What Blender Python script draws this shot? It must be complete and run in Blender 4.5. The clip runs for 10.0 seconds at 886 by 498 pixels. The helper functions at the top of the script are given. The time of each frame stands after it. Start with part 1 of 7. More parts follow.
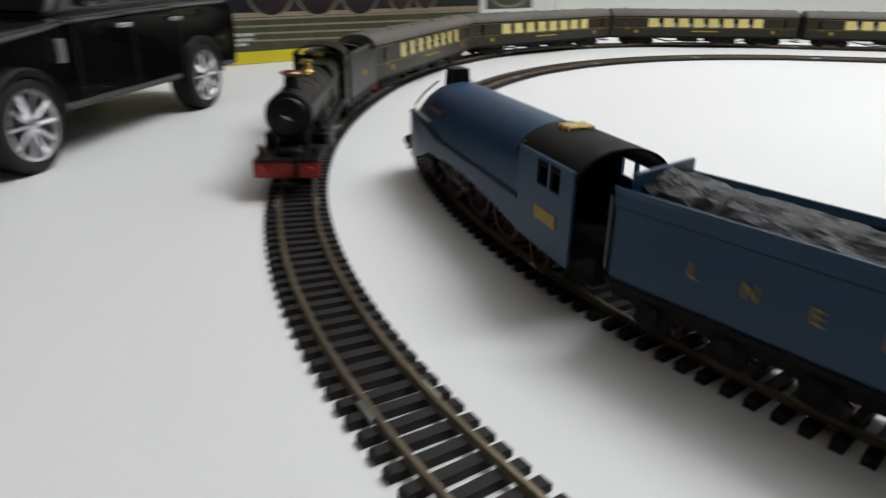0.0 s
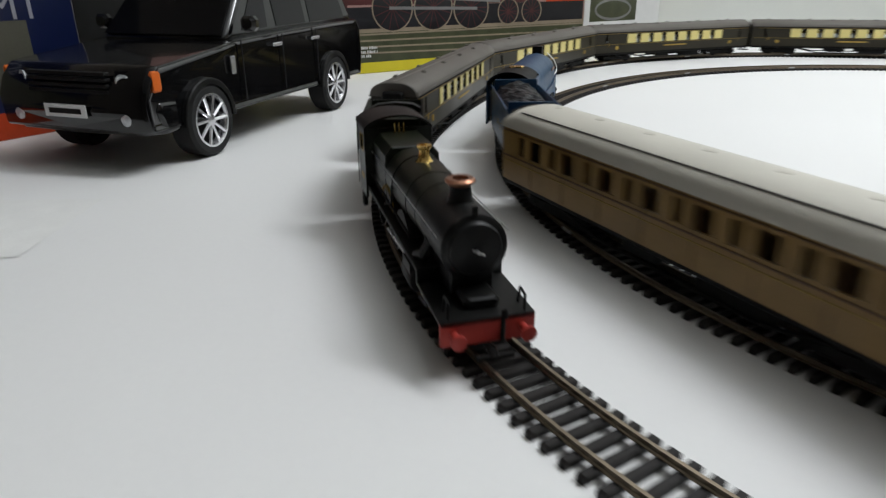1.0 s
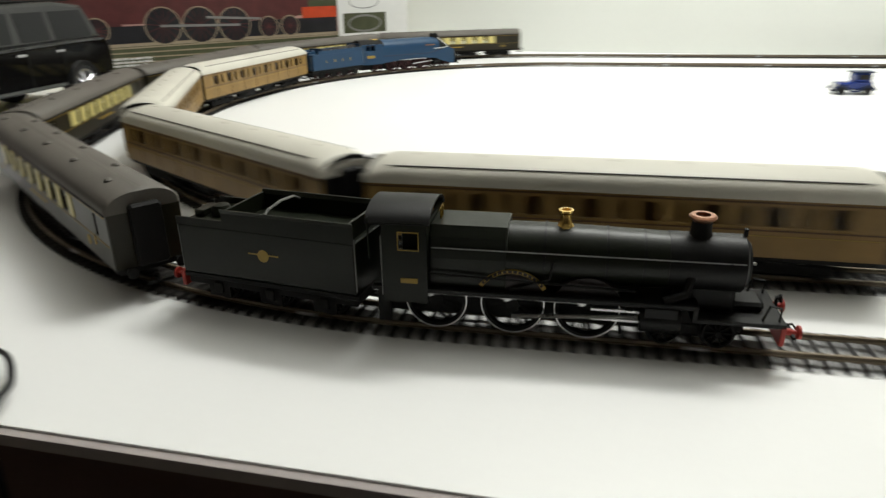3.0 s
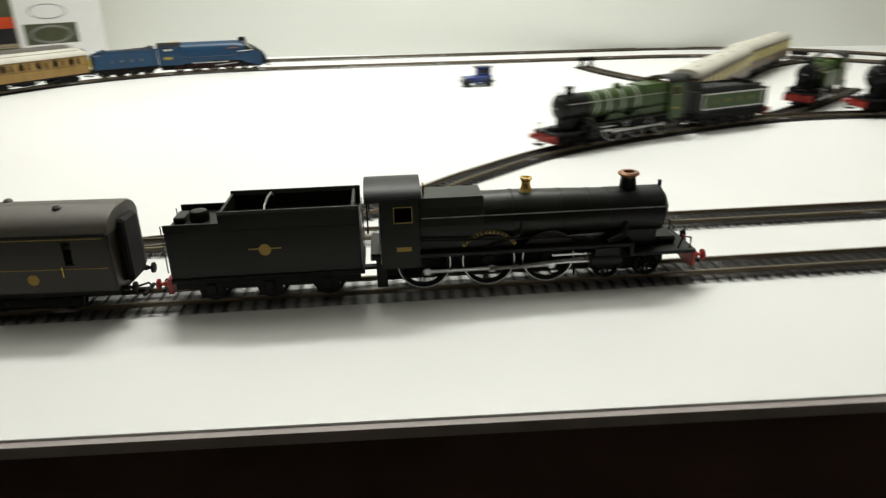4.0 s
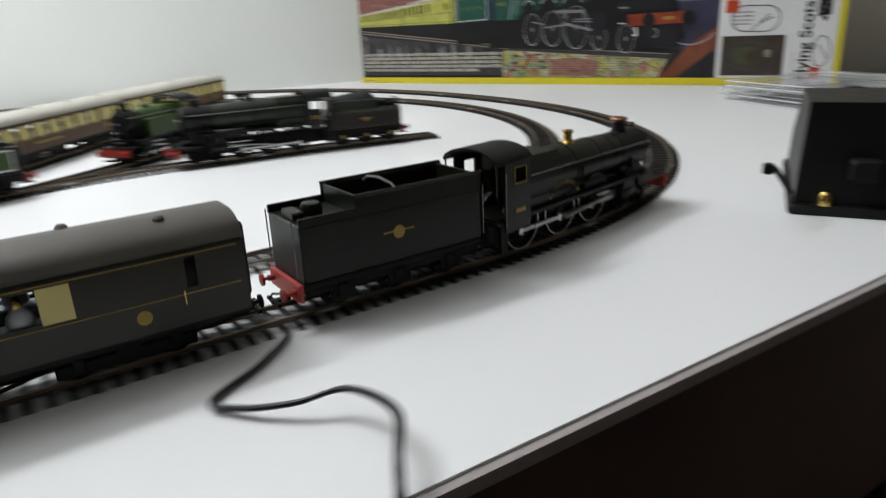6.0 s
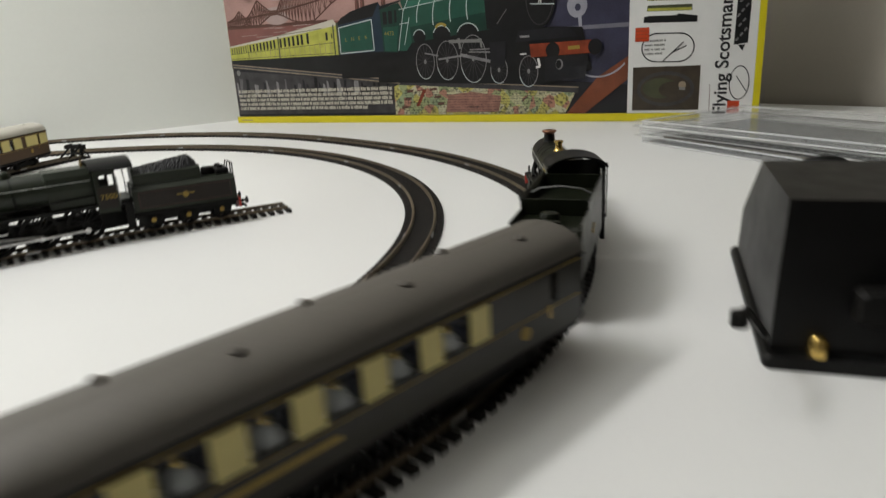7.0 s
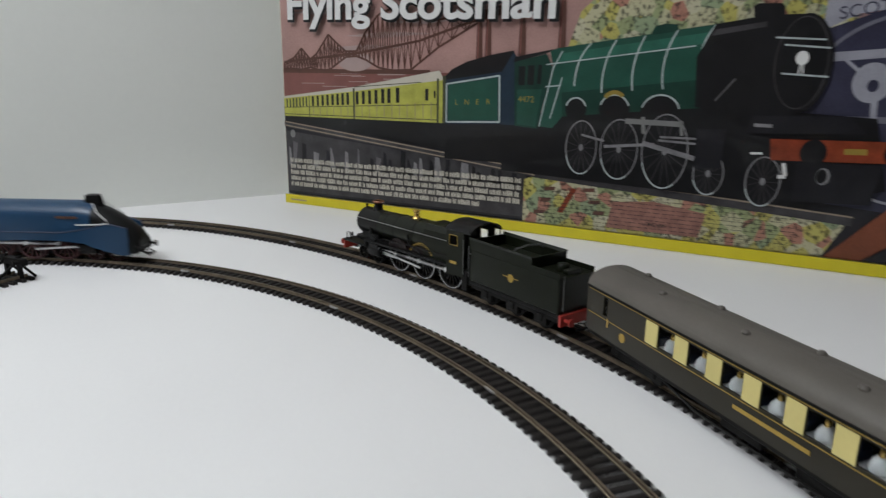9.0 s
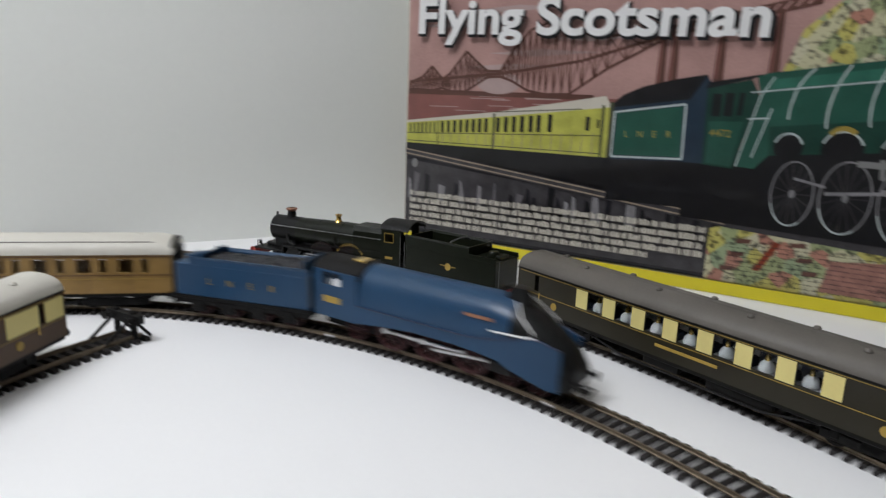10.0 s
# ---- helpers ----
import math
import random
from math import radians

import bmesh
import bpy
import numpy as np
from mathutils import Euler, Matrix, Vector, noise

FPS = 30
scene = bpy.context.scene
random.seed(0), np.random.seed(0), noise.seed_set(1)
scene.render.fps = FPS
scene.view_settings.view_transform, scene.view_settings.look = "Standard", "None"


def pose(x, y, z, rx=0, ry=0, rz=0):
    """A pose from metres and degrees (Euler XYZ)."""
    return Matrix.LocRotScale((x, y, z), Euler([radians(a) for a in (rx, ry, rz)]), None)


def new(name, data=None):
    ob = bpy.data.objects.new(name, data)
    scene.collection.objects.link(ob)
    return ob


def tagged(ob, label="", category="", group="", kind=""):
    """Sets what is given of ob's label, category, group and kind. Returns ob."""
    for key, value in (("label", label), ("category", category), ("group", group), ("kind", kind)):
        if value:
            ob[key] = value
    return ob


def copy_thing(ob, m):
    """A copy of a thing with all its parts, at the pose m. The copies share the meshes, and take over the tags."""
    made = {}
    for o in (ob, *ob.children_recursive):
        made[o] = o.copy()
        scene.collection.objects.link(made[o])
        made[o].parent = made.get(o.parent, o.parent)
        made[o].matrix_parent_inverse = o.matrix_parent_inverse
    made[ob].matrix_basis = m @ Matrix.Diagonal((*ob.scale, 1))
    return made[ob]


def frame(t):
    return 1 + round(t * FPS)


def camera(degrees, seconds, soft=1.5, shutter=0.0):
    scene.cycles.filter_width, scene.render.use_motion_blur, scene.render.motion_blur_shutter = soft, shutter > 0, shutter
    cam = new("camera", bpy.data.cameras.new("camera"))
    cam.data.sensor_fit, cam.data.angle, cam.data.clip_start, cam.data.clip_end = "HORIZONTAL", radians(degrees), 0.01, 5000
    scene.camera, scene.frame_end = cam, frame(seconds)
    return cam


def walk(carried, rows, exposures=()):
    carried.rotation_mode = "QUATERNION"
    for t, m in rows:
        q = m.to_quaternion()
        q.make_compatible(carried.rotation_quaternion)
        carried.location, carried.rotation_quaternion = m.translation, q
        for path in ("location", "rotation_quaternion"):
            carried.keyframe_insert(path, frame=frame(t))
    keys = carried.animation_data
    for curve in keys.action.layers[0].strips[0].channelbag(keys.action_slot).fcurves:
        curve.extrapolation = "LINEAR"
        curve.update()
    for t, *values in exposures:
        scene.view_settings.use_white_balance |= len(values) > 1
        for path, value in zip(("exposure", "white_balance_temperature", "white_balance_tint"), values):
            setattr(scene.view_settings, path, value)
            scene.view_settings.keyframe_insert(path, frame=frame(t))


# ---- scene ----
# ---- the railway's plan: two ovals, metres ----
OVAL = {"outer": dict(a=0.3990, r=0.5806, p=2.2197, k=1.1983, x0=0.0039, y0=0.0377), "inner": dict(a=0.3697, r=0.4661, p=2.0213, k=1.0798, x0=0.0, y0=0.0)}


def oval_line(o):
    """Centre line of an oval, anticlockwise from the middle of its front straight, with the length run so far."""
    quarter = []
    for i in range(121):
        a = math.pi / 2 * i / 120
        quarter.append((o["a"] + o["r"] / o["k"] * max(math.cos(a), 0) ** (2 / o["p"]), o["r"] * max(math.sin(a), 0) ** (2 / o["p"])))
    raw = [(0, -o["r"])] + [(x, -y) for x, y in quarter[::-1]] + quarter + [(-x, y) for x, y in quarter[::-1]] + [(-x, -y) for x, y in quarter] + [(0, -o["r"])]
    pts = [np.array((raw[0][0] + o["x0"], raw[0][1] + o["y0"]))]
    for x, y in raw[1:]:
        q = np.array((x + o["x0"], y + o["y0"]))
        d = np.linalg.norm(q - pts[-1])
        if d < 1e-6:
            continue
        n = max(1, int(d / 0.004))
        p0 = pts[-1]
        pts += [p0 + (q - p0) * j / n for j in range(1, n + 1)]
    pts = np.array(pts)
    run = np.concatenate([[0], np.cumsum(np.hypot(*np.diff(pts, axis=0).T))])
    return run, pts


LINES = {name: oval_line(o) for name, o in OVAL.items()}


def on_line(line, s):
    run, pts = line
    s = s % run[-1]
    return np.array((np.interp(s, run, pts[:, 0]), np.interp(s, run, pts[:, 1])))


def pose_on(line, s, way, half):
    """Pose of a vehicle whose middle is at s, facing along (way 1) or against (way -1) the line, on two pivots half apart."""
    a, b = on_line(line, s + way * half), on_line(line, s - way * half)
    m = (a + b) / 2
    return pose(m[0], m[1], 0, 0, 0, math.degrees(math.atan2(a[1] - b[1], a[0] - b[0])))


# ---- camera ----
cam = camera(67.4816, 10.0, soft=1.3, shutter=0.5)
PATH = [
    (0.0, -0.7266, -0.5180, 0.1068, 67.12, -0.70, 8.37),
    (0.5, -0.7280, -0.5565, 0.1068, 67.59, -0.16, 18.32),
    (1.0, -0.6822, -0.6035, 0.1225, 67.61, 0.44, 18.47),
    (1.5, -0.6241, -0.6702, 0.1334, 67.93, 1.24, 20.84),
    (2.0, -0.5387, -0.7310, 0.1397, 67.65, 0.50, 19.04),
    (2.5, -0.4597, -0.7637, 0.1310, 68.26, 1.99, 15.33),
    (3.0, -0.3594, -0.8023, 0.1431, 68.16, 0.86, 10.72),
    (4.3, -0.0852, -0.8609, 0.1482, 68.07, 1.10, -11.15),
    (4.5, -0.0490, -0.8572, 0.1450, 68.21, 0.85, -14.91),
    (5.0, 0.0316, -0.8456, 0.1305, 69.26, 2.08, -21.97),
    (5.5, 0.1359, -0.8203, 0.1283, 72.02, 2.22, -29.08),
    (6.0, 0.2348, -0.7950, 0.1170, 71.08, 2.54, -35.22),
    (6.2, 0.2692, -0.7815, 0.1122, 70.94, 2.39, -39.76),
    (7.3, 0.4037, -0.6339, 0.1505, 72.83, 3.65, -43.56),
    (7.5, 0.4195, -0.5874, 0.1695, 72.69, 3.87, -44.96),
    (8.0, 0.4780, -0.4872, 0.1663, 73.68, 2.03, -42.40),
    (8.5, 0.5298, -0.3970, 0.1748, 73.76, 1.71, -37.39),
    (9.0, 0.5675, -0.3083, 0.1685, 75.09, -0.63, -37.62),
    (9.5, 0.5723, -0.2259, 0.1594, 76.40, -0.01, -35.50),
    (10.0, 0.5410, -0.1425, 0.1673, 76.80, -2.06, -34.49),
]
walk(cam, [(t, pose(x, y, z, rx, ry, rz)) for t, x, y, z, rx, ry, rz in PATH],
     exposures=[(0.0, -0.42, 6150, 12), (1.0, -0.39, 6050, 10), (2.0, -0.29, 6450, 9), (3.0, -0.04, 6550, 6), (4.5, -0.18, 6700, 5), (5.0, -0.15, 6200, 8), (5.5, -0.14, 5950, 11), (6.0, -0.14, 6050, 11), (7.5, -0.34, 6600, 9), (8.0, -0.40, 6600, 9), (8.5, -0.47, 6300, 11), (9.0, -0.49, 6000, 12), (9.5, -0.40, 6000, 13), (10.0, -0.28, 6000, 14)])

# ---- light: one ceiling lamp over the layout, an added upward fill, dim room ----
world = bpy.data.worlds.new("room_world")
scene.world = world
world.use_nodes = True
world.node_tree.nodes["Background"].inputs[0].default_value = (0.9, 0.95, 1.0, 1)
world.node_tree.nodes["Background"].inputs[1].default_value = 0.02
def lamp_face(name, energy, m):
    data = bpy.data.lights.new(name, "AREA")
    data.shape, data.size, data.size_y, data.energy, data.color = "RECTANGLE", 0.75, 0.16, energy, (1.0, 0.99, 0.97)
    new(name, data).matrix_world = m


lamp_face("pendant_light_down", 15.2, pose(-0.12, 0.13, 1.165))
# upward fill, added so the ceiling bounces soft light over the table
lamp_face("pendant_light_up", 23.5, pose(-0.12, 0.13, 1.225, 180))


# ---- materials ----
def mat(name, colour, rough=0.5, metal=0.0, vary=0.12, scale=60.0, bump=0.0, fine=600.0, per_piece=0.0, coat=0.0, spec=0.35):
    """A plain painted, moulded or printed surface with two scales of variation and a fine relief."""
    m = bpy.data.materials.new(name)
    m.use_nodes = True
    t = m.node_tree
    b = t.nodes["Principled BSDF"]
    b.inputs["Roughness"].default_value, b.inputs["Metallic"].default_value = rough, metal
    b.inputs["Coat Weight"].default_value = coat
    b.inputs["Specular IOR Level"].default_value = spec
    co = t.nodes.new("ShaderNodeTexCoord")
    n1, n2 = t.nodes.new("ShaderNodeTexNoise"), t.nodes.new("ShaderNodeTexNoise")
    n1.inputs["Scale"].default_value, n2.inputs["Scale"].default_value = scale, fine
    n1.inputs["Detail"].default_value = 4
    for n in (n1, n2):
        t.links.new(co.outputs["Object"], n.inputs["Vector"])
    mix = t.nodes.new("ShaderNodeMath")
    mix.operation = "MULTIPLY_ADD"
    t.links.new(n2.outputs["Fac"], mix.inputs[0])
    mix.inputs[1].default_value = 0.4
    t.links.new(n1.outputs["Fac"], mix.inputs[2])
    last = mix
    if per_piece:
        info = t.nodes.new("ShaderNodeObjectInfo")
        add = t.nodes.new("ShaderNodeMath")
        add.operation = "MULTIPLY_ADD"
        t.links.new(info.outputs["Random"], add.inputs[0])
        add.inputs[1].default_value = per_piece
        t.links.new(mix.outputs[0], add.inputs[2])
        last = add
    ramp = t.nodes.new("ShaderNodeMapRange")
    ramp.inputs["From Min"].default_value, ramp.inputs["From Max"].default_value = 0.3, 1.1
    ramp.inputs["To Min"].default_value, ramp.inputs["To Max"].default_value = 1 - vary, 1 + vary
    t.links.new(last.outputs[0], ramp.inputs["Value"])
    mul = t.nodes.new("ShaderNodeVectorMath")
    mul.operation = "SCALE"
    mul.inputs[0].default_value = colour
    t.links.new(ramp.outputs[0], mul.inputs["Scale"])
    t.links.new(mul.outputs[0], b.inputs["Base Color"])
    rr = t.nodes.new("ShaderNodeMapRange")
    rr.inputs["To Min"].default_value, rr.inputs["To Max"].default_value = max(rough - 0.1, 0.03), min(rough + 0.1, 1)
    t.links.new(n1.outputs["Fac"], rr.inputs["Value"])
    t.links.new(rr.outputs[0], b.inputs["Roughness"])
    if bump:
        bp = t.nodes.new("ShaderNodeBump")
        bp.inputs["Strength"].default_value, bp.inputs["Distance"].default_value = bump, 0.0005
        t.links.new(n2.outputs["Fac"], bp.inputs["Height"])
        t.links.new(bp.outputs[0], b.inputs["Normal"])
    return m


def glass(name, tint=(0.9, 0.93, 0.95), rough=0.05):
    m = bpy.data.materials.new(name)
    m.use_nodes = True
    b = m.node_tree.nodes["Principled BSDF"]
    b.inputs["Base Color"].default_value = (*tint, 1)
    b.inputs["Roughness"].default_value, b.inputs["Transmission Weight"].default_value, b.inputs["IOR"].default_value = rough, 1.0, 1.15
    return m


def film(name):
    """Thin clear plastic film: mostly see-through, with a pale sheen."""
    m = bpy.data.materials.new(name)
    m.use_nodes = True
    b = m.node_tree.nodes["Principled BSDF"]
    b.inputs["Base Color"].default_value = (0.85, 0.87, 0.88, 1)
    b.inputs["Roughness"].default_value, b.inputs["Alpha"].default_value = 0.12, 0.13
    return m


M = dict(
    board=mat("white_board", (0.80, 0.80, 0.79), 0.42, vary=0.03, scale=5, bump=0.03, fine=300),
    wall=mat("white_wall_paint", (0.82, 0.84, 0.79), 0.75, vary=0.03, scale=3, bump=0.15, fine=150),
    # east wall: off-white darkened and browned, the shade there is in the colour
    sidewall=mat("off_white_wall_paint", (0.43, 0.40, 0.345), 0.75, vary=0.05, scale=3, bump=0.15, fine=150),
    # for the unseen west and south walls, dark so that little light bounces back
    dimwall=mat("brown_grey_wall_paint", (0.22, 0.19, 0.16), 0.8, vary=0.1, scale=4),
    ceiling=mat("ceiling_paint", (0.8, 0.8, 0.78), 0.85, vary=0.03, scale=3),
    edge=mat("board_edge", (0.34, 0.30, 0.29), 0.6, vary=0.15, scale=40),
    apron=mat("dark_wood", (0.10, 0.058, 0.045), 0.55, vary=0.35, scale=18, bump=0.2),
    floor=mat("dark_carpet", (0.03, 0.024, 0.02), 0.95, vary=0.3, scale=30, bump=0.4),
    sleeper=mat("sleeper_plastic", (0.011, 0.009, 0.008), 0.65, vary=0.3, scale=90, per_piece=0.35, bump=0.15),
    rail=mat("nickel_rail", (0.22, 0.18, 0.13), 0.42, 0.85, vary=0.3, scale=50),
    black=mat("satin_black_paint", (0.0055, 0.0055, 0.0053), 0.42, vary=0.35, scale=80, bump=0.05, spec=0.22),
    gloss=mat("gloss_black_paint", (0.003, 0.003, 0.0035), 0.14, vary=0.2, scale=40, coat=0.6),
    chassis=mat("chassis_black", (0.005, 0.0045, 0.004), 0.6, vary=0.4, scale=120, bump=0.15, spec=0.2),
    loco=mat("dark_green_black_paint", (0.0062, 0.0080, 0.0036), 0.36, vary=0.3, scale=70, bump=0.04, spec=0.24),
    green=mat("apple_green_paint", (0.042, 0.078, 0.018), 0.35, vary=0.2, scale=60),
    dkgreen=mat("dark_green_paint", (0.014, 0.019, 0.010), 0.4, vary=0.25, scale=60),
    blue=mat("garter_blue_paint", (0.0125, 0.047, 0.103), 0.36, vary=0.12, scale=50),
    navy=mat("dark_blue_paint", (0.01, 0.02, 0.06), 0.4, vary=0.2),
    red=mat("buffer_red_paint", (0.36, 0.035, 0.025), 0.45, vary=0.2, scale=120),
    maroon=mat("wheel_maroon_paint", (0.05, 0.014, 0.014), 0.5, vary=0.25, scale=120),
    brass=mat("brass", (0.75, 0.52, 0.16), 0.25, 0.95, vary=0.15, scale=200),
    copper=mat("copper", (0.34, 0.17, 0.105), 0.34, 0.95, vary=0.2, scale=200),
    steel=mat("bright_steel", (0.55, 0.55, 0.55), 0.3, 0.9, vary=0.2, scale=150),
    dull=mat("dull_grey_wire", (0.16, 0.16, 0.155), 0.45, 0.5, vary=0.3, scale=150),
    splash=mat("dull_maroon_black_paint", (0.012, 0.0065, 0.006), 0.45, vary=0.3, scale=80),
    gold=mat("gold_lining_paint", (0.36, 0.24, 0.045), 0.5, vary=0.2, scale=200),
    white=mat("white_paint", (0.8, 0.8, 0.78), 0.5, vary=0.06),
    lined=mat("weathered_brown_black_paint", (0.016, 0.011, 0.008), 0.45, vary=0.4, scale=60),
    coal=mat("coal", (0.012, 0.012, 0.014), 0.4, vary=0.6, scale=250, bump=0.9, fine=900, spec=0.25),
    umber=mat("umber_coach_paint", (0.02, 0.017, 0.009), 0.34, vary=0.18, scale=40),
    brown=mat("brown_coach_paint", (0.075, 0.038, 0.014), 0.4, vary=0.18, scale=40),
    cream=mat("cream_coach_paint", (0.66, 0.57, 0.22), 0.4, vary=0.08, scale=40),
    greyroof=mat("grey_roof_paint", (0.11, 0.10, 0.086), 0.55, vary=0.15, scale=50, bump=0.06),
    whiteroof=mat("white_roof_paint", (0.56, 0.54, 0.47), 0.5, vary=0.1, scale=25, bump=0.06),
    teak=mat("teak_finish", (0.25, 0.152, 0.044), 0.38, vary=0.25, scale=90, bump=0.08),
    darkteak=mat("dark_teak_finish", (0.10, 0.05, 0.02), 0.4, vary=0.25, scale=90),
    glass=glass("coach_glass"),
    darkglass=mat("dark_window", (0.008, 0.008, 0.009), 0.06, vary=0.2, spec=0.25),
    rubber=mat("tyre_rubber", (0.012, 0.012, 0.012), 0.75, vary=0.3),
    alloy=mat("silver_alloy", (0.72, 0.72, 0.74), 0.22, 0.85, vary=0.08),
    lampglass=mat("headlamp_plastic", (0.55, 0.56, 0.58), 0.08, 0.3, vary=0.3, scale=300),
    amber=mat("amber_lens", (0.6, 0.13, 0.02), 0.2, vary=0.2),
    plate=mat("plate_white", (0.75, 0.75, 0.75), 0.4, vary=0.05),
    orange=mat("orange_clip_plastic", (0.55, 0.14, 0.04), 0.45, vary=0.2),
    cable=mat("cable_pvc", (0.008, 0.008, 0.009), 0.35, vary=0.3),
    toyblue=mat("toy_blue_paint", (0.012, 0.04, 0.26), 0.2, vary=0.15, coat=0.5),
    clear=film("clear_packaging"),
)


# ---- mesh building ----
class Shape:
    """Collects simple solids in one mesh."""

    def __init__(self):
        self.v, self.f, self.smooth = [], [], []

    def add(self, verts, faces, smooth=False):
        n = len(self.v)
        self.v += [tuple(float(c) for c in q) for q in verts]
        self.f += [tuple(n + i for i in q) for q in faces]
        self.smooth += [smooth] * len(faces)
        return self

    def box(self, x0, x1, y0, y1, z0, z1, c=0.0):
        """A block; c: its chamfer."""
        if c <= 0:
            vs = [(x, y, z) for x in (x0, x1) for y in (y0, y1) for z in (z0, z1)]
            return self.add(vs, [(0, 1, 3, 2), (4, 6, 7, 5), (0, 4, 5, 1), (2, 3, 7, 6), (0, 2, 6, 4), (1, 5, 7, 3)])
        return self.prism([(y0 + c, z0), (y1 - c, z0), (y1, z0 + c), (y1, z1 - c), (y1 - c, z1), (y0 + c, z1), (y0, z1 - c), (y0, z0 + c)], x0, x1, c)

    def prism(self, profile, x0, x1, c=0.0, smooth=False):
        """A profile of (y, z), drawn out along x; c: the ends are drawn in by that much."""
        n = len(profile)
        my, mz = sum(q[0] for q in profile) / n, sum(q[1] for q in profile) / n
        rings = []

        def ring(x, inset):
            out = []
            for y, z in profile:
                d = math.hypot(y - my, z - mz) or 1
                out.append((x, y - (y - my) / d * inset, z - (z - mz) / d * inset))
            return out
        rings = [ring(x0, 0), ring(x1, 0)] if c <= 0 else [ring(x0, c), ring(x0 + c, 0), ring(x1 - c, 0), ring(x1, c)]
        return self.loft(rings, smooth)

    def loft(self, rings, smooth=False, caps=True):
        n = len(rings[0])
        faces = []
        for k in range(len(rings) - 1):
            for i in range(n):
                j = (i + 1) % n
                faces.append((k * n + i, k * n + j, (k + 1) * n + j, (k + 1) * n + i))
        base = len(self.v)
        self.add([q for r in rings for q in r], faces, smooth)
        if caps:
            self.f += [tuple(base + i for i in range(n))[::-1], tuple(base + (len(rings) - 1) * n + i for i in range(n))]
            self.smooth += [False, False]
        return self

    def lathe(self, profile, origin=(0, 0, 0), axis="z", seg=20, caps=True):
        """A profile of (radius, height) turned round an axis."""
        rings = []
        for r, h in profile:
            ring = []
            for i in range(seg):
                a = 2 * math.pi * i / seg
                c, s = r * math.cos(a), r * math.sin(a)
                q = {"z": (c, s, h), "x": (h, c, s), "y": (s, h, c)}[axis]
                ring.append(tuple(q[k] + origin[k] for k in range(3)))
            rings.append(ring)
        return self.loft(rings, True, caps)

    def tube(self, pts, r, seg=6):
        pts = [Vector(q) for q in pts]
        rings = []
        for i, q in enumerate(pts):
            d = (pts[min(i + 1, len(pts) - 1)] - pts[max(i - 1, 0)]).normalized()
            u = d.cross(Vector((0, 0, 1)))
            u = u.normalized() if u.length > 1e-4 else Vector((1, 0, 0))
            w = d.cross(u).normalized()
            rings.append([tuple(q + u * (r * math.cos(2 * math.pi * k / seg)) + w * (r * math.sin(2 * math.pi * k / seg))) for k in range(seg)])
        return self.loft(rings, True)

    def mesh(self, name, material):
        me = bpy.data.meshes.new(name)
        me.from_pydata(self.v, [], self.f)
        bm = bmesh.new()
        bm.from_mesh(me)
        bmesh.ops.recalc_face_normals(bm, faces=bm.faces)
        bm.to_mesh(me)
        bm.free()
        me.polygons.foreach_set("use_smooth", self.smooth)
        if any(self.smooth):
            me.set_sharp_from_angle(angle=radians(38))
        for m in material if isinstance(material, (list, tuple)) else (material,):
            me.materials.append(m)
        me.update()
        return me


def part(name, shape, material, parent=None, label="", at=None):
    ob = new(name, shape if isinstance(shape, bpy.types.Mesh) else shape.mesh(name, material))
    if parent is not None:
        ob.parent = parent
    if at is not None:
        ob.matrix_basis = at
    if label:
        tagged(ob, label)
    return ob


def thing(name, label, category, group="", at=None):
    ob = tagged(new(name), label, category, group)
    ob.empty_display_size = 0.02
    if at is not None:
        ob.matrix_basis = at
    return ob


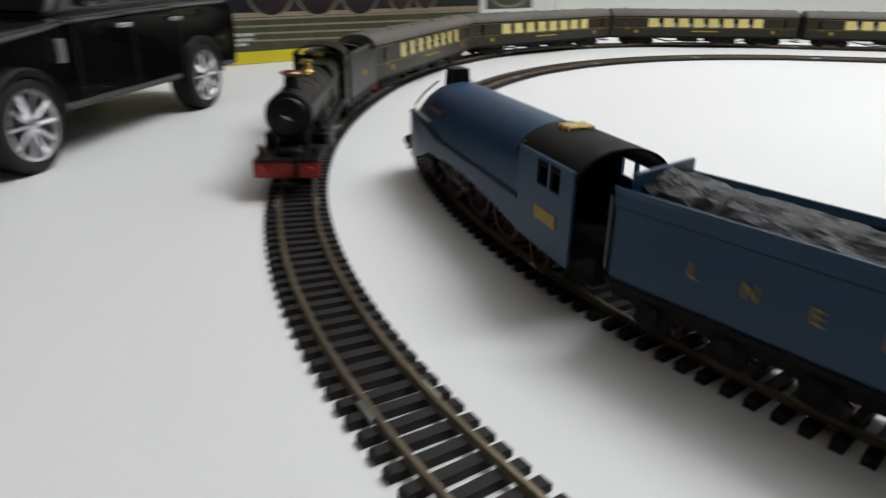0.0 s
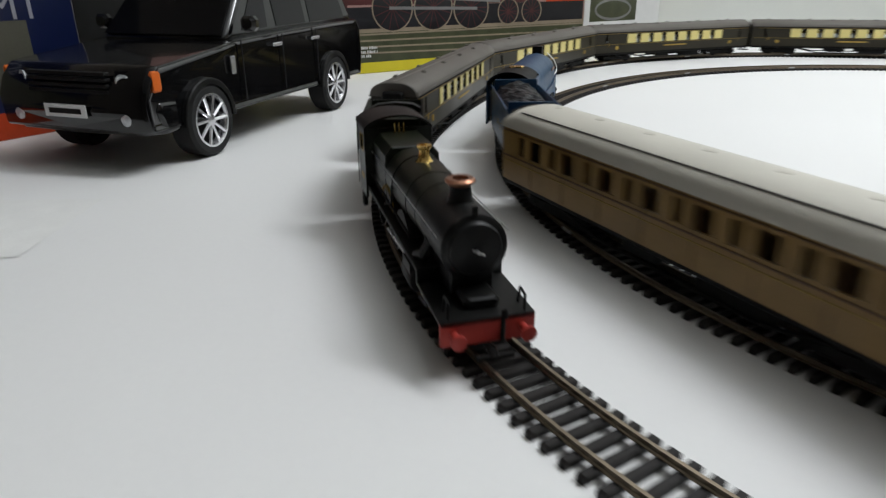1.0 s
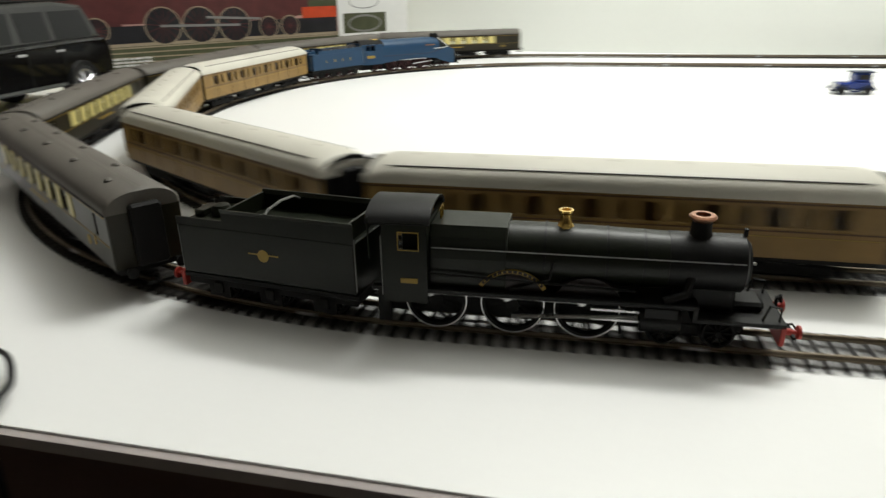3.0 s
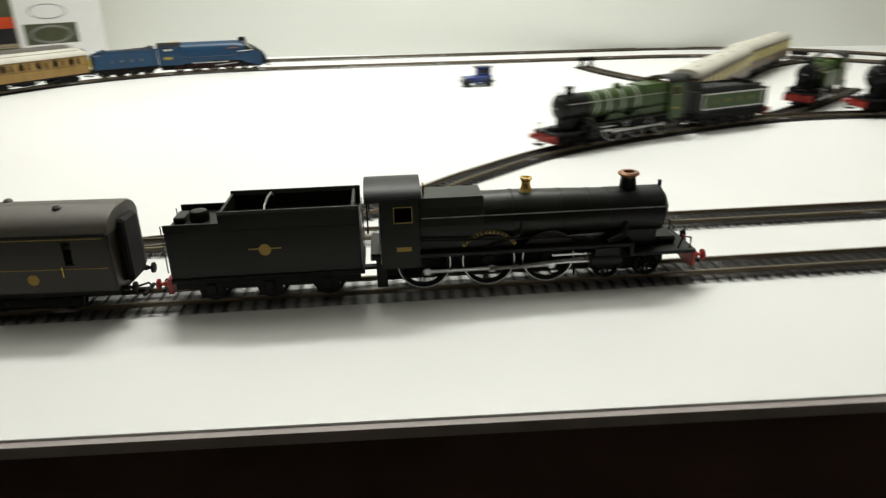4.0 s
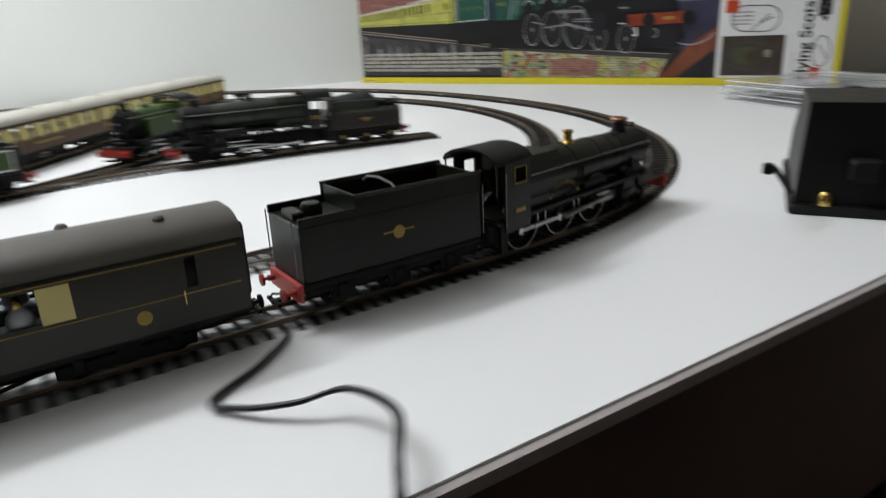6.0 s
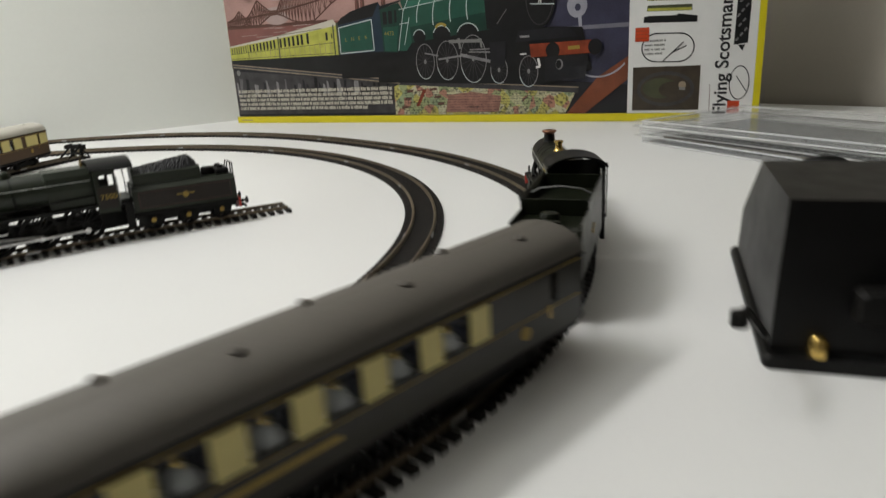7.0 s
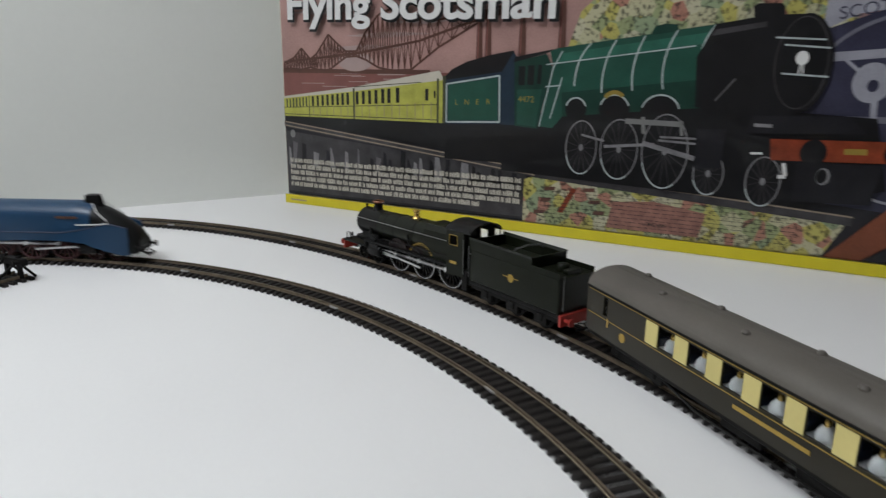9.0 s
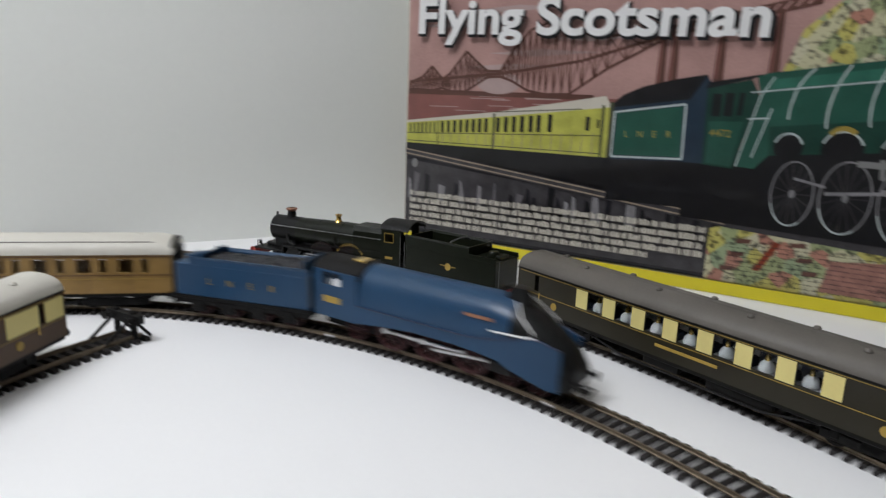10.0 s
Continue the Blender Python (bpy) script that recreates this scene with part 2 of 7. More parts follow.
# ---- room and table ----
def room():
    wall_b = Shape().add([(-1.75, 0.890, -0.75), (1.75, 0.464, -0.75), (1.75, 0.464 + 0.1, -0.75), (-1.75, 0.890 + 0.1, -0.75), (-1.75, 0.890, 1.65), (1.75, 0.464, 1.65), (1.75, 0.464 + 0.1, 1.65), (-1.75, 0.890 + 0.1, 1.65)],
                         [(0, 1, 5, 4), (3, 7, 6, 2), (0, 3, 2, 1), (4, 5, 6, 7), (0, 4, 7, 3), (1, 2, 6, 5)])
    tagged(part("wall_north", wall_b, M["wall"]), "plain white painted wall behind the layout", "wall", kind="structure")
    tagged(part("wall_east", Shape().box(1.52, 1.62, -3.0, 0.9, -0.75, 1.65), M["sidewall"]), "off-white wall beside the table, its shade put into the colour", "wall", kind="structure")
    tagged(part("wall_west", Shape().box(-1.72, -1.62, -3.0, 0.9, -0.75, 1.65), M["dimwall"]), "unseen wall, coloured dark to cut bounced light", "wall", kind="structure")
    tagged(part("wall_south", Shape().box(-1.8, 1.8, -3.1, -3.0, -0.75, 1.65), M["dimwall"]), "unseen wall, coloured dark to cut bounced light", "wall", kind="structure")
    tagged(part("ceiling", Shape().box(-1.9, 1.9, -3.2, 1.1, 1.65, 1.73), M["ceiling"]), "plain white ceiling", "ceiling", kind="structure")
    tagged(part("floor", Shape().box(-1.9, 1.9, -3.2, 1.1, -0.83, -0.75), M["floor"]), "dark floor below the table", "floor", kind="structure")
    lamp = thing("pendant_lamp", "long flat white pendant lamp hanging over the layout", "lamp", at=pose(-0.12, 0.13, 1.65))
    part("lamp_housing", Shape().box(-0.40, 0.40, -0.10, 0.10, -0.475, -0.440, 0.006), M["white"], lamp)
    part("hanger", Shape().tube([(0, 0, -0.44), (0, 0, 0)], 0.006), M["steel"], lamp)
    xl, xr = -1.6, 1.5
    yl, yr = -0.6598 + -0.0348 * xl, -0.6598 + -0.0348 * xr
    table = thing("layout_table", "white board table with a dark brown wooden apron", "table")

    def slab(name, z0, z1, dy, material):
        vs = [(xl, yl + dy, z0), (xr, yr + dy, z0), (xr, 0.55, z0), (xl, 0.90, z0), (xl, yl + dy, z1), (xr, yr + dy, z1), (xr, 0.55, z1), (xl, 0.90, z1)]
        part(name, Shape().add(vs, [(0, 1, 5, 4), (2, 3, 7, 6), (0, 3, 2, 1), (4, 5, 6, 7), (0, 4, 7, 3), (1, 2, 6, 5)]), material, table)
    slab("tabletop", -0.004, 0.0, 0.0006, M["board"])
    slab("edging", -0.0058, -0.0010, -0.0030, M["edge"])
    vs = [(xl, yl + 0.004, -0.14), (xr, yr + 0.004, -0.14), (xr, yr + 0.03, -0.14), (xl, yl + 0.03, -0.14), (xl, yl + 0.004, -0.0077), (xr, yr + 0.004, -0.0077), (xr, yr + 0.03, -0.0077), (xl, yl + 0.03, -0.0077)]
    part("apron", Shape().add(vs, [(0, 1, 5, 4), (2, 3, 7, 6), (0, 3, 2, 1), (4, 5, 6, 7), (0, 4, 7, 3), (1, 2, 6, 5)]), M["apron"], table, "dark brown wooden apron")
    for x in (-1.5, 0.0, 1.4):
        part("table_leg", Shape().box(x - 0.03, x + 0.03, -0.5, -0.44, -0.75, -0.0077, 0.003), M["apron"], table)


room()


# ---- track ----
def rail_mesh(pts, off, closed):
    """One rail, a small I-shaped bar along a line, off to its side."""
    sh = Shape()
    pts = np.array(pts)
    d = np.gradient(pts, axis=0)
    if closed:
        d[0] = d[-1] = pts[1] - pts[-2]
    d /= np.linalg.norm(d, axis=1)[:, None]
    nrm = np.stack([d[:, 1], -d[:, 0]], -1)
    prof = [(-0.0011, 0.0026), (0.0011, 0.0026), (0.0011, 0.0031), (0.0005, 0.0034), (0.0006, 0.0049), (-0.0006, 0.0049), (-0.0005, 0.0034), (-0.0011, 0.0031)]
    rings = [[(p[0] + n[0] * (off + a), p[1] + n[1] * (off + a), z) for a, z in prof] for p, n in zip(pts, nrm)]
    return sh.loft(rings, False, not closed)


def resample(pts, step):
    pts = np.array(pts, float)
    run = np.concatenate([[0], np.cumsum(np.hypot(*np.diff(pts, axis=0).T))])
    n = max(2, int(run[-1] / step))
    s = np.linspace(0, run[-1], n + 1)
    return np.stack([np.interp(s, run, pts[:, 0]), np.interp(s, run, pts[:, 1])], -1)


SLEEPER = Shape().prism([(-0.0148, 0.0), (0.0148, 0.0), (0.0148, 0.0020), (0.0140, 0.0027), (-0.0140, 0.0027), (-0.0148, 0.0020)], -0.0017, 0.0017).mesh("sleeper", M["sleeper"])
PITCH = 0.0070


def lay_track(name, label, pts, closed=False, whole=lambda q: True, limit=300, group="track"):
    tr = thing(name, label, "track", group)
    fine = resample(pts, 0.006)
    for off in (-0.00825, 0.00825):
        part("rail", rail_mesh(fine, off, closed), M["rail"], tr)
    line = resample(pts, PITCH)
    if closed:
        line = line[:-1]
    made, rest = 0, Shape()
    for i, q in enumerate(line):
        a, b = line[i - 1] if i or closed else q, line[(i + 1) % len(line)] if i < len(line) - 1 or closed else q
        ang = math.atan2(b[1] - a[1], b[0] - a[0])
        jig = random.uniform(-0.02, 0.02)
        if whole(q) and made < limit:
            part("sleeper", SLEEPER, None, tr, at=pose(q[0], q[1], 0, 0, 0, math.degrees(ang + jig)))
            made += 1
        else:
            c, s = math.cos(ang + jig), math.sin(ang + jig)
            rest.add([(q[0] + c * v.co.x - s * v.co.y, q[1] + s * v.co.x + c * v.co.y, v.co.z) for v in SLEEPER.vertices], [tuple(f.vertices) for f in SLEEPER.polygons])
    if rest.v:
        tagged(part("sleepers", rest, M["sleeper"], tr), kind="stuff")
    # rail joints: thin bright fishplates at even steps
    for k in range(0, len(line) - 3, 24):
        q, b = line[k], line[k + 1]
        ang = math.atan2(b[1] - q[1], b[0] - q[0])
        for off in (-0.0095, 0.0095):
            part("fishplate", JOINT, None, tr, at=pose(q[0] + off * math.sin(ang), q[1] - off * math.cos(ang), 0, 0, 0, math.degrees(ang)))
    return tr


JOINT = Shape().box(-0.0045, 0.0045, -0.0006, 0.0006, 0.0027, 0.0041, 0.0002).mesh("fishplate", M["steel"])


# ---- rolling stock ----
GROW, STRETCH = 1.05, 1.03   # the stock is built to 4 mm scale; the plan's scale is a little larger


def grown(v, stretch=None, tall=1.0):
    """Bring a finished vehicle to the plan's scale, a little less along it."""
    done = set()
    keep = GROW / (stretch or STRETCH)
    for o in v.children_recursive:
        on_wheel = o.parent is not v and "wheel" in o.parent.name
        if on_wheel:
            continue
        loc = o.matrix_basis.translation.copy()
        if loc.length > 1e-9:
            loc.x /= keep
            o.location = loc
        if "wheel" not in o.name and o.data.name not in done:
            done.add(o.data.name)
            o.data.transform(Matrix.Diagonal((1 / keep, 1, 1, 1)))
    for k, (ob, seat, r, way, crank) in enumerate(SPIN):
        if ob.parent is v:
            SPIN[k] = (ob, (seat[0] / keep, seat[1], seat[2]), r, way, crank)
    v.scale = (GROW, GROW, GROW * tall)
    return v


def arc_profile(w, z0, z1, top, n=9):
    """A coach's outline: straight sides w wide from z0 to z1, and a roof arched up to top."""
    out = [(-w / 2, z0), (w / 2, z0)]
    for i in range(n):
        a = math.pi * i / (n - 1)
        out.append((w / 2 * math.cos(a) ** 1 if i not in (0, n - 1) else w / 2 * (1 if i == 0 else -1), z1 + (top - z1) * math.sin(a) ** 0.8))
    return out


def wheel_shape(r, spokes, width=0.0028):
    """A wheel in the x-z plane, its axle along y."""
    sh = Shape()
    sh.lathe([(r * 0.86, -width / 2), (r, -width / 2), (r, width * 0.2), (r + 0.0008, width * 0.25), (r + 0.0008, width / 2), (r * 0.86, width / 2), (r * 0.86, -width / 2)], axis="y", seg=22, caps=False)
    sh.lathe([(0.0001, -width / 2 - 0.0002), (r * 0.2, -width / 2 - 0.0002), (r * 0.2, width / 2), (0.0001, width / 2)], axis="y", seg=10)
    if spokes:
        for i in range(spokes):
            a = 2 * math.pi * i / spokes
            c, s = math.cos(a), math.sin(a)
            h = r * 0.045
            vs = []
            for d, y in ((r * 0.15, -1), (r * 0.9, -1), (r * 0.15, 1), (r * 0.9, 1)):
                for e in (-h, h):
                    vs.append((d * c - e * s, y * width * 0.22, d * s + e * c))
            sh.add(vs, [(0, 1, 3, 2), (4, 6, 7, 5), (0, 4, 5, 1), (2, 3, 7, 6), (0, 2, 6, 4), (1, 5, 7, 3)])
    else:
        sh.lathe([(r * 0.18, -width * 0.15), (r * 0.9, -width * 0.25), (r * 0.9, width * 0.2), (r * 0.18, width * 0.2)], axis="y", seg=18)
    return sh


WHEELS = {}
SPIN = []   # wheels and rods of the running engines: (object, seat, radius, crank)


def wheel(parent, x, r, side, spokes=0, material="chassis", name="wheel", spin=None):
    key = (round(r, 5), spokes, material)
    if key not in WHEELS:
        WHEELS[key] = wheel_shape(r, spokes).mesh("wheel", M[material])
    ob = part(name, WHEELS[key], None, parent, at=pose(x, side * 0.0079, 0.0045 + r))
    if spin:
        SPIN.append((ob, (x, side * 0.0079, 0.0045 + r), r, spin, 0.0))
    return ob


def buffers(v, x, way, z=0.0155, head="chassis"):
    for y in (-0.0112, 0.0112):
        part("buffer", Shape().lathe([(0.0013, 0), (0.0013, way * 0.003), (0.0008, way * 0.003), (0.0008, way * 0.005), (0.0026, way * 0.0052), (0.0026, way * 0.0062), (0.0008, way * 0.0065)], (x, y, z), "x", 12), M[head], v)


def coupling(v, x, way):
    sh = Shape().box(min(x, x + way * 0.008), max(x, x + way * 0.008), -0.0014, 0.0014, 0.0085, 0.0098)
    sh.box(min(x + way * 0.006, x + way * 0.0075), max(x + way * 0.006, x + way * 0.0075), -0.006, 0.006, 0.0085, 0.0098)
    sh.tube([(x + way * 0.002, 0.0, 0.011), (x + way * 0.007, 0.0, 0.0125), (x + way * 0.0085, 0, 0.0105)], 0.0005)
    part("coupling", sh, M["chassis"], v)


def bogie(v, x, r=0.006, base=0.032):
    b = part("bogie", Shape().box(x - base / 2 - 0.007, x + base / 2 + 0.007, 0.0095, 0.0115, 0.0065, 0.0115, 0.0006).box(x - base / 2 - 0.007, x + base / 2 + 0.007, -0.0115, -0.0095, 0.0065, 0.0115, 0.0006)
             .box(x - 0.004, x + 0.004, -0.0115, 0.0115, 0.0085, 0.0135).box(x - base / 2 - 0.002, x - base / 2 + 0.002, -0.0122, 0.0122, 0.008, 0.0135, 0.0005).box(x + base / 2 - 0.002, x + base / 2 + 0.002, -0.0122, 0.0122, 0.008, 0.0135, 0.0005), M["chassis"], v)
    for dx in (-base / 2, base / 2):
        for s in (-1, 1):
            wheel(b, x + dx, r, s)


def underframe(v, half, material="chassis"):
    part("underframe", Shape().box(-half, half, -0.0155, 0.0155, 0.0135, 0.0168, 0.0006), M[material], v)
    for s in (-1, 1):
        t = Shape()
        t.box(-0.05, -0.012, s * 0.0105 - 0.0025, s * 0.0105 + 0.0025, 0.0075, 0.0136, 0.0007).box(0.006, 0.03, s * 0.0105 - 0.0025, s * 0.0105 + 0.0025, 0.0085, 0.0136, 0.0007)
        t.tube([(-0.075, s * 0.0135, 0.0135), (-0.045, s * 0.0135, 0.0075), (0.045, s * 0.0135, 0.0075), (0.075, s * 0.0135, 0.0135)], 0.0007)
        part("truss", t, M[material], v)


def side_panels(v, half, w, rows, z_low, z_top, body, name="side"):
    """Both sides of a coach, open where the windows are. rows: (x0, x1, z0, z1) of the windows."""
    for s in (-1, 1):
        sh = Shape()
        y0, y1 = sorted((s * w / 2, s * (w / 2 - 0.0012)))
        wz0, wz1 = min(r[2] for r in rows), max(r[3] for r in rows)
        sh.box(-half, half, y0, y1, z_low, wz0).box(-half, half, y0, y1, wz1, z_top)
        x = -half
        for r in sorted(rows):
            sh.box(x, r[0], y0, y1, wz0, wz1)
            x = r[1]
        sh.box(x, half, y0, y1, wz0, wz1)
        part(name, sh, M[body], v)
        for r in rows:
            part("window_pane", Shape().box(r[0], r[1], s * (w / 2 - 0.0009) - 0.0001, s * (w / 2 - 0.0009) + 0.0001, wz0, wz1), M["glass"], v)


def pullman(label, group, roof="greyroof", body="umber", length=0.276, lamps=True, pane=0.0063, panel=0.0047, cream_ends=False):
    v = thing("pullman_coach", label, "model coach", group)
    half, w = length / 2, 0.0332
    underframe(v, half)
    wins = []
    step = 0.0222
    n = 7
    for i in range(n):
        x = (i - (n - 1) / 2) * step
        wins.append((x - pane, x + pane, 0.0292, 0.0402))
    wins += [(-half + 0.0165, -half + 0.0205, 0.0292, 0.0402), (half - 0.0205, half - 0.0165, 0.0292, 0.0402)]
    side_panels(v, half, w, wins, 0.0165, 0.0425, body)
    for s in (-1, 1):
        for i in range(n + 1):
            x = (i - n / 2) * step
            part("cream_panel", Shape().box(x - panel, x + panel, s * (w / 2 + 0.0002) - 0.0003, s * (w / 2 + 0.0002) + 0.0003, 0.0288, 0.0406), M["cream"], v)
        for e in (-1, 1) if cream_ends else ():
            for x0, x1 in ((half - 0.0160, half - 0.0015), (half - 0.0440, half - 0.0210)):
                a, b = sorted((e * x0, e * x1))
                part("cream_panel", Shape().box(a, b, s * (w / 2 + 0.0002) - 0.0003, s * (w / 2 + 0.0002) + 0.0003, 0.0288, 0.0406), M["cream"], v)
        part("gold_line", Shape().box(-half + 0.002, half - 0.002, s * (w / 2 + 0.0001) - 0.0002, s * (w / 2 + 0.0001) + 0.0002, 0.0274, 0.0277), M["gold"], v)
        part("gold_line", Shape().box(-half + 0.002, half - 0.002, s * (w / 2 + 0.0001) - 0.0002, s * (w / 2 + 0.0001) + 0.0002, 0.0412, 0.0416), M["gold"], v)
        part("name_bar", Shape().box(-0.02, 0.02, s * (w / 2 + 0.0001) - 0.0002, s * (w / 2 + 0.0001) + 0.0002, 0.0225, 0.0242), M["gold"], v)
        for x in (-half + 0.036, half - 0.036):
            part("crest", Shape().lathe([(0.0001, 0), (0.0026, 0), (0.0026, s * 0.0004), (0.0001, s * 0.0004)], (x, s * w / 2, 0.0228), "y", 10), M["gold"], v)
        for x in (-half + 0.022, half - 0.022):
            part("door_handle", Shape().tube([(x, s * (w / 2 + 0.0006), 0.024), (x, s * (w / 2 + 0.0006), 0.029)], 0.0003), M["brass"], v)
    if lamps:
        for i in range(n):
            x = (i - (n - 1) / 2) * step
            for s in (-1, 1):
                lampo = part("table_lamp", Shape().lathe([(0.0016, 0.0282), (0.0016, 0.0292), (0.0005, 0.0294), (0.0005, 0.031)], (x + 0.001, s * 0.0108, 0), "z", 8), M["brass"], v)
                part("lamp_shade", Shape().lathe([(0.0040, 0.0290), (0.0042, 0.0300), (0.0036, 0.0325), (0.0018, 0.0345)], (x + 0.001, s * 0.0112, 0), "z", 10), M["white"], lampo, "white lamp shade")
                part("lamp_tip", Shape().lathe([(0.0015, 0.0345), (0.0015, 0.0362), (0.0008, 0.0378), (0.0001, 0.0382)], (x + 0.001, s * 0.0112, 0), "z", 8), M["brass"], lampo)
        for y in (-0.01075, 0.01075):
            part("table_top", Shape().box(-half + 0.03, half - 0.03, y - 0.00325, y + 0.00325, 0.0275, 0.0283), M["white"], v)
        for i in range(n + 1):
            x = (i - n / 2) * step
            for s in (-1, 1):
                part("seat", Shape().box(x - 0.003, x + 0.003, s * 0.0105 - 0.0045, s * 0.0105 + 0.0045, 0.017, 0.0335, 0.0008), M["navy"], v)
    for s in (-1, 1):
        part("end_wall", Shape().prism(arc_profile(w - 0.0006, 0.0165, 0.0425, 0.0515), s * half - 0.0008, s * half + 0.0008), M[body], v)
        part("gangway", Shape().box(min(s * half, s * (half + 0.0045)), max(s * half, s * (half + 0.0045)), -0.0072, 0.0072, 0.0165, 0.0465, 0.0012), M["chassis"], v)
        bogie(v, s * (half - 0.042))
        buffers(v, s * half, s, 0.0155)
        coupling(v, s * half, s)
    roof_profile = [(-w / 2 - 0.0006, 0.0425), (w / 2 + 0.0006, 0.0425)] + [((w / 2 + 0.0006) * math.cos(math.pi * i / 20), 0.043 + 0.0098 * math.sin(math.pi * i / 20) ** 0.85) for i in range(0, 21)]
    r = part("roof", Shape().prism(roof_profile, -half - 0.001, half + 0.001, 0.0012, True), M[roof], v)
    for i in range(9):
        x = (i - 4) * 0.0285
        y = 0.006 if i % 2 else -0.006
        part("roof_vent", Shape().lathe([(0.0019, 0.0515), (0.0021, 0.0528), (0.0013, 0.0537), (0.0001, 0.0539)], (x, y, 0), "z", 10), M[roof], r)
    part("roof_rib", Shape().prism([(-w / 2 - 0.001, 0.0425), (-w / 2 + 0.0008, 0.0425), (-w / 2 + 0.0008, 0.0434), (-w / 2 - 0.001, 0.0434)], -half, half).prism([(w / 2 - 0.0008, 0.0425), (w / 2 + 0.001, 0.0425), (w / 2 + 0.001, 0.0434), (w / 2 - 0.0008, 0.0434)], -half, half), M["chassis"], r)
    return grown(v), half


def teak_coach(label, group, length=0.246):
    v = thing("teak_coach", label, "model coach", group)
    half, w = length / 2, 0.0345
    underframe(v, half)
    wins = []
    n = 8
    for i in range(n):
        x = (i - (n - 1) / 2) * 0.0275
        wins += [(x - 0.0085, x + 0.0015, 0.0305, 0.0395), (x + 0.0065, x + 0.0115, 0.0305, 0.0395)]
    wins = [q for q in wins if -half + 0.008 < q[0] and q[1] < half - 0.008]
    side_panels(v, half, w, wins, 0.0165, 0.0425, "teak")
    for s in (-1, 1):
        for z in (0.0288, 0.0412):
            part("beading", Shape().box(-half + 0.001, half - 0.001, s * (w / 2) - 0.0004, s * (w / 2) + 0.0004, z - 0.0003, z + 0.0003), M["darkteak"], v)
        part("gold_line", Shape().box(-half + 0.002, half - 0.002, s * (w / 2) - 0.0003, s * (w / 2) + 0.0003, 0.0262, 0.0265), M["gold"], v)
        for i in range(n + 1):
            x = (i - n / 2) * 0.0275 + 0.013
            if abs(x) < half - 0.004:
                part("door_line", Shape().box(x - 0.0002, x + 0.0002, s * (w / 2) - 0.0003, s * (w / 2) + 0.0003, 0.0175, 0.042), M["darkteak"], v)
    part("corridor_wall", Shape().box(-half + 0.01, half - 0.01, -0.0006, 0.0006, 0.017, 0.0350), M["teak"], v)
    for s in (-1, 1):
        part("end_wall", Shape().prism(arc_profile(w - 0.0006, 0.0165, 0.0425, 0.0515), s * half - 0.0008, s * half + 0.0008), M["chassis"], v)
        part("gangway", Shape().box(min(s * half, s * (half + 0.004)), max(s * half, s * (half + 0.004)), -0.007, 0.007, 0.0165, 0.0455, 0.0012), M["chassis"], v)
        bogie(v, s * (half - 0.04))
        buffers(v, s * half, s, 0.0155)
        coupling(v, s * half, s)
    rings = []
    for x, drop in ((-half - 0.001, 0.55), (-half + 0.004, 0.86), (-half + 0.011, 1.0), (half - 0.011, 1.0), (half - 0.004, 0.86), (half + 0.001, 0.55)):
        rings.append([(x, -w / 2 - 0.0006, 0.0425), (x, w / 2 + 0.0006, 0.0425)] + [(x, (w / 2 + 0.0006) * math.cos(math.pi * i / 20), 0.043 + 0.0102 * drop * math.sin(math.pi * i / 20) ** 0.8) for i in range(21)])
    r = part("roof", Shape().loft(rings, True), M["whiteroof"], v, "off-white domed roof")
    for s in (-1, 1):
        part("rain_strip", Shape().tube([(x, s * w / 2 * 0.80, 0.0503) for x in np.linspace(-half + 0.012, half - 0.012, 12)], 0.00035, 5), M["greyroof"], r)
    for i in range(7):
        part("roof_vent", Shape().lathe([(0.0014, 0.0522), (0.0016, 0.0534), (0.0001, 0.0542)], ((i - 3) * 0.033, 0.0, 0), "z", 8), M["whiteroof"], r)
    return grown(v, None, 1.05), half


def spoked_set(v, xs, r, material, rim, run):
    for x in xs:
        for s in (-1, 1):
            ob = wheel(v, x, r, s, 14, material, "driving_wheel", run)
            if rim:
                part("tyre", Shape().lathe([(r * 0.955, -0.0017), (r, -0.0017), (r, -0.0013), (r * 0.955, -0.0013)], axis="y", seg=22, caps=False).lathe([(r * 0.955, 0.0013), (r, 0.0013), (r, 0.0017), (r * 0.955, 0.0017)], axis="y", seg=22, caps=False), M["steel"], ob, "bright steel tyre")
            if s == 1:
                part("axle", Shape().tube([(x, -0.0085, 0.0045 + r), (x, 0.0085, 0.0045 + r)], 0.0012), M["chassis"], v)
    for s in (-1, 1):
        rod = Shape().box(xs[0], xs[-1], -0.0005, 0.0005, -0.001, 0.001, 0.0003)
        for x in xs:
            rod.lathe([(0.0018, -0.0007), (0.0018, 0.0007)], (x, 0, 0), "y", 10)
        ob = part("coupling_rod", rod, M["steel"], v, at=pose(0, s * 0.0107, 0.0045 + r - 0.004))
        if run:
            SPIN.append((ob, (0, s * 0.0107, 0.0045 + r), r, run, 0.0042))


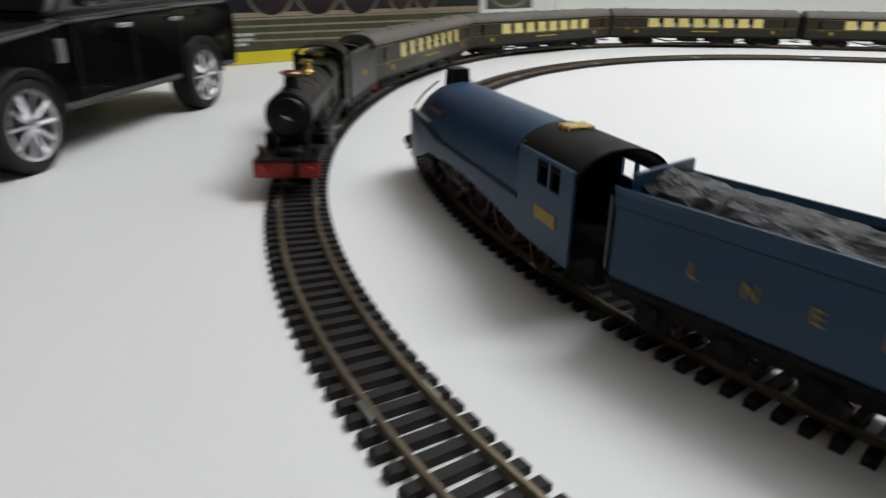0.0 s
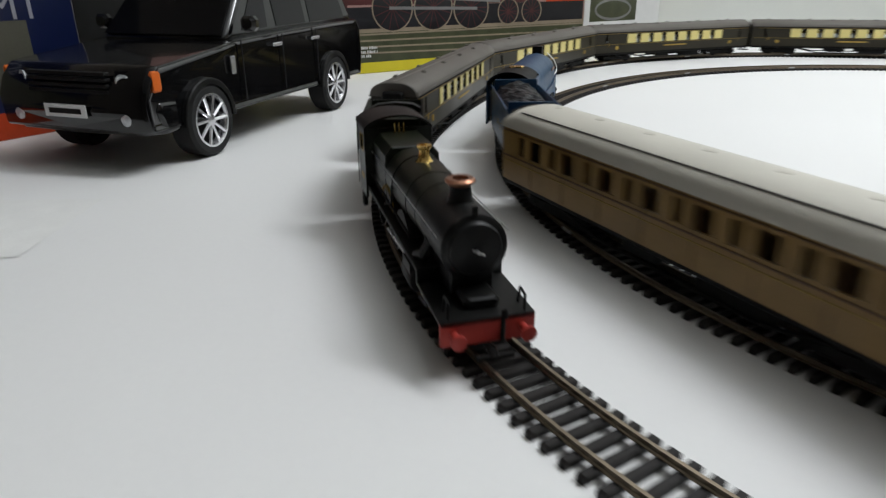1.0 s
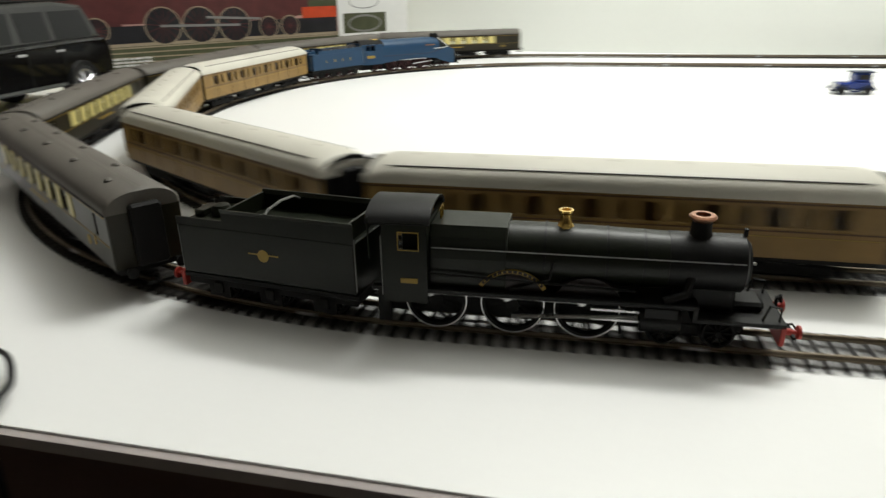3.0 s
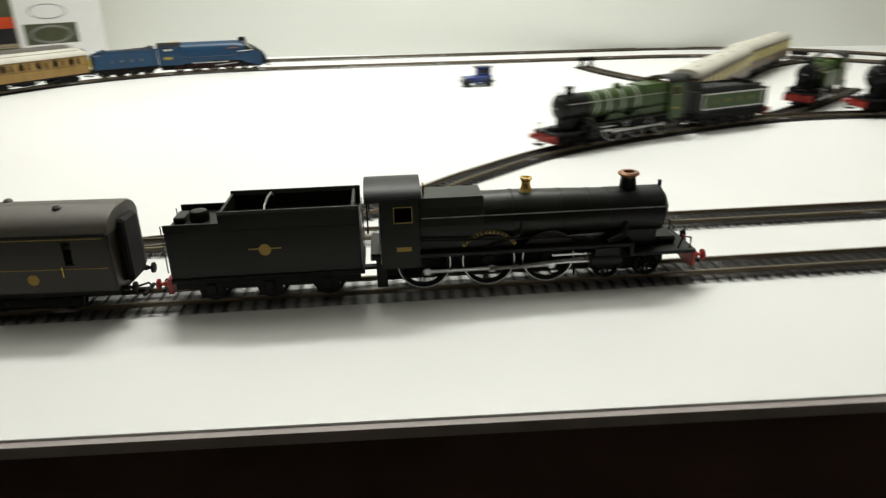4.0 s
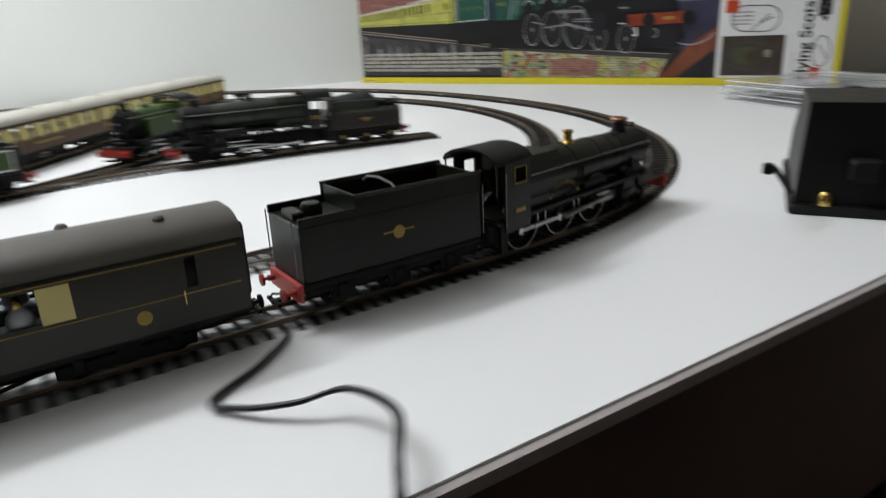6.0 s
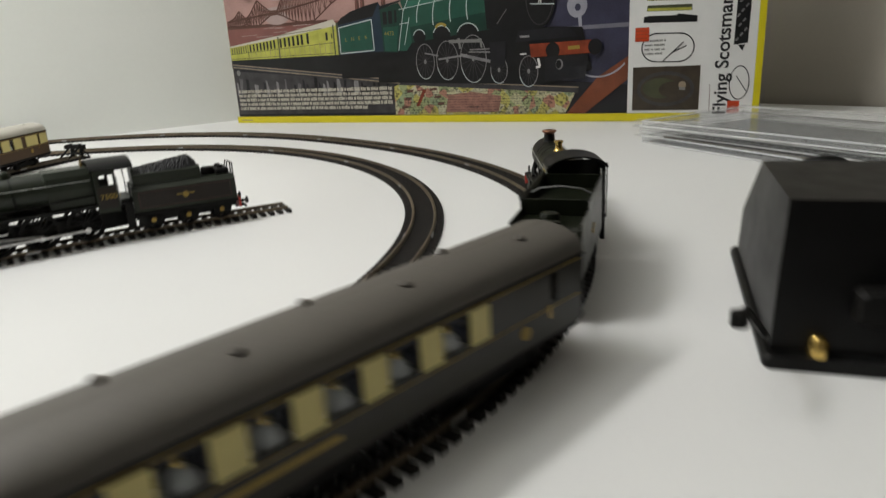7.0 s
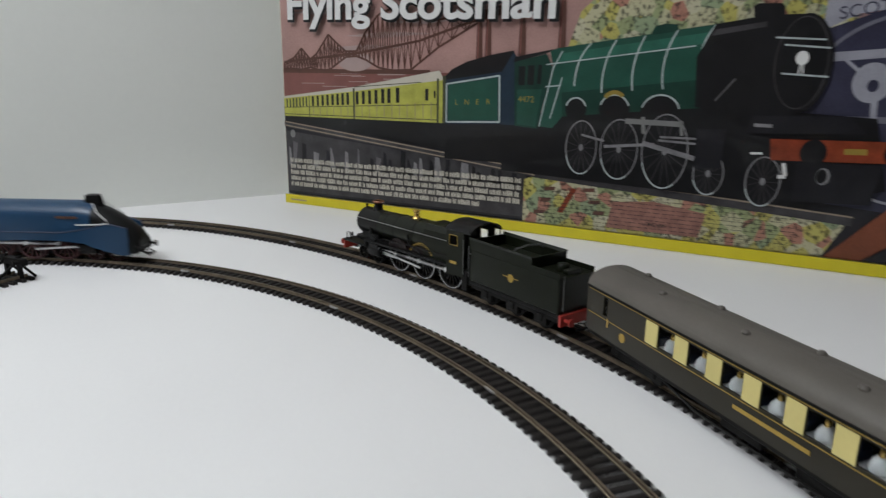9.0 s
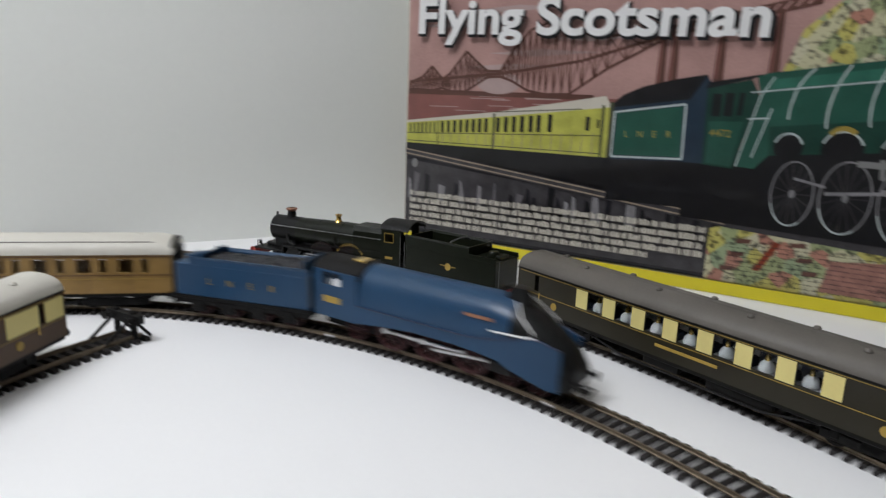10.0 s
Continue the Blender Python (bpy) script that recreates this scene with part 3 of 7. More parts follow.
def steam_engine(label, group, c):
    """A tender or tank engine on its wheels, facing +x. c: its measures and paints."""
    v = thing(c.get("name", "steam_locomotive"), label, "model locomotive", group)
    P, S = M[c["paint"]], M[c.get("smoke", "black")]
    f, b = c["front"], c["back"]
    part("chassis", Shape().box(b + 0.004, f - 0.012, -0.0055, 0.0055, 0.009, 0.0215, 0.001), M["chassis"], v)
    rp = c.get("plate", 0.0242)
    plate = Shape().box(b, c["cyl"] + 0.012, -0.0155, 0.0155, rp - 0.0018, rp, 0.0003)
    plate.prism([(-0.0155, rp - 0.0018), (0.0155, rp - 0.0018), (0.0155, rp), (-0.0155, rp)], c["cyl"] + 0.012, c["cyl"] + 0.0125)
    plate.box(c["cyl"] + 0.012, f, -0.0155, 0.0155, 0.0175, 0.0192, 0.0003).box(c["cyl"] + 0.0115, c["cyl"] + 0.0135, -0.0155, 0.0155, 0.0175, rp, 0.0003)
    part("running_plate", plate, M[c.get("plate_paint", "black")], v)
    bm_ = part("buffer_beam", Shape().box(f - 0.0018, f, -0.0155, 0.0155, 0.0105, 0.0188, 0.0003), M["red"], v, "red buffer beam")
    buffers(bm_, f, 1, 0.0148, "red")
    coupling(v, f, 1)
    r0, r1, bz = c["boiler_r"], c["smoke_r"], c["boiler_z"]
    part("boiler", Shape().lathe([(r0, c["fire"] - 0.002), (r0, c["fire"] + 0.02), (r1 + 0.0002, c["smoke_x"])], (0, 0, bz), "x", 28), P, v)
    sb = part("smokebox", Shape().lathe([(r1 + 0.0004, c["smoke_x"]), (r1 + 0.0004, c["smoke_end"]), (r1 - 0.0006, c["smoke_end"] + 0.0008), (r1 - 0.0016, c["smoke_end"] + 0.001), (r1 * 0.78, c["smoke_end"] + 0.0022), (0.002, c["smoke_end"] + 0.0034), (0.0001, c["smoke_end"] + 0.0035)], (0, 0, bz), "x", 28), S, v)
    part("door_dart", Shape().tube([(c["smoke_end"] + 0.0032, 0, bz), (c["smoke_end"] + 0.0055, 0, bz)], 0.0006).tube([(c["smoke_end"] + 0.005, -0.002, bz + 0.001), (c["smoke_end"] + 0.005, 0.002, bz - 0.001)], 0.0004), M["steel"], sb)
    part("smokebox_saddle", Shape().box(c["smoke_x"] + 0.002, c["smoke_end"] - 0.002, -0.0075, 0.0075, 0.019, bz - r1 + 0.003, 0.0008), S, v)
    for x in c.get("bands", ()):
        rr = r0 + (r1 - r0) * max(0, (x - c["fire"] - 0.02) / (c["smoke_x"] - c["fire"] - 0.02))
        part("boiler_band", Shape().lathe([(rr + 0.0003, x - 0.0005), (rr + 0.0003, x + 0.0005)], (0, 0, bz), "x", 28), M[c.get("band_paint", "black")], v)
    ft = c["fire_top"]
    fw = r0 - 0.0003
    part("firebox", Shape().prism([(-fw, rp), (fw, rp), (fw + 0.0004, bz), (fw, ft - 0.004), (fw - 0.003, ft), (-fw + 0.003, ft), (-fw, ft - 0.004), (-fw - 0.0004, bz)], c["cab_x"], c["fire"], 0.0006), P, v)
    # cab: two sides with windows, front, roof
    cx0, cx1, ct = c["cab_back"], c["cab_x"], c["cab_top"]
    cab = part("cab", Shape().box(cx1 - 0.001, cx1, -0.0158, 0.0158, rp, ct - 0.006).box(cx0 + 0.002, cx1, -0.014, 0.014, rp, rp + 0.001), P, v)
    zc = rp - 0.006
    for s in (-1, 1):
        y0, y1 = sorted((s * 0.0162, s * 0.0152))
        wx0, wx1, wz0, wz1 = cx1 - 0.0115, cx1 - 0.0035, ct - 0.0165, ct - 0.0095
        side = Shape().box(cx1 - 0.0035, cx1, y0, y1, zc, ct - 0.0055).box(cx0 + c.get("cab_open", 0.0135), wx0, y0, y1, zc, ct - 0.0055).box(wx0, wx1, y0, y1, zc, wz0).box(wx0, wx1, y0, y1, wz1, ct - 0.0055)
        sd = part("cab_side", side, P, cab)
        part("window_frame", Shape().box(wx0 - 0.00035, wx1 + 0.00035, s * 0.0163 - 0.0002, s * 0.0163 + 0.0002, wz1, wz1 + 0.00035).box(wx0 - 0.00035, wx1 + 0.00035, s * 0.0163 - 0.0002, s * 0.0163 + 0.0002, wz0 - 0.00035, wz0).box(wx0 - 0.00035, wx0, s * 0.0163 - 0.0002, s * 0.0163 + 0.0002, wz0, wz1).box(wx1, wx1 + 0.00035, s * 0.0163 - 0.0002, s * 0.0163 + 0.0002, wz0, wz1), M[c.get("trim", "steel")], cab)
        if c.get("cab_panel"):
            part("cab_panel", Shape().box(cx0 + c["cab_open"] + 0.001, cx1 - 0.001, s * 0.01625 - 0.0001, s * 0.01625 + 0.0001, zc + 0.003, wz0 - 0.0012), M[c["cab_panel"]], cab, "dark brown weathered cab panel")
        if c.get("number"):
            letter(c["number"], 0.0050, M["gold"], cab, Matrix.Translation(((wx0 + wx1) / 2 - 0.001, s * 0.0165, zc + 0.0105)) @ pose(0, 0, 0, 90, 0, 0 if s < 0 else 180), length=0.0115)
        else:
            part("number_bar", Shape().box(wx0 + 0.0005, wx1 - 0.0005, s * 0.0163 - 0.0002, s * 0.0163 + 0.0002, zc + 0.0085, zc + 0.0105), M["gold"], cab)
        part("grab_rail", Shape().tube([(cx0 + c.get("cab_open", 0.0135) - 0.0003, s * 0.0168, zc + 0.003), (cx0 + c.get("cab_open", 0.0135) - 0.0003, s * 0.0168, ct - 0.011)], 0.0003), M["dull"], cab)
        part("grab_rail", Shape().tube([(cx1 + 0.001, s * (r0 + 0.0007), bz + 0.0045), (c["smoke_end"] - 0.001, s * (r1 + 0.0012), bz + 0.0042)], 0.00024, 5), M["steel"], v)
        part("step", Shape().box(cx0 + 0.004, cx0 + 0.009, s * 0.0145 - 0.001, s * 0.0145 + 0.001, 0.009, rp), M["chassis"], v)
        # cylinders, rods, splashers
        part("cylinder", Shape().lathe([(0.0047, c["cyl"] - 0.0075), (0.0052, c["cyl"] - 0.0068), (0.0052, c["cyl"] + 0.0068), (0.0047, c["cyl"] + 0.0075)], (0, s * 0.0118, 0.0165), "x", 16).box(c["cyl"] - 0.006, c["cyl"] + 0.006, s * 0.0118 - 0.0045, s * 0.0118 + 0.0045, 0.0165, rp - 0.0016), S, v)
        part("slide_bar", Shape().box(c["cyl"] - 0.026, c["cyl"] - 0.007, s * 0.0118 - 0.0006, s * 0.0118 + 0.0006, 0.0185, 0.0193).box(c["cyl"] - 0.026, c["cyl"] - 0.007, s * 0.0118 - 0.0006, s * 0.0118 + 0.0006, 0.0145, 0.0153), M["steel"], v)
        part("connecting_rod", Shape().tube([(c["drive"][len(c["drive"]) // 2], s * 0.0122, 0.0135), (c["cyl"] - 0.008, s * 0.0122, 0.0168)], 0.0008, 6), M["steel"], v)
        for i, x in enumerate(c["drive"]):
            R = c["drive_r"] + 0.0014
            top = 0.0045 + c["drive_r"]
            pts = [(x + R * math.cos(math.pi * k / 12), top + R * math.sin(math.pi * k / 12)) for k in range(13)]
            pts = [q for q in pts if q[1] > rp - 0.0005]
            if len(pts) > 2:
                rings = [[(px_, s * yy, pz) for px_, pz in [(pts[0][0], rp - 0.001)] + pts + [(pts[-1][0], rp - 0.001)]] for yy in (0.0065, 0.0118)]
                part("splasher", Shape().loft(rings), M["splash"] if c.get("plates") else P, v)
                if c.get("plates") and i == len(c["drive"]) // 2:
                    out = [(x + (R + 0.0019) * math.cos(math.pi * k / 16), top + (R + 0.0019) * math.sin(math.pi * k / 16)) for k in range(3, 14)]
                    inn = [(x + (R + 0.0002) * math.cos(math.pi * k / 16), top + (R + 0.0002) * math.sin(math.pi * k / 16)) for k in range(3, 14)][::-1]
                    plate_ = part("nameplate", Shape().loft([[(a, s * yy, d) for a, d in out + inn] for yy in (0.0117, 0.0123)]), M["gold"], v, "curved nameplate with a thin gold rim")
                    mid = [(x + (R + 0.00165) * math.cos(math.pi * k / 32), top + (R + 0.00165) * math.sin(math.pi * k / 32)) for k in range(7, 26)]
                    low_ = [(x + (R + 0.00045) * math.cos(math.pi * k / 32), top + (R + 0.00045) * math.sin(math.pi * k / 32)) for k in range(7, 26)][::-1]
                    part("plate_field", Shape().loft([[(a, s * yy, d) for a, d in mid + low_] for yy in (0.0122, 0.0125)]), M["splash"], plate_, "dark red plate field")
                    marks = Shape()
                    for k in range(13):
                        a = math.pi * (0.245 + 0.51 * k / 12)
                        cx_, cz_ = x + (R + 0.00105) * math.cos(a), top + (R + 0.00105) * math.sin(a)
                        marks.box(cx_ - 0.0003, cx_ + 0.0003, s * 0.0126 - 0.0001, s * 0.0126 + 0.0001, cz_ - 0.0004, cz_ + 0.0004)
                    part("plate_lettering", marks, M["gold"], plate_)
    for s in (-1, 1):
        part("cab_post", Shape().tube([(cx0 + 0.0012, s * 0.0158, rp + 0.012), (cx0 + 0.0012, s * 0.0158, ct - 0.004)], 0.0004), P, cab)
    roof = [(0.0168 * math.cos(math.pi * (0.06 + 0.88 * i / 12)), ct - 0.0075 + 0.0075 * math.sin(math.pi * (0.06 + 0.88 * i / 12))) for i in range(13)]
    part("cab_roof", Shape().prism(roof + [(y * 0.95, z - 0.0009) for y, z in roof[::-1]], cx0, cx1 + 0.0012, 0.0, True), M[c.get("roof", "black")], cab)
    ch = c["chimney_h"]
    part("chimney", Shape().lathe([(0.0052, bz + r1 - 0.0015), (0.0038, bz + r1 + 0.001), (0.0034, ch - 0.0022)], (c["chimney"], 0, 0), "z", 18).lathe([(0.0034, ch - 0.0022), (0.0046, ch - 0.0012), (0.0048, ch - 0.0004), (0.0042, ch), (0.0026, ch), (0.0026, ch - 0.002), (0.0001, ch - 0.002)], (c["chimney"], 0, 0), "z", 18), S, v) if not c.get("cap") else None
    if c.get("cap"):
        st = part("chimney", Shape().lathe([(0.0054, bz + r1 - 0.0015), (0.004, bz + r1 + 0.001), (0.0036, ch - 0.0025)], (c["chimney"], 0, 0), "z", 18), S, v)
        part("chimney_cap", Shape().lathe([(0.0036, ch - 0.0026), (0.0044, ch - 0.0018), (0.0052, ch - 0.0012), (0.0052, ch - 0.0006), (0.0045, ch), (0.0028, ch), (0.0028, ch - 0.002), (0.0001, ch - 0.002)], (c["chimney"], 0, 0), "z", 20), M["copper"], st, "copper chimney cap")
    if c.get("valve"):
        z = bz + r0
        part("safety_valve", Shape().lathe([(0.0042, z - 0.0012), (0.0028, z + 0.0004), (0.0022, z + 0.002), (0.0022, z + 0.0042), (0.003, z + 0.0052), (0.003, z + 0.006), (0.0019, z + 0.0061), (0.0017, z + 0.0045), (0.0001, z + 0.0045)], (c["valve"], 0, 0), "z", 18), M["brass"], v, "polished brass safety valve cover")
    if c.get("dome"):
        z = bz + r0
        part("dome", Shape().lathe([(0.0052, z - 0.0018), (0.0044, z), (0.004, z + 0.002), (0.0026, z + 0.0036), (0.0001, z + 0.0041)], (c["dome"], 0, 0), "z", 18), P, v)
    for y in (-0.003, 0.0, 0.003):
        part("whistle", Shape().tube([(cx1 + 0.003, y * 0.7, ft - 0.0004), (cx1 + 0.003, y * 0.7, ft + 0.0045)], 0.0004), M["brass"], v)
    for s in (-1, 1):
        part("steam_pipe", Shape().tube([(c["smoke_x"] + 0.008, s * (r1 - 0.001), bz - 0.003), (c["smoke_x"] + 0.007, s * (r1 + 0.001), bz - 0.009), (c["cyl"] + 0.001, s * 0.0125, rp)], 0.0019, 8), S, v)
        part("guard_rail", Shape().tube([(f - 0.002, s * 0.0125, 0.0192), (f - 0.002, s * 0.0125, 0.0245), (f - 0.006, s * 0.0125, 0.0252), (f - 0.008, s * 0.0125, 0.0192)], 0.0005, 5), M["chassis"], v)
        part("sand_pipe", Shape().tube([(c["drive"][-1] + 0.012, s * 0.009, rp), (c["drive"][-1] + 0.0135, s * 0.0085, 0.007)], 0.0005, 5), M["chassis"], v)
        part("reach_rod", Shape().tube([(c["cab_x"], s * (r0 + 0.0016), bz - 0.006), (c["cyl"] - 0.01, s * (r1 + 0.0022), bz - 0.0085)], 0.0005, 5), M["chassis"], v)
        part("clack_pipe", Shape().tube([(c["fire"] + 0.018, s * (r0 + 0.0006), bz + 0.001), (c["fire"] + 0.017, s * (r0 + 0.0008), bz - 0.006), (c["fire"] + 0.002, s * (r0 + 0.001), rp + 0.001)], 0.0006, 5), M["chassis"], v)
    part("vacuum_pipe", Shape().tube([(f + 0.0006, 0.0045, 0.0105), (f + 0.0012, 0.0045, 0.0215), (f + 0.0022, 0.0045, 0.0222), (f + 0.003, 0.0045, 0.0195)], 0.0008, 7), M["chassis"], v)
    part("lamp_iron", Shape().box(c["smoke_end"] - 0.0005, c["smoke_end"] + 0.0008, -0.0008, 0.0008, bz + r1, bz + r1 + 0.003), M["chassis"], v)
    part("inside_cover", Shape().box(c["cyl"] + 0.014, f - 0.006, -0.006, 0.006, 0.0192, 0.0228, 0.0012), S, v)
    spoked_set(v, c["drive"], c["drive_r"], c.get("wheel_paint", "chassis"), c.get("rims", True), c.get("run"))
    for x in c.get("carry", ()):
        for s in (-1, 1):
            wheel(v, x, c.get("carry_r", 0.006), s, 10, c.get("wheel_paint", "chassis"), "bogie_wheel")
    if c.get("carry"):
        part("bogie_frame", Shape().box(min(c["carry"]) - 0.006, max(c["carry"]) + 0.006, -0.0058, 0.0058, 0.0065, 0.013, 0.001), M["chassis"], v)
    return grown(v, c.get("stretch"))


def bunker_tender(v, c, P):
    """The upper works of a tender whose coal bunker is narrower than its tank."""
    half, top = c["half"], c["top"]
    side = [(-0.0150, 0.0185), (0.0150, 0.0185), (0.0160, 0.0200), (0.0160, 0.0335), (0.0128, 0.0365), (-0.0128, 0.0365), (-0.0160, 0.0335), (-0.0160, 0.0200)]
    tank = part("tank", Shape().prism(side, -half + 0.001, half - 0.002, 0.0005), P, v)
    bx0, bx1 = -half + 0.024, half - 0.004
    wall = [(-0.0118, 0.0365), (-0.0118, 0.0440), (-0.0106, 0.0440), (-0.0106, 0.0365)]
    bunker = part("bunker", Shape().prism(wall, bx0, bx1).prism([(-y, z) for y, z in wall[::-1]], bx0, bx1).box(bx0, bx0 + 0.0012, -0.0118, 0.0118, 0.0365, 0.0450, 0.0003).box(bx1 - 0.0012, bx1, -0.0118, 0.0118, 0.0365, 0.0475, 0.0003), P, v, "dark green coal bunker")
    for s in (-1, 1):
        prof = [(s * 0.0118, 0.0440), (s * 0.0085, 0.0495), (s * 0.0078, 0.0490), (s * 0.0108, 0.0438)]
        rings = [[(x, y, 0.0440 + (z - 0.0440) * k) for y, z in prof] for x, k in ((bx0, 0.35), (bx0 + 0.008, 0.35), (bx0 + 0.02, 0.25), (bx1 - 0.012, 0.2), (bx1, 0.1))]
        part("bunker_flare", Shape().loft(rings), P, bunker)
        lines = Shape()
        for z in (0.0212, 0.0322):
            lines.box(-half + 0.005, half - 0.006, s * 0.0161 - 0.0002, s * 0.0161 + 0.0002, z - 0.0003, z + 0.0003)
        for x in (-half + 0.005, half - 0.006):
            lines.box(x - 0.0003, x + 0.0003, s * 0.0161 - 0.0002, s * 0.0161 + 0.0002, 0.0212, 0.0322)
        part("lining", lines, M["maroon"], tank, "thin dull red lining")
        part("panel", Shape().box(-half + 0.0056, half - 0.0066, s * 0.01602 - 0.0001, s * 0.01602 + 0.0001, 0.0218, 0.0316), M["lined"], tank, "dark brown weathered side panel")
        part("crest", Shape().lathe([(0.0001, 0), (0.0022, 0), (0.0022, s * 0.0003), (0.0001, s * 0.0003)], (0, s * 0.0161, 0.0270), "y", 12).box(-0.0062, 0.0062, s * 0.0162 - 0.0001, s * 0.0162 + 0.0002, 0.0272, 0.0280), M["gold"], tank, "small gold crest")
        part("grab_rail", Shape().tube([(half - 0.0010, s * 0.0160, 0.0215), (half - 0.0010, s * 0.0160, 0.0400)], 0.0004), M["chassis"], v)
        part("ladder", Shape().tube([(-half - 0.0008, s * 0.0035, 0.0190), (-half - 0.0008, s * 0.0035, 0.0430), (-half + 0.0022, s * 0.0035, 0.0445), (-half + 0.004, s * 0.0035, 0.0370)], 0.0005, 6), M["chassis"], v)
        part("step", Shape().box(half - 0.008, half - 0.003, s * 0.0148 - 0.001, s * 0.0148 + 0.001, 0.0085, 0.0165), M["chassis"], v)
    # coal heap, highest at the back of the bunker
    rng = random.Random(9)
    nx, ny = 56, 25
    heap = []
    for i in range(nx):
        u = i / (nx - 1)
        x = bx0 + 0.0013 + (bx1 - bx0 - 0.0026) * u
        crown = 0.0435 + 0.0098 * (1 - 0.62 * u) * min(1.0, 0.45 + 5 * u)
        for j in range(ny):
            w = 2 * j / (ny - 1) - 1
            heap.append((x, 0.0112 * w, 0.0430 + (crown - 0.0430) * (1 - abs(w) ** 2.6) + rng.uniform(-0.0004, 0.0005)))
    part("coal_load", Shape().add(heap, [(i * ny + j, i * ny + j + 1, (i + 1) * ny + j + 1, (i + 1) * ny + j) for i in range(nx - 1) for j in range(ny - 1)]), M["coal"], v, "dull moulded coal heap")
    for x, y, r, h in ((-half + 0.017, 0.0, 0.0048, 0.0052), (-half + 0.0085, -0.004, 0.0022, 0.006), (-half + 0.0085, 0.004, 0.0022, 0.006)):
        part("tank_filler", Shape().lathe([(r, 0.0362), (r, 0.0365 + h * 0.8), (r * 0.85, 0.0365 + h), (0.0001, 0.0367 + h)], (x, y, 0), "z", 14), M["chassis"], v)
    part("tool_box", Shape().box(-half + 0.0035, -half + 0.0125, -0.0105, 0.0105, 0.0365, 0.0405, 0.0006), M["chassis"], v)
    bb = part("buffer_beam", Shape().box(-half - 0.0015, -half + 0.0005, -0.0152, 0.0152, 0.0112, 0.0185, 0.0003), M["red"], v, "red buffer beam")
    buffers(bb, -half - 0.001, -1, 0.015)
    coupling(v, -half, -1)
    part("drawbar", Shape().box(half - 0.004, half + 0.010, -0.002, 0.002, 0.0125, 0.0138), M["chassis"], v)


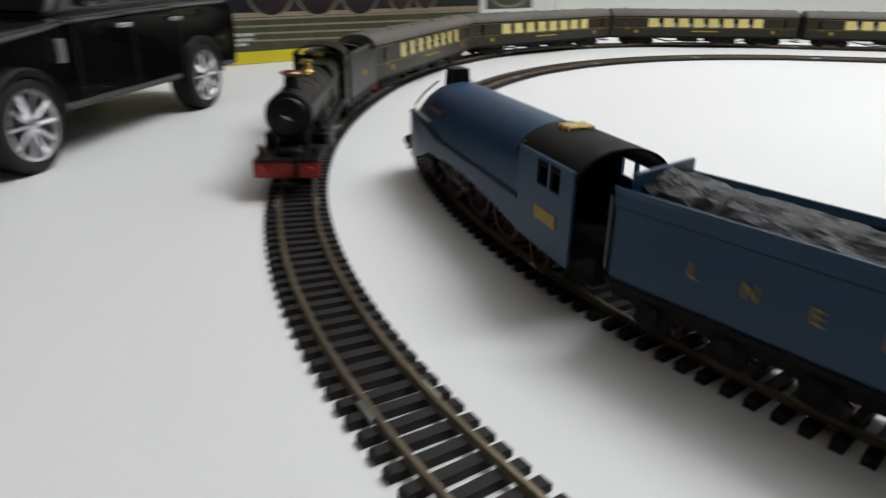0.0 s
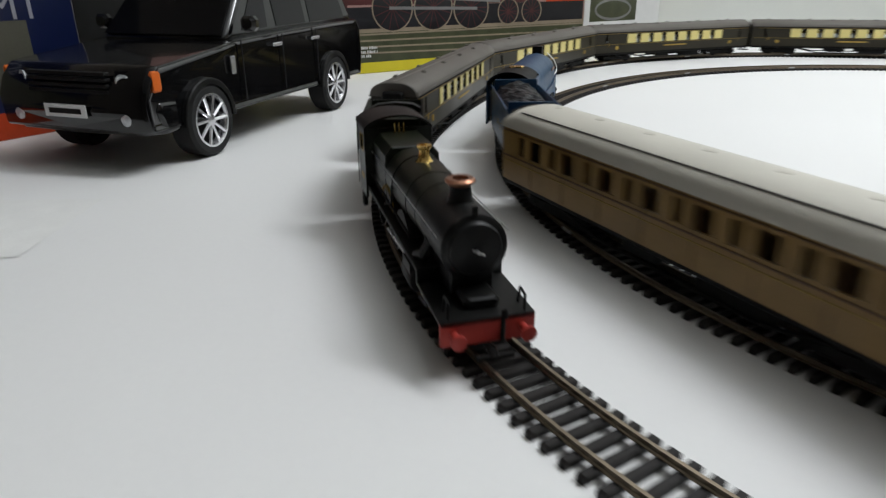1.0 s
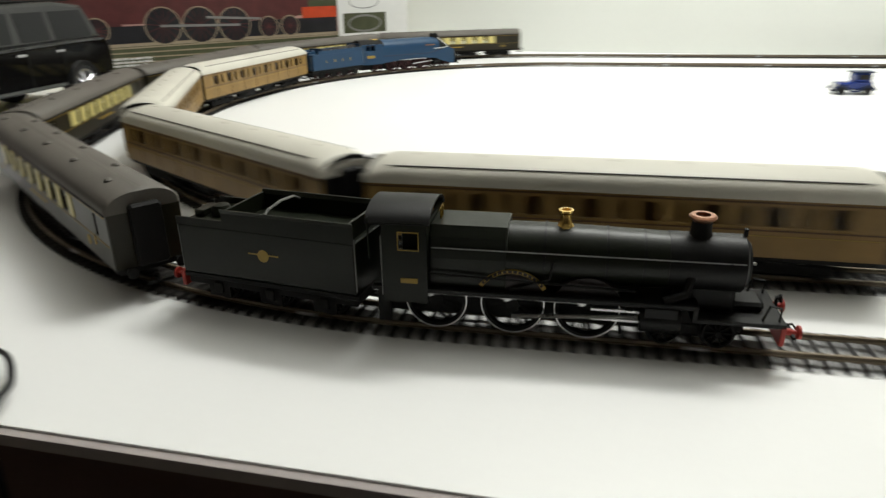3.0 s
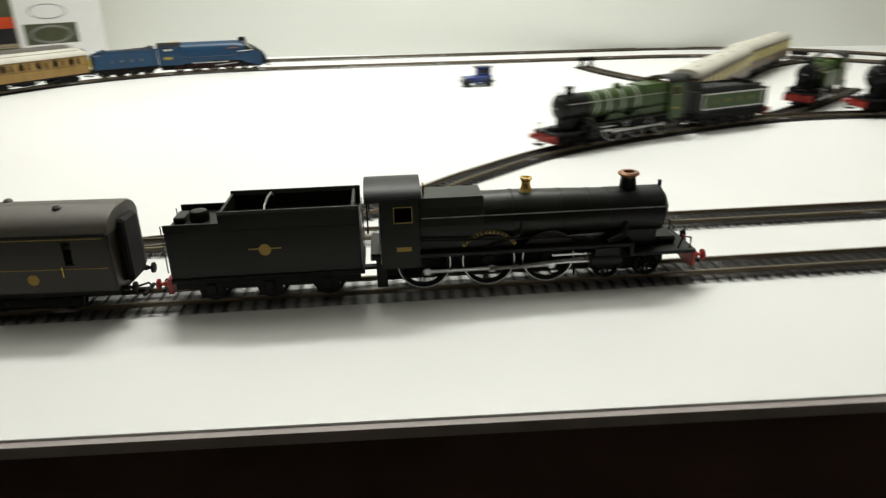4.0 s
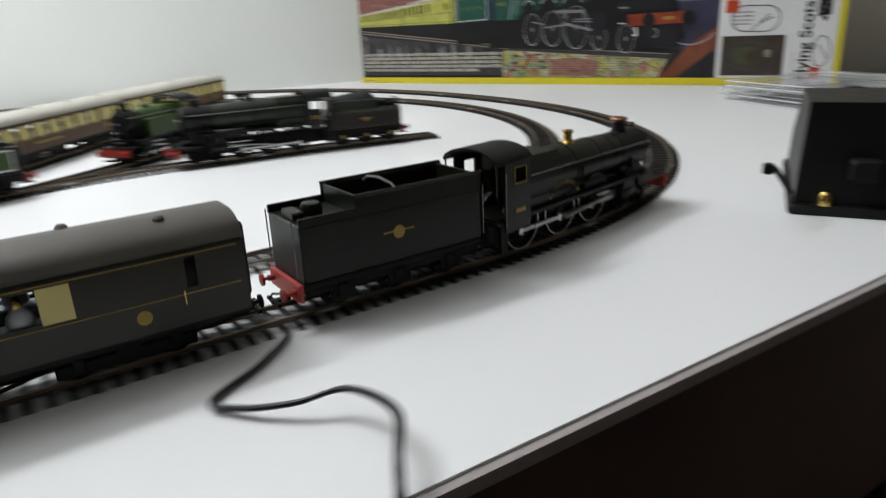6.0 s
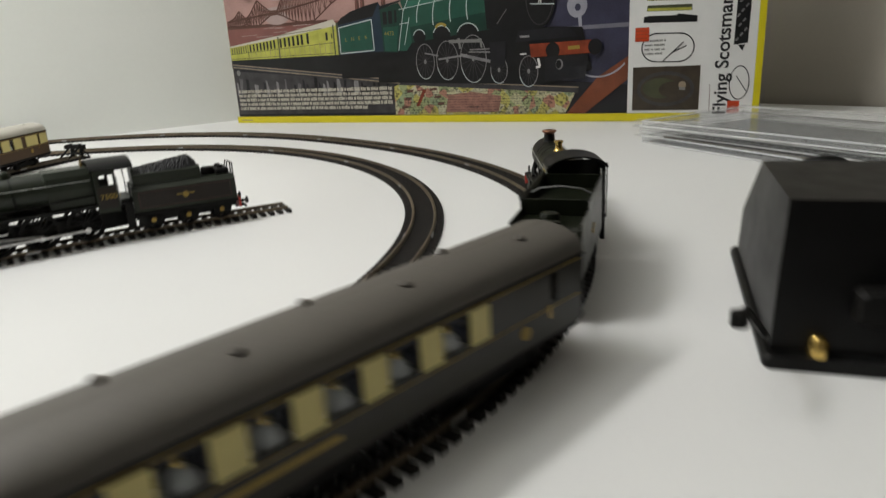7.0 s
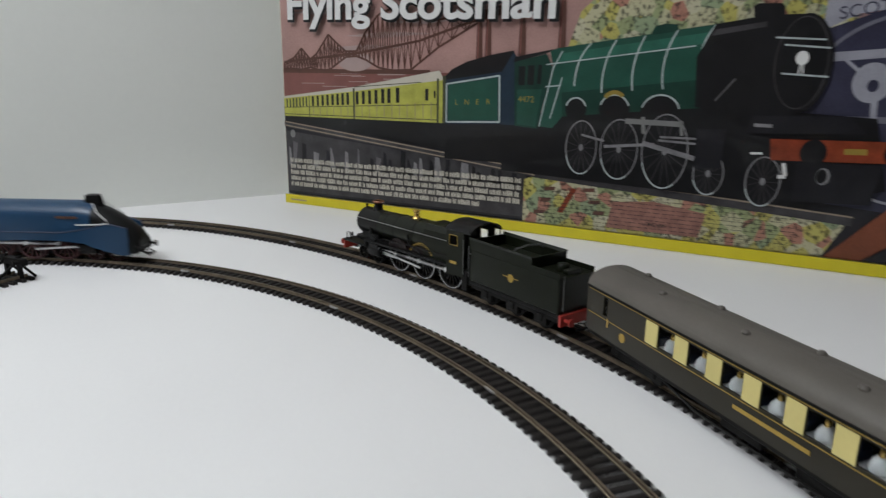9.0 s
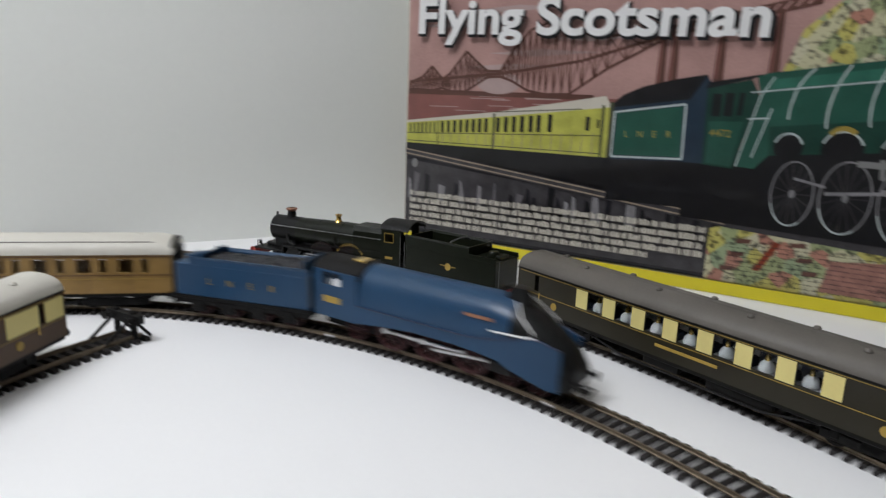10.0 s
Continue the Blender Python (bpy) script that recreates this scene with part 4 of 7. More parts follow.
def tender(label, group, c):
    v = thing("locomotive_tender", label, "model tender", group)
    half, P = c["half"], M[c["paint"]]
    top = c.get("top", 0.0425)
    part("underframe", Shape().box(-half, half, -0.0148, 0.0148, 0.0158, 0.0185, 0.0005).box(-half + 0.006, half - 0.006, -0.006, 0.006, 0.009, 0.016), M["chassis"], v)
    for s in (-1, 1):
        y0, y1 = sorted((s * 0.0125, s * 0.0138))
        fr = Shape().box(-half + 0.002, half - 0.002, y0, y1, 0.0128, 0.0165)
        for x in c["axles"]:
            fr.box(x - 0.0055, x + 0.0055, y0, y1, 0.0078, 0.0165).box(x - 0.0022, x + 0.0022, s * 0.0138 - 0.0008, s * 0.0138 + 0.0008, 0.0095, 0.0148, 0.0005)
        part("side_frame", fr, M["chassis"], v)
        for x in c["axles"]:
            wheel(v, x, 0.0072, s, 10, c.get("wheel_paint", "chassis"))
            if c.get("caps"):
                part("axle_cap", Shape().lathe([(0.0019, 0), (0.0016, s * 0.0006), (0.0001, s * 0.0007)], (x, s * 0.0146, 0.0118), "y", 10), M["gold"], v, "yellow axle box cover")
    if c.get("bunker"):
        bunker_tender(v, c, P)
        return grown(v)
    tank = part("tank", Shape().box(-half + 0.001, half - 0.001, -0.0156, 0.0156, 0.0185, top - 0.004, 0.0008), P, v)
    for s in (-1, 1):
        prof = [(s * 0.0156, top - 0.0045), (s * 0.0145, top - 0.0045), (s * 0.0145, top - 0.001), (s * 0.0156, top + 0.0008), (s * 0.0164, top + 0.0008), (s * 0.0156, top - 0.001)]
        lift = 0.0 if c.get("coal") else 0.0036
        part("flare", Shape().prism([(y, z + lift if z > top - 0.004 else z) for y, z in prof], -half + (0.0255 if lift else 0.012), half - 0.001), P, tank)
        if lift:
            part("rear_sheet", Shape().prism([(s * 0.0156, top - 0.0045), (s * 0.0147, top - 0.0045), (s * 0.0147, top - 0.0010), (s * 0.0156, top - 0.0010)], -half + 0.001, -half + 0.0256), P, tank)
        if c.get("panel"):
            part("panel", Shape().box(-half + 0.008, half - 0.008, s * 0.0157 - 0.0001, s * 0.0157 + 0.0002, 0.0225, top - 0.006), M[c["panel"]], tank)
            ln = Shape()
            for z in (0.0222, top - 0.006):
                ln.box(-half + 0.007, half - 0.007, s * 0.0158 - 0.0002, s * 0.0158 + 0.0002, z - 0.0005, z + 0.0005)
            for x in (-half + 0.0075, half - 0.0075):
                ln.box(x - 0.0005, x + 0.0005, s * 0.0158 - 0.0002, s * 0.0158 + 0.0002, 0.0222, top - 0.006)
            part("lining", ln, M["white"], tank)
        if c.get("crest"):
            part("crest", Shape().lathe([(0.0001, 0), (0.0028, 0), (0.0028, s * 0.0003), (0.0001, s * 0.0003)], (0, s * 0.0156, 0.031), "y", 12).box(-0.0075, 0.0075, s * 0.0157 - 0.0001, s * 0.0157 + 0.0002, 0.0312, 0.0318), M["gold"], tank, "small gold crest")
        if c.get("letters"):
            for k, ch in enumerate("LNER"):
                x = (k - 1.5) * 0.0155 * (1 if s < 0 else -1)
                letter(ch, 0.0058, M["gold"], tank, Matrix.Translation((x, s * 0.0159, 0.0293)) @ pose(0, 0, 0, 90, 0, 0 if s < 0 else 180))
        part("grab_rail", Shape().tube([(half - 0.0005, s * 0.0162, 0.021), (half - 0.0005, s * 0.0162, top - 0.002)], 0.0003), M["dull"], v)
        part("grab_rail", Shape().tube([(-half - 0.0008, s * 0.013, 0.021), (-half - 0.0008, s * 0.013, top - 0.002)], 0.0003), M["dull"], v)
    if c.get("coal"):
        rng = random.Random(5)
        sh = Shape()
        nx, ny = 26, 11
        x0, x1 = -half + 0.022, half - 0.006
        g = [[(x0 + (x1 - x0) * i / (nx - 1), -0.0135 + 0.027 * j / (ny - 1), top - 0.003 + c["coal"] * (0.35 + 0.65 * i / (nx - 1)) * math.sin(math.pi * j / (ny - 1)) ** 0.6 + rng.uniform(-0.0011, 0.0011)) for j in range(ny)] for i in range(nx)]
        sh.add([q for row in g for q in row], [(i * ny + j, i * ny + j + 1, (i + 1) * ny + j + 1, (i + 1) * ny + j) for i in range(nx - 1) for j in range(ny - 1)])
        tagged(part("coal_load", sh, M["coal"], v, "heaped coal"))
        part("coal_plate", Shape().box(half - 0.006, half - 0.0048, -0.0145, 0.0145, top - 0.004, top + 0.005, 0.0004).box(-half + 0.0205, -half + 0.022, -0.0145, 0.0145, top - 0.004, top + 0.003, 0.0004), P, v)
    else:
        part("coal_plate", Shape().box(-half + 0.026, -half + 0.0272, -0.0145, 0.0145, top - 0.004, top + 0.0036, 0.0004), P, v)
        part("coal_plate", Shape().box(half - 0.0045, half - 0.0034, -0.0145, 0.0145, top - 0.004, top + 0.0036, 0.0004), P, v)
        part("coal_hoop", Shape().tube([(-half + 0.046, -0.0145, top + 0.002), (-half + 0.046, -0.01, top + 0.0044), (-half + 0.046, 0, top + 0.0054), (-half + 0.046, 0.01, top + 0.0044), (-half + 0.046, 0.0145, top + 0.002)], 0.0006), M["dull"], v)
    part("tank_dome", Shape().lathe([(0.0046, top - 0.0042), (0.0046, top - 0.001), (0.0036, top + 0.0006), (0.0001, top + 0.0012)], (-half + 0.0135, 0, 0), "z", 16), P, v)
    part("tank_filler", Shape().box(-half + 0.003, -half + 0.008, -0.006, 0.006, top - 0.004, top - 0.001, 0.0006), P, v)
    bb = part("buffer_beam", Shape().box(-half - 0.0015, -half + 0.0005, -0.0152, 0.0152, 0.0112, 0.0185, 0.0003), M[c.get("beam", "red")], v, "red buffer beam")
    buffers(bb, -half - 0.001, -1, 0.015, c.get("beam", "red"))
    coupling(v, -half, -1)
    part("drawbar", Shape().box(half - 0.004, half + 0.012, -0.002, 0.002, 0.0125, 0.0138), M["chassis"], v)
    return grown(v, c.get("stretch"), c.get("tall", 1.0))


def letter(text, size, material, parent, at, name="lettering", depth=0.00008, length=None, bold=0.0):
    """Raised or printed letters; length: the whole word's, bold: the strokes' growth by their height."""
    cu = bpy.data.curves.new(name, "FONT")
    cu.body, cu.size, cu.extrude, cu.align_x, cu.align_y = text, size, depth, "CENTER", "CENTER"
    cu.offset = bold * size
    ob = new(name, cu)
    dg = bpy.context.evaluated_depsgraph_get()
    me = bpy.data.meshes.new_from_object(ob.evaluated_get(dg))
    bpy.data.objects.remove(ob)
    bpy.data.curves.remove(cu)
    me.materials.clear()
    me.materials.append(material)
    if length:
        xs = [q.co.x for q in me.vertices]
        me.transform(Matrix.Diagonal((length / (max(xs) - min(xs)), 1, 1, 1)))
    return part(name, me, None, parent, at=at)


def streamliner(label, group):
    """A streamlined engine with a wedge front, facing +x."""
    v = thing("streamlined_locomotive", label, "model locomotive", group)
    L = 0.094

    def ring(x):
        t = max(0.0, (x - 0.040) / (L - 0.040))
        top = 0.0515 - 0.0245 * t ** 1.9
        low = 0.0215 if x < 0.06 else 0.0215 - 0.0105 * min(1, (x - 0.06) / 0.02)
        hw = 0.0158 * (1 - 0.30 * t ** 2.6)
        arch = min(0.0125, (top - low) * 0.55)
        out = [(x, -hw, low), (x, hw, low), (x, hw, low + (top - arch - low) * 0.5)]
        n = 12
        for i in range(n + 1):
            a = math.pi * i / n
            out.append((x, (hw - 0.0006) * math.cos(a), top - arch + arch * math.sin(a)))
        out.append((x, -hw, low + (top - arch - low) * 0.5))
        return out
    body = part("casing", Shape().loft([ring(x) for x in np.linspace(-0.052, 0.056, 22)], True), M["blue"], v, "garter blue streamlined casing")
    part("front_casing", Shape().loft([ring(x) for x in np.linspace(0.056, L - 0.004, 12)] + [[(L, y * 0.9, 0.5 * z + 0.5 * 0.02) for _, y, z in ring(L)]], True), M["black"], v, "black wedge-shaped front")
    for s in (-1, 1):
        # valance skirt that sweeps up over the wheels, and the blue cheek in front
        pts_top, pts_low = [], []
        for x in np.linspace(-0.052, 0.086, 24):
            t = (x + 0.052) / 0.138
            low = 0.0175 + 0.0045 * math.sin(math.pi * min(1, t * 1.15)) if x < 0.05 else 0.0185 - 0.0085 * min(1, (x - 0.05) / 0.03)
            hw = 0.0163 * (1 - 0.28 * max(0.0, (x - 0.04) / 0.054) ** 2.6)
            up = 0.0285 + 0.012 * max(0, (x - 0.03) / 0.056) ** 1.4 * (1 if x < 0.07 else max(0.3, 1 - (x - 0.07) / 0.02))
            pts_top.append((x, s * hw, min(up, 0.036)))
            pts_low.append((x, s * hw, low))
        vs = pts_top + pts_low + [(a, b_ - s * 0.001, d) for a, b_, d in pts_top] + [(a, b_ - s * 0.001, d) for a, b_, d in pts_low]
        n = len(pts_top)
        fs = []
        for i in range(n - 1):
            fs += [(i, i + 1, n + i + 1, n + i), (2 * n + i, 3 * n + i, 3 * n + i + 1, 2 * n + i + 1), (i, 2 * n + i, 2 * n + i + 1, i + 1), (n + i, n + i + 1, 3 * n + i + 1, 3 * n + i)]
        part("valance", Shape().add(vs, fs), M["blue"], v, "blue side valance over the wheels")
        part("valance_line", Shape().tube([(a, b_ + s * 0.0002, d - 0.0002) for a, b_, d in pts_top], 0.00045, 5), M["navy"], v)
        part("front_lining", Shape().tube([(0.0565, s * 0.008, 0.0505), (0.062, s * 0.0135, 0.0445), (0.07, s * 0.0152, 0.0385), (0.0715, s * 0.0152, 0.036), (0.066, s * 0.0158, 0.0352), (0.045, s * 0.0163, 0.0345)], 0.0005, 5), M["white"], v, "thin white curved lining")
        part("nameplate", Shape().box(0.028, 0.046, s * 0.0160 - 0.0002, s * 0.0160 + 0.0004, 0.0395, 0.0412), M["copper"], v)
        # cab sides with two windows each
        y0, y1 = sorted((s * 0.0163, s * 0.0153))
        cs = Shape().box(-0.089, -0.081, y0, y1, 0.017, 0.046).box(-0.0745, -0.073, y0, y1, 0.037, 0.045).box(-0.066, -0.052, y0, y1, 0.017, 0.046).box(-0.081, -0.066, y0, y1, 0.017, 0.037).box(-0.081, -0.066, y0, y1, 0.0448, 0.046)
        side = part("cab_side", cs, M["blue"], v)
        part("number_bar", Shape().box(-0.08, -0.066, s * 0.0164 - 0.0002, s * 0.0164 + 0.0002, 0.0262, 0.0302), M["gold"], side)
        part("cylinder", Shape().lathe([(0.0048, 0.044), (0.0048, 0.058)], (0, s * 0.0105, 0.0155), "x", 14), M["chassis"], v)
        part("connecting_rod", Shape().tube([(0.005, s * 0.0122, 0.0135), (0.042, s * 0.0122, 0.0162)], 0.0008), M["steel"], v)
    roof = [(0.0163 * math.cos(math.pi * (0.03 + 0.94 * i / 12)), 0.0425 + 0.0095 * math.sin(math.pi * (0.03 + 0.94 * i / 12))) for i in range(13)]
    part("cab_roof", Shape().prism(roof + [(y * 0.95, z - 0.0009) for y, z in roof[::-1]], -0.09, -0.05, 0.0, True), M["chassis"], v, "dark cab roof")
    part("cab_front", Shape().box(-0.054, -0.052, -0.0155, 0.0155, 0.017, 0.047).box(-0.089, -0.053, -0.0145, 0.0145, 0.0195, 0.0215), M["chassis"], v)
    part("roof_hatch", Shape().box(-0.064, -0.056, -0.005, 0.005, 0.0512, 0.0528, 0.0004), M["brass"], v)
    for y in (-0.0, ):
        part("chimney", Shape().loft([[(x + 0.055, yy, z) for x, yy in [(-0.008 + 0.001 * d, -0.0042), (0.006 - 0.002 * d, -0.0036), (0.008 - 0.002 * d, 0), (0.006 - 0.002 * d, 0.0036), (-0.008 + 0.001 * d, 0.0042)]] for z, d in ((0.0455, 0), (0.0535, 1), (0.0562, 1.5))]), M["black"], v, "black double chimney")
    part("chassis", Shape().box(-0.088, 0.084, -0.0058, 0.0058, 0.0085, 0.0212, 0.001), M["chassis"], v)
    spoked_set(v, [-0.029, 0.0, 0.0285], 0.0127, "maroon", False, 1)
    for x, r in ((-0.058, 0.0072), (0.054, 0.0062), (0.073, 0.0062)):
        for s in (-1, 1):
            wheel(v, x, r, s, 10, "maroon", "bogie_wheel")
    bb = part("buffer_beam", Shape().box(L - 0.003, L - 0.001, -0.0135, 0.0135, 0.0112, 0.0175, 0.0004), M["chassis"], v)
    buffers(bb, L - 0.002, 1, 0.0148)
    coupling(v, L - 0.002, 1)
    return grown(v, 1.03, 1.05)


CASTLE = dict(paint="loco", smoke="black", front=0.086, back=-0.073, cyl=0.041, boiler_r=0.0122, smoke_r=0.0108, boiler_z=0.0365, fire=-0.0185, smoke_x=0.043, smoke_end=0.0705, fire_top=0.0493,
              cab_back=-0.0745, cab_x=-0.0495, cab_open=0.0068, cab_top=0.0572, chimney=0.0545, chimney_h=0.0552, cap=True, valve=0.0035, drive=[-0.0475, -0.016, 0.0135], drive_r=0.0128, carry=[0.0435, 0.064], plates=True, bands=(-0.004, 0.02, 0.034), trim="gold", run=1)
A3 = dict(CASTLE, name="steam_locomotive", paint="green", boiler_z=0.0382, cap=False, valve=None, dome=0.004, plates=False, band_paint="white", bands=(-0.012, 0.006, 0.022, 0.036), fire_top=0.051, chimney_h=0.0555, cab_top=0.0565, run=None, roof="black", plate_paint="black", trim="gold", chimney=0.06)
FOUR = dict(CASTLE, paint="dkgreen", cap=False, fire_top=0.0532, cab_open=0.0115, valve=None, dome=0.002, plates=False, front=0.068, back=-0.068, cyl=0.033, fire=-0.018, smoke_x=0.034, smoke_end=0.057, cab_back=-0.0685, cab_x=-0.044, chimney=0.046, chimney_h=0.0575,
            drive=[-0.036, -0.010, 0.014], drive_r=0.0112, carry=[0.036, 0.052], bands=(0.0, 0.018), run=None, plate=0.0285, boiler_z=0.0408, trim="black", rims=False, stretch=1.10, number="75001", cab_panel="lined")
TANK = dict(CASTLE, name="tank_locomotive", paint="green", cab_open=0.0115, cap=False, valve=None, dome=0.004, plates=False, front=0.052, back=-0.052, cyl=0.026, fire=-0.012, smoke_x=0.022, smoke_end=0.04, cab_back=-0.052, cab_x=-0.026, chimney=0.032, chimney_h=0.056,
            drive=[-0.026, -0.004, 0.017], drive_r=0.0095, carry=[0.038], bands=(), run=None, boiler_r=0.0105, smoke_r=0.0098, boiler_z=0.039, fire_top=0.049, rims=False)

# the train on the outer oval
GO = "train on the outer oval"
engine = steam_engine("black-green tender locomotive with copper chimney cap and brass valve", GO, CASTLE)
engine_tender = tender("dark green tender with small gold crest and empty bunker", GO, dict(half=0.0448, paint="loco", axles=[-0.027, 0.0, 0.027], crest=True, top=0.0455))
pull, _ = pullman("dark umber and cream coach with grey roof and table lamps", GO)
OUTER_TRAIN = [(engine, -0.089, 0.046), (engine_tender, -0.2135, 0.027), (pull, -0.4240, 0.098)]
saloon, _ = pullman("dark umber coach with broad cream window panels and grey roof", GO, pane=0.0037, panel=0.0073)
OUTER_TRAIN.append((saloon, -0.4240 - 0.2965, 0.098))
for k in range(2, 5):
    OUTER_TRAIN.append((copy_thing(saloon, pose(0, 0, 0)), -0.4240 - k * 0.2965, 0.098))

# the train on the inner oval
GI = "train on the inner oval"
stream = streamliner("blue streamlined locomotive with black wedge front and maroon wheels", GI)
stream_tender = tender("blue tender with gold letters and heaped coal", GI, dict(half=0.0505, paint="blue", axles=[-0.034, -0.0115, 0.0115, 0.034], letters=True, coal=0.0065, top=0.044, beam="chassis", wheel_paint="maroon", stretch=1.06, tall=1.05))
teak, _ = teak_coach("varnished teak coach with domed off-white roof", GI)
INNER_TRAIN = [(stream, 0.098, 0.05), (stream_tender, 0.2485, 0.033), (teak, 0.441, 0.087)]
for k in range(1, 4):
    INNER_TRAIN.append((copy_thing(teak, pose(0, 0, 0)), 0.441 + k * 0.2665, 0.087))


# ---- sidings inside the inner oval ----
def line_of(pts):
    """A smooth line through a few points."""
    pts = np.array(pts, float)
    out = []
    for i in range(len(pts) - 1):
        p0, p1, p2, p3 = pts[max(i - 1, 0)], pts[i], pts[i + 1], pts[min(i + 2, len(pts) - 1)]
        for t in np.linspace(0, 1, 12, endpoint=False):
            out.append(0.5 * (2 * p1 + (p2 - p0) * t + (2 * p0 - 5 * p1 + 4 * p2 - p3) * t * t + (3 * p1 - p0 - 3 * p2 + p3) * t ** 3))
    out.append(pts[-1])
    out = np.array(out)
    return np.concatenate([[0], np.cumsum(np.hypot(*np.diff(out, axis=0).T))]), out


SIDING = {
    "a": line_of([(-0.3047, -0.4651), (-0.2058, -0.4424), (-0.1365, -0.3991), (-0.0769, -0.3405), (0.0027, -0.2746), (0.0826, -0.2319), (0.1766, -0.1952), (0.2658, -0.1680), (0.3421, -0.1606), (0.4476, -0.1675), (0.5420, -0.1790), (0.6350, -0.2010)]),
    "b": line_of([(0.2638, -0.1670), (0.3022, -0.1433), (0.3528, -0.1062), (0.4342, -0.0410), (0.4928, 0.0102)]),
    "c": line_of([(0.0826, -0.2309), (0.1327, -0.1870), (0.1931, -0.1277), (0.3005, 0.0008), (0.3887, 0.1175), (0.4632, 0.2136), (0.5350, 0.2778), (0.6128, 0.3201)]),
    "d": line_of([(0.2171, 0.3441), (0.2307, 0.2547), (0.2524, 0.1711), (0.2841, 0.0827), (0.3086, 0.0009)]),
}


def place_on(ob, key, s, way, half):
    ob.matrix_basis = pose_on(SIDING[key], s, way, half) @ Matrix.Diagonal((*ob.scale, 1))


def s_at(key, x):
    run, pts = SIDING[key]
    return float(run[np.argmin(abs(pts[:, 0] - x))])


fs = steam_engine("apple green tender locomotive parked on a siding", "parked engines", A3)
fs_t = tender("apple green tender with white lining, heaped with coal", "parked engines", dict(half=0.0465, paint="black", axles=[-0.031, -0.0105, 0.0105, 0.031], panel="green", letters=True, coal=0.005))
sa = s_at("a", 0.0)
place_on(fs, "a", sa + 0.088, -1, 0.045)
place_on(fs_t, "a", sa + 0.2255, -1, 0.026)
four = steam_engine("dark green tender locomotive parked at the siding's end", "parked engines", FOUR)
four_t = tender("dark green lined tender with yellow axle covers and high coal", "parked engines", dict(half=0.0372, paint="dkgreen", axles=[-0.024, 0.0, 0.024], caps=True, bunker=True, top=0.0405))
sb = s_at("a", 0.378)
sb -= 0.008
place_on(four, "a", sb + 0.084, -1, 0.036)
place_on(four_t, "a", sb + 0.1935, -1, 0.024)
tank = steam_engine("small green tank locomotive parked on a siding", "parked engines", TANK)
place_on(tank, "b", s_at("b", 0.335) + 0.054, -1, 0.026)
part("side_tank", Shape().box(-0.02, 0.02, 0.0108, 0.0155, 0.0242, 0.0405, 0.0008).box(-0.02, 0.02, -0.0155, -0.0108, 0.0242, 0.0405, 0.0008), M["green"], tank)
parked, _ = pullman("brown and cream coach with pale grey roof, parked", "parked coaches", "whiteroof", "brown", pane=0.0037, panel=0.0073, cream_ends=True)
sc = SIDING["c"][0][-1] - 0.051
place_on(parked, "c", sc - 0.142, 1, 0.096)
parked_2 = copy_thing(parked, pose_on(SIDING["c"], sc - 0.142 - 0.295, 1, 0.096))


def buffer_stop(x, y, ang):
    v = thing("buffer_stop", "black plastic buffer stop at a siding's end", "buffer stop", "buffer stops", pose(x, y, 0, 0, 0, ang))
    for s in (-1, 1):
        part("post", Shape().box(-0.0015, 0.0015, s * 0.0085 - 0.0015, s * 0.0085 + 0.0015, 0.0, 0.021, 0.0003), M["chassis"], v)
        part("brace", Shape().tube([(-0.022, s * 0.0085, 0.003), (0, s * 0.0085, 0.018)], 0.0011).tube([(0.012, s * 0.0085, 0.001), (0.0, s * 0.0085, 0.015)], 0.0011), M["chassis"], v)
        part("buffer", Shape().lathe([(0.0012, 0), (0.0012, -0.004), (0.0026, -0.0042), (0.0026, -0.0055)], (-0.002, s * 0.0112, 0.0165), "x", 12), M["chassis"], v)
    part("beam", Shape().box(-0.0025, 0.0025, -0.0165, 0.0165, 0.0135, 0.0195, 0.0005), M["chassis"], v)


buffer_stop(0.6082, 0.3180, 26)
buffer_stop(0.2191, 0.3304, 97)


# ---- power clips and cables ----
def power_clip(x, y, ang, tabs=True):
    v = thing("power_clip", "black track power clip with orange tabs", "power clip", "power clips", pose(x, y, 0, 0, 0, ang))
    part("body", Shape().prism([(-0.017, 0.0), (0.006, 0.0), (0.006, 0.004), (-0.006, 0.0085), (-0.017, 0.006)], -0.012, 0.012, 0.0008), M["black"], v)
    for dx in (-0.006, 0.006) if tabs else ():
        part("tab", Shape().box(dx - 0.0028, dx + 0.0028, -0.001, 0.007, 0.0058, 0.0075, 0.0007), M["orange"], v, "orange plastic tab")


def cable(name, label, pts, r=0.0015, group="cables"):
    dense = []
    P = [Vector(q) for q in pts]
    for i in range(len(P) - 1):
        p0, p1, p2, p3 = P[max(i - 1, 0)], P[i], P[i + 1], P[min(i + 2, len(P) - 1)]
        for k in range(8):
            t = k / 8
            dense.append(0.5 * (2 * p1 + (p2 - p0) * t + (2 * p0 - 5 * p1 + 4 * p2 - p3) * t * t + (3 * p1 - p0 - 3 * p2 + p3) * t ** 3))
    dense.append(P[-1])
    sh = Shape()
    for s in (-0.5, 0.5):
        sh.tube([q + Vector((s * r, 0, 0)) for q in dense], r * 0.62, 7)
    tagged(part(name, sh, M["cable"]), label, "cable", group)


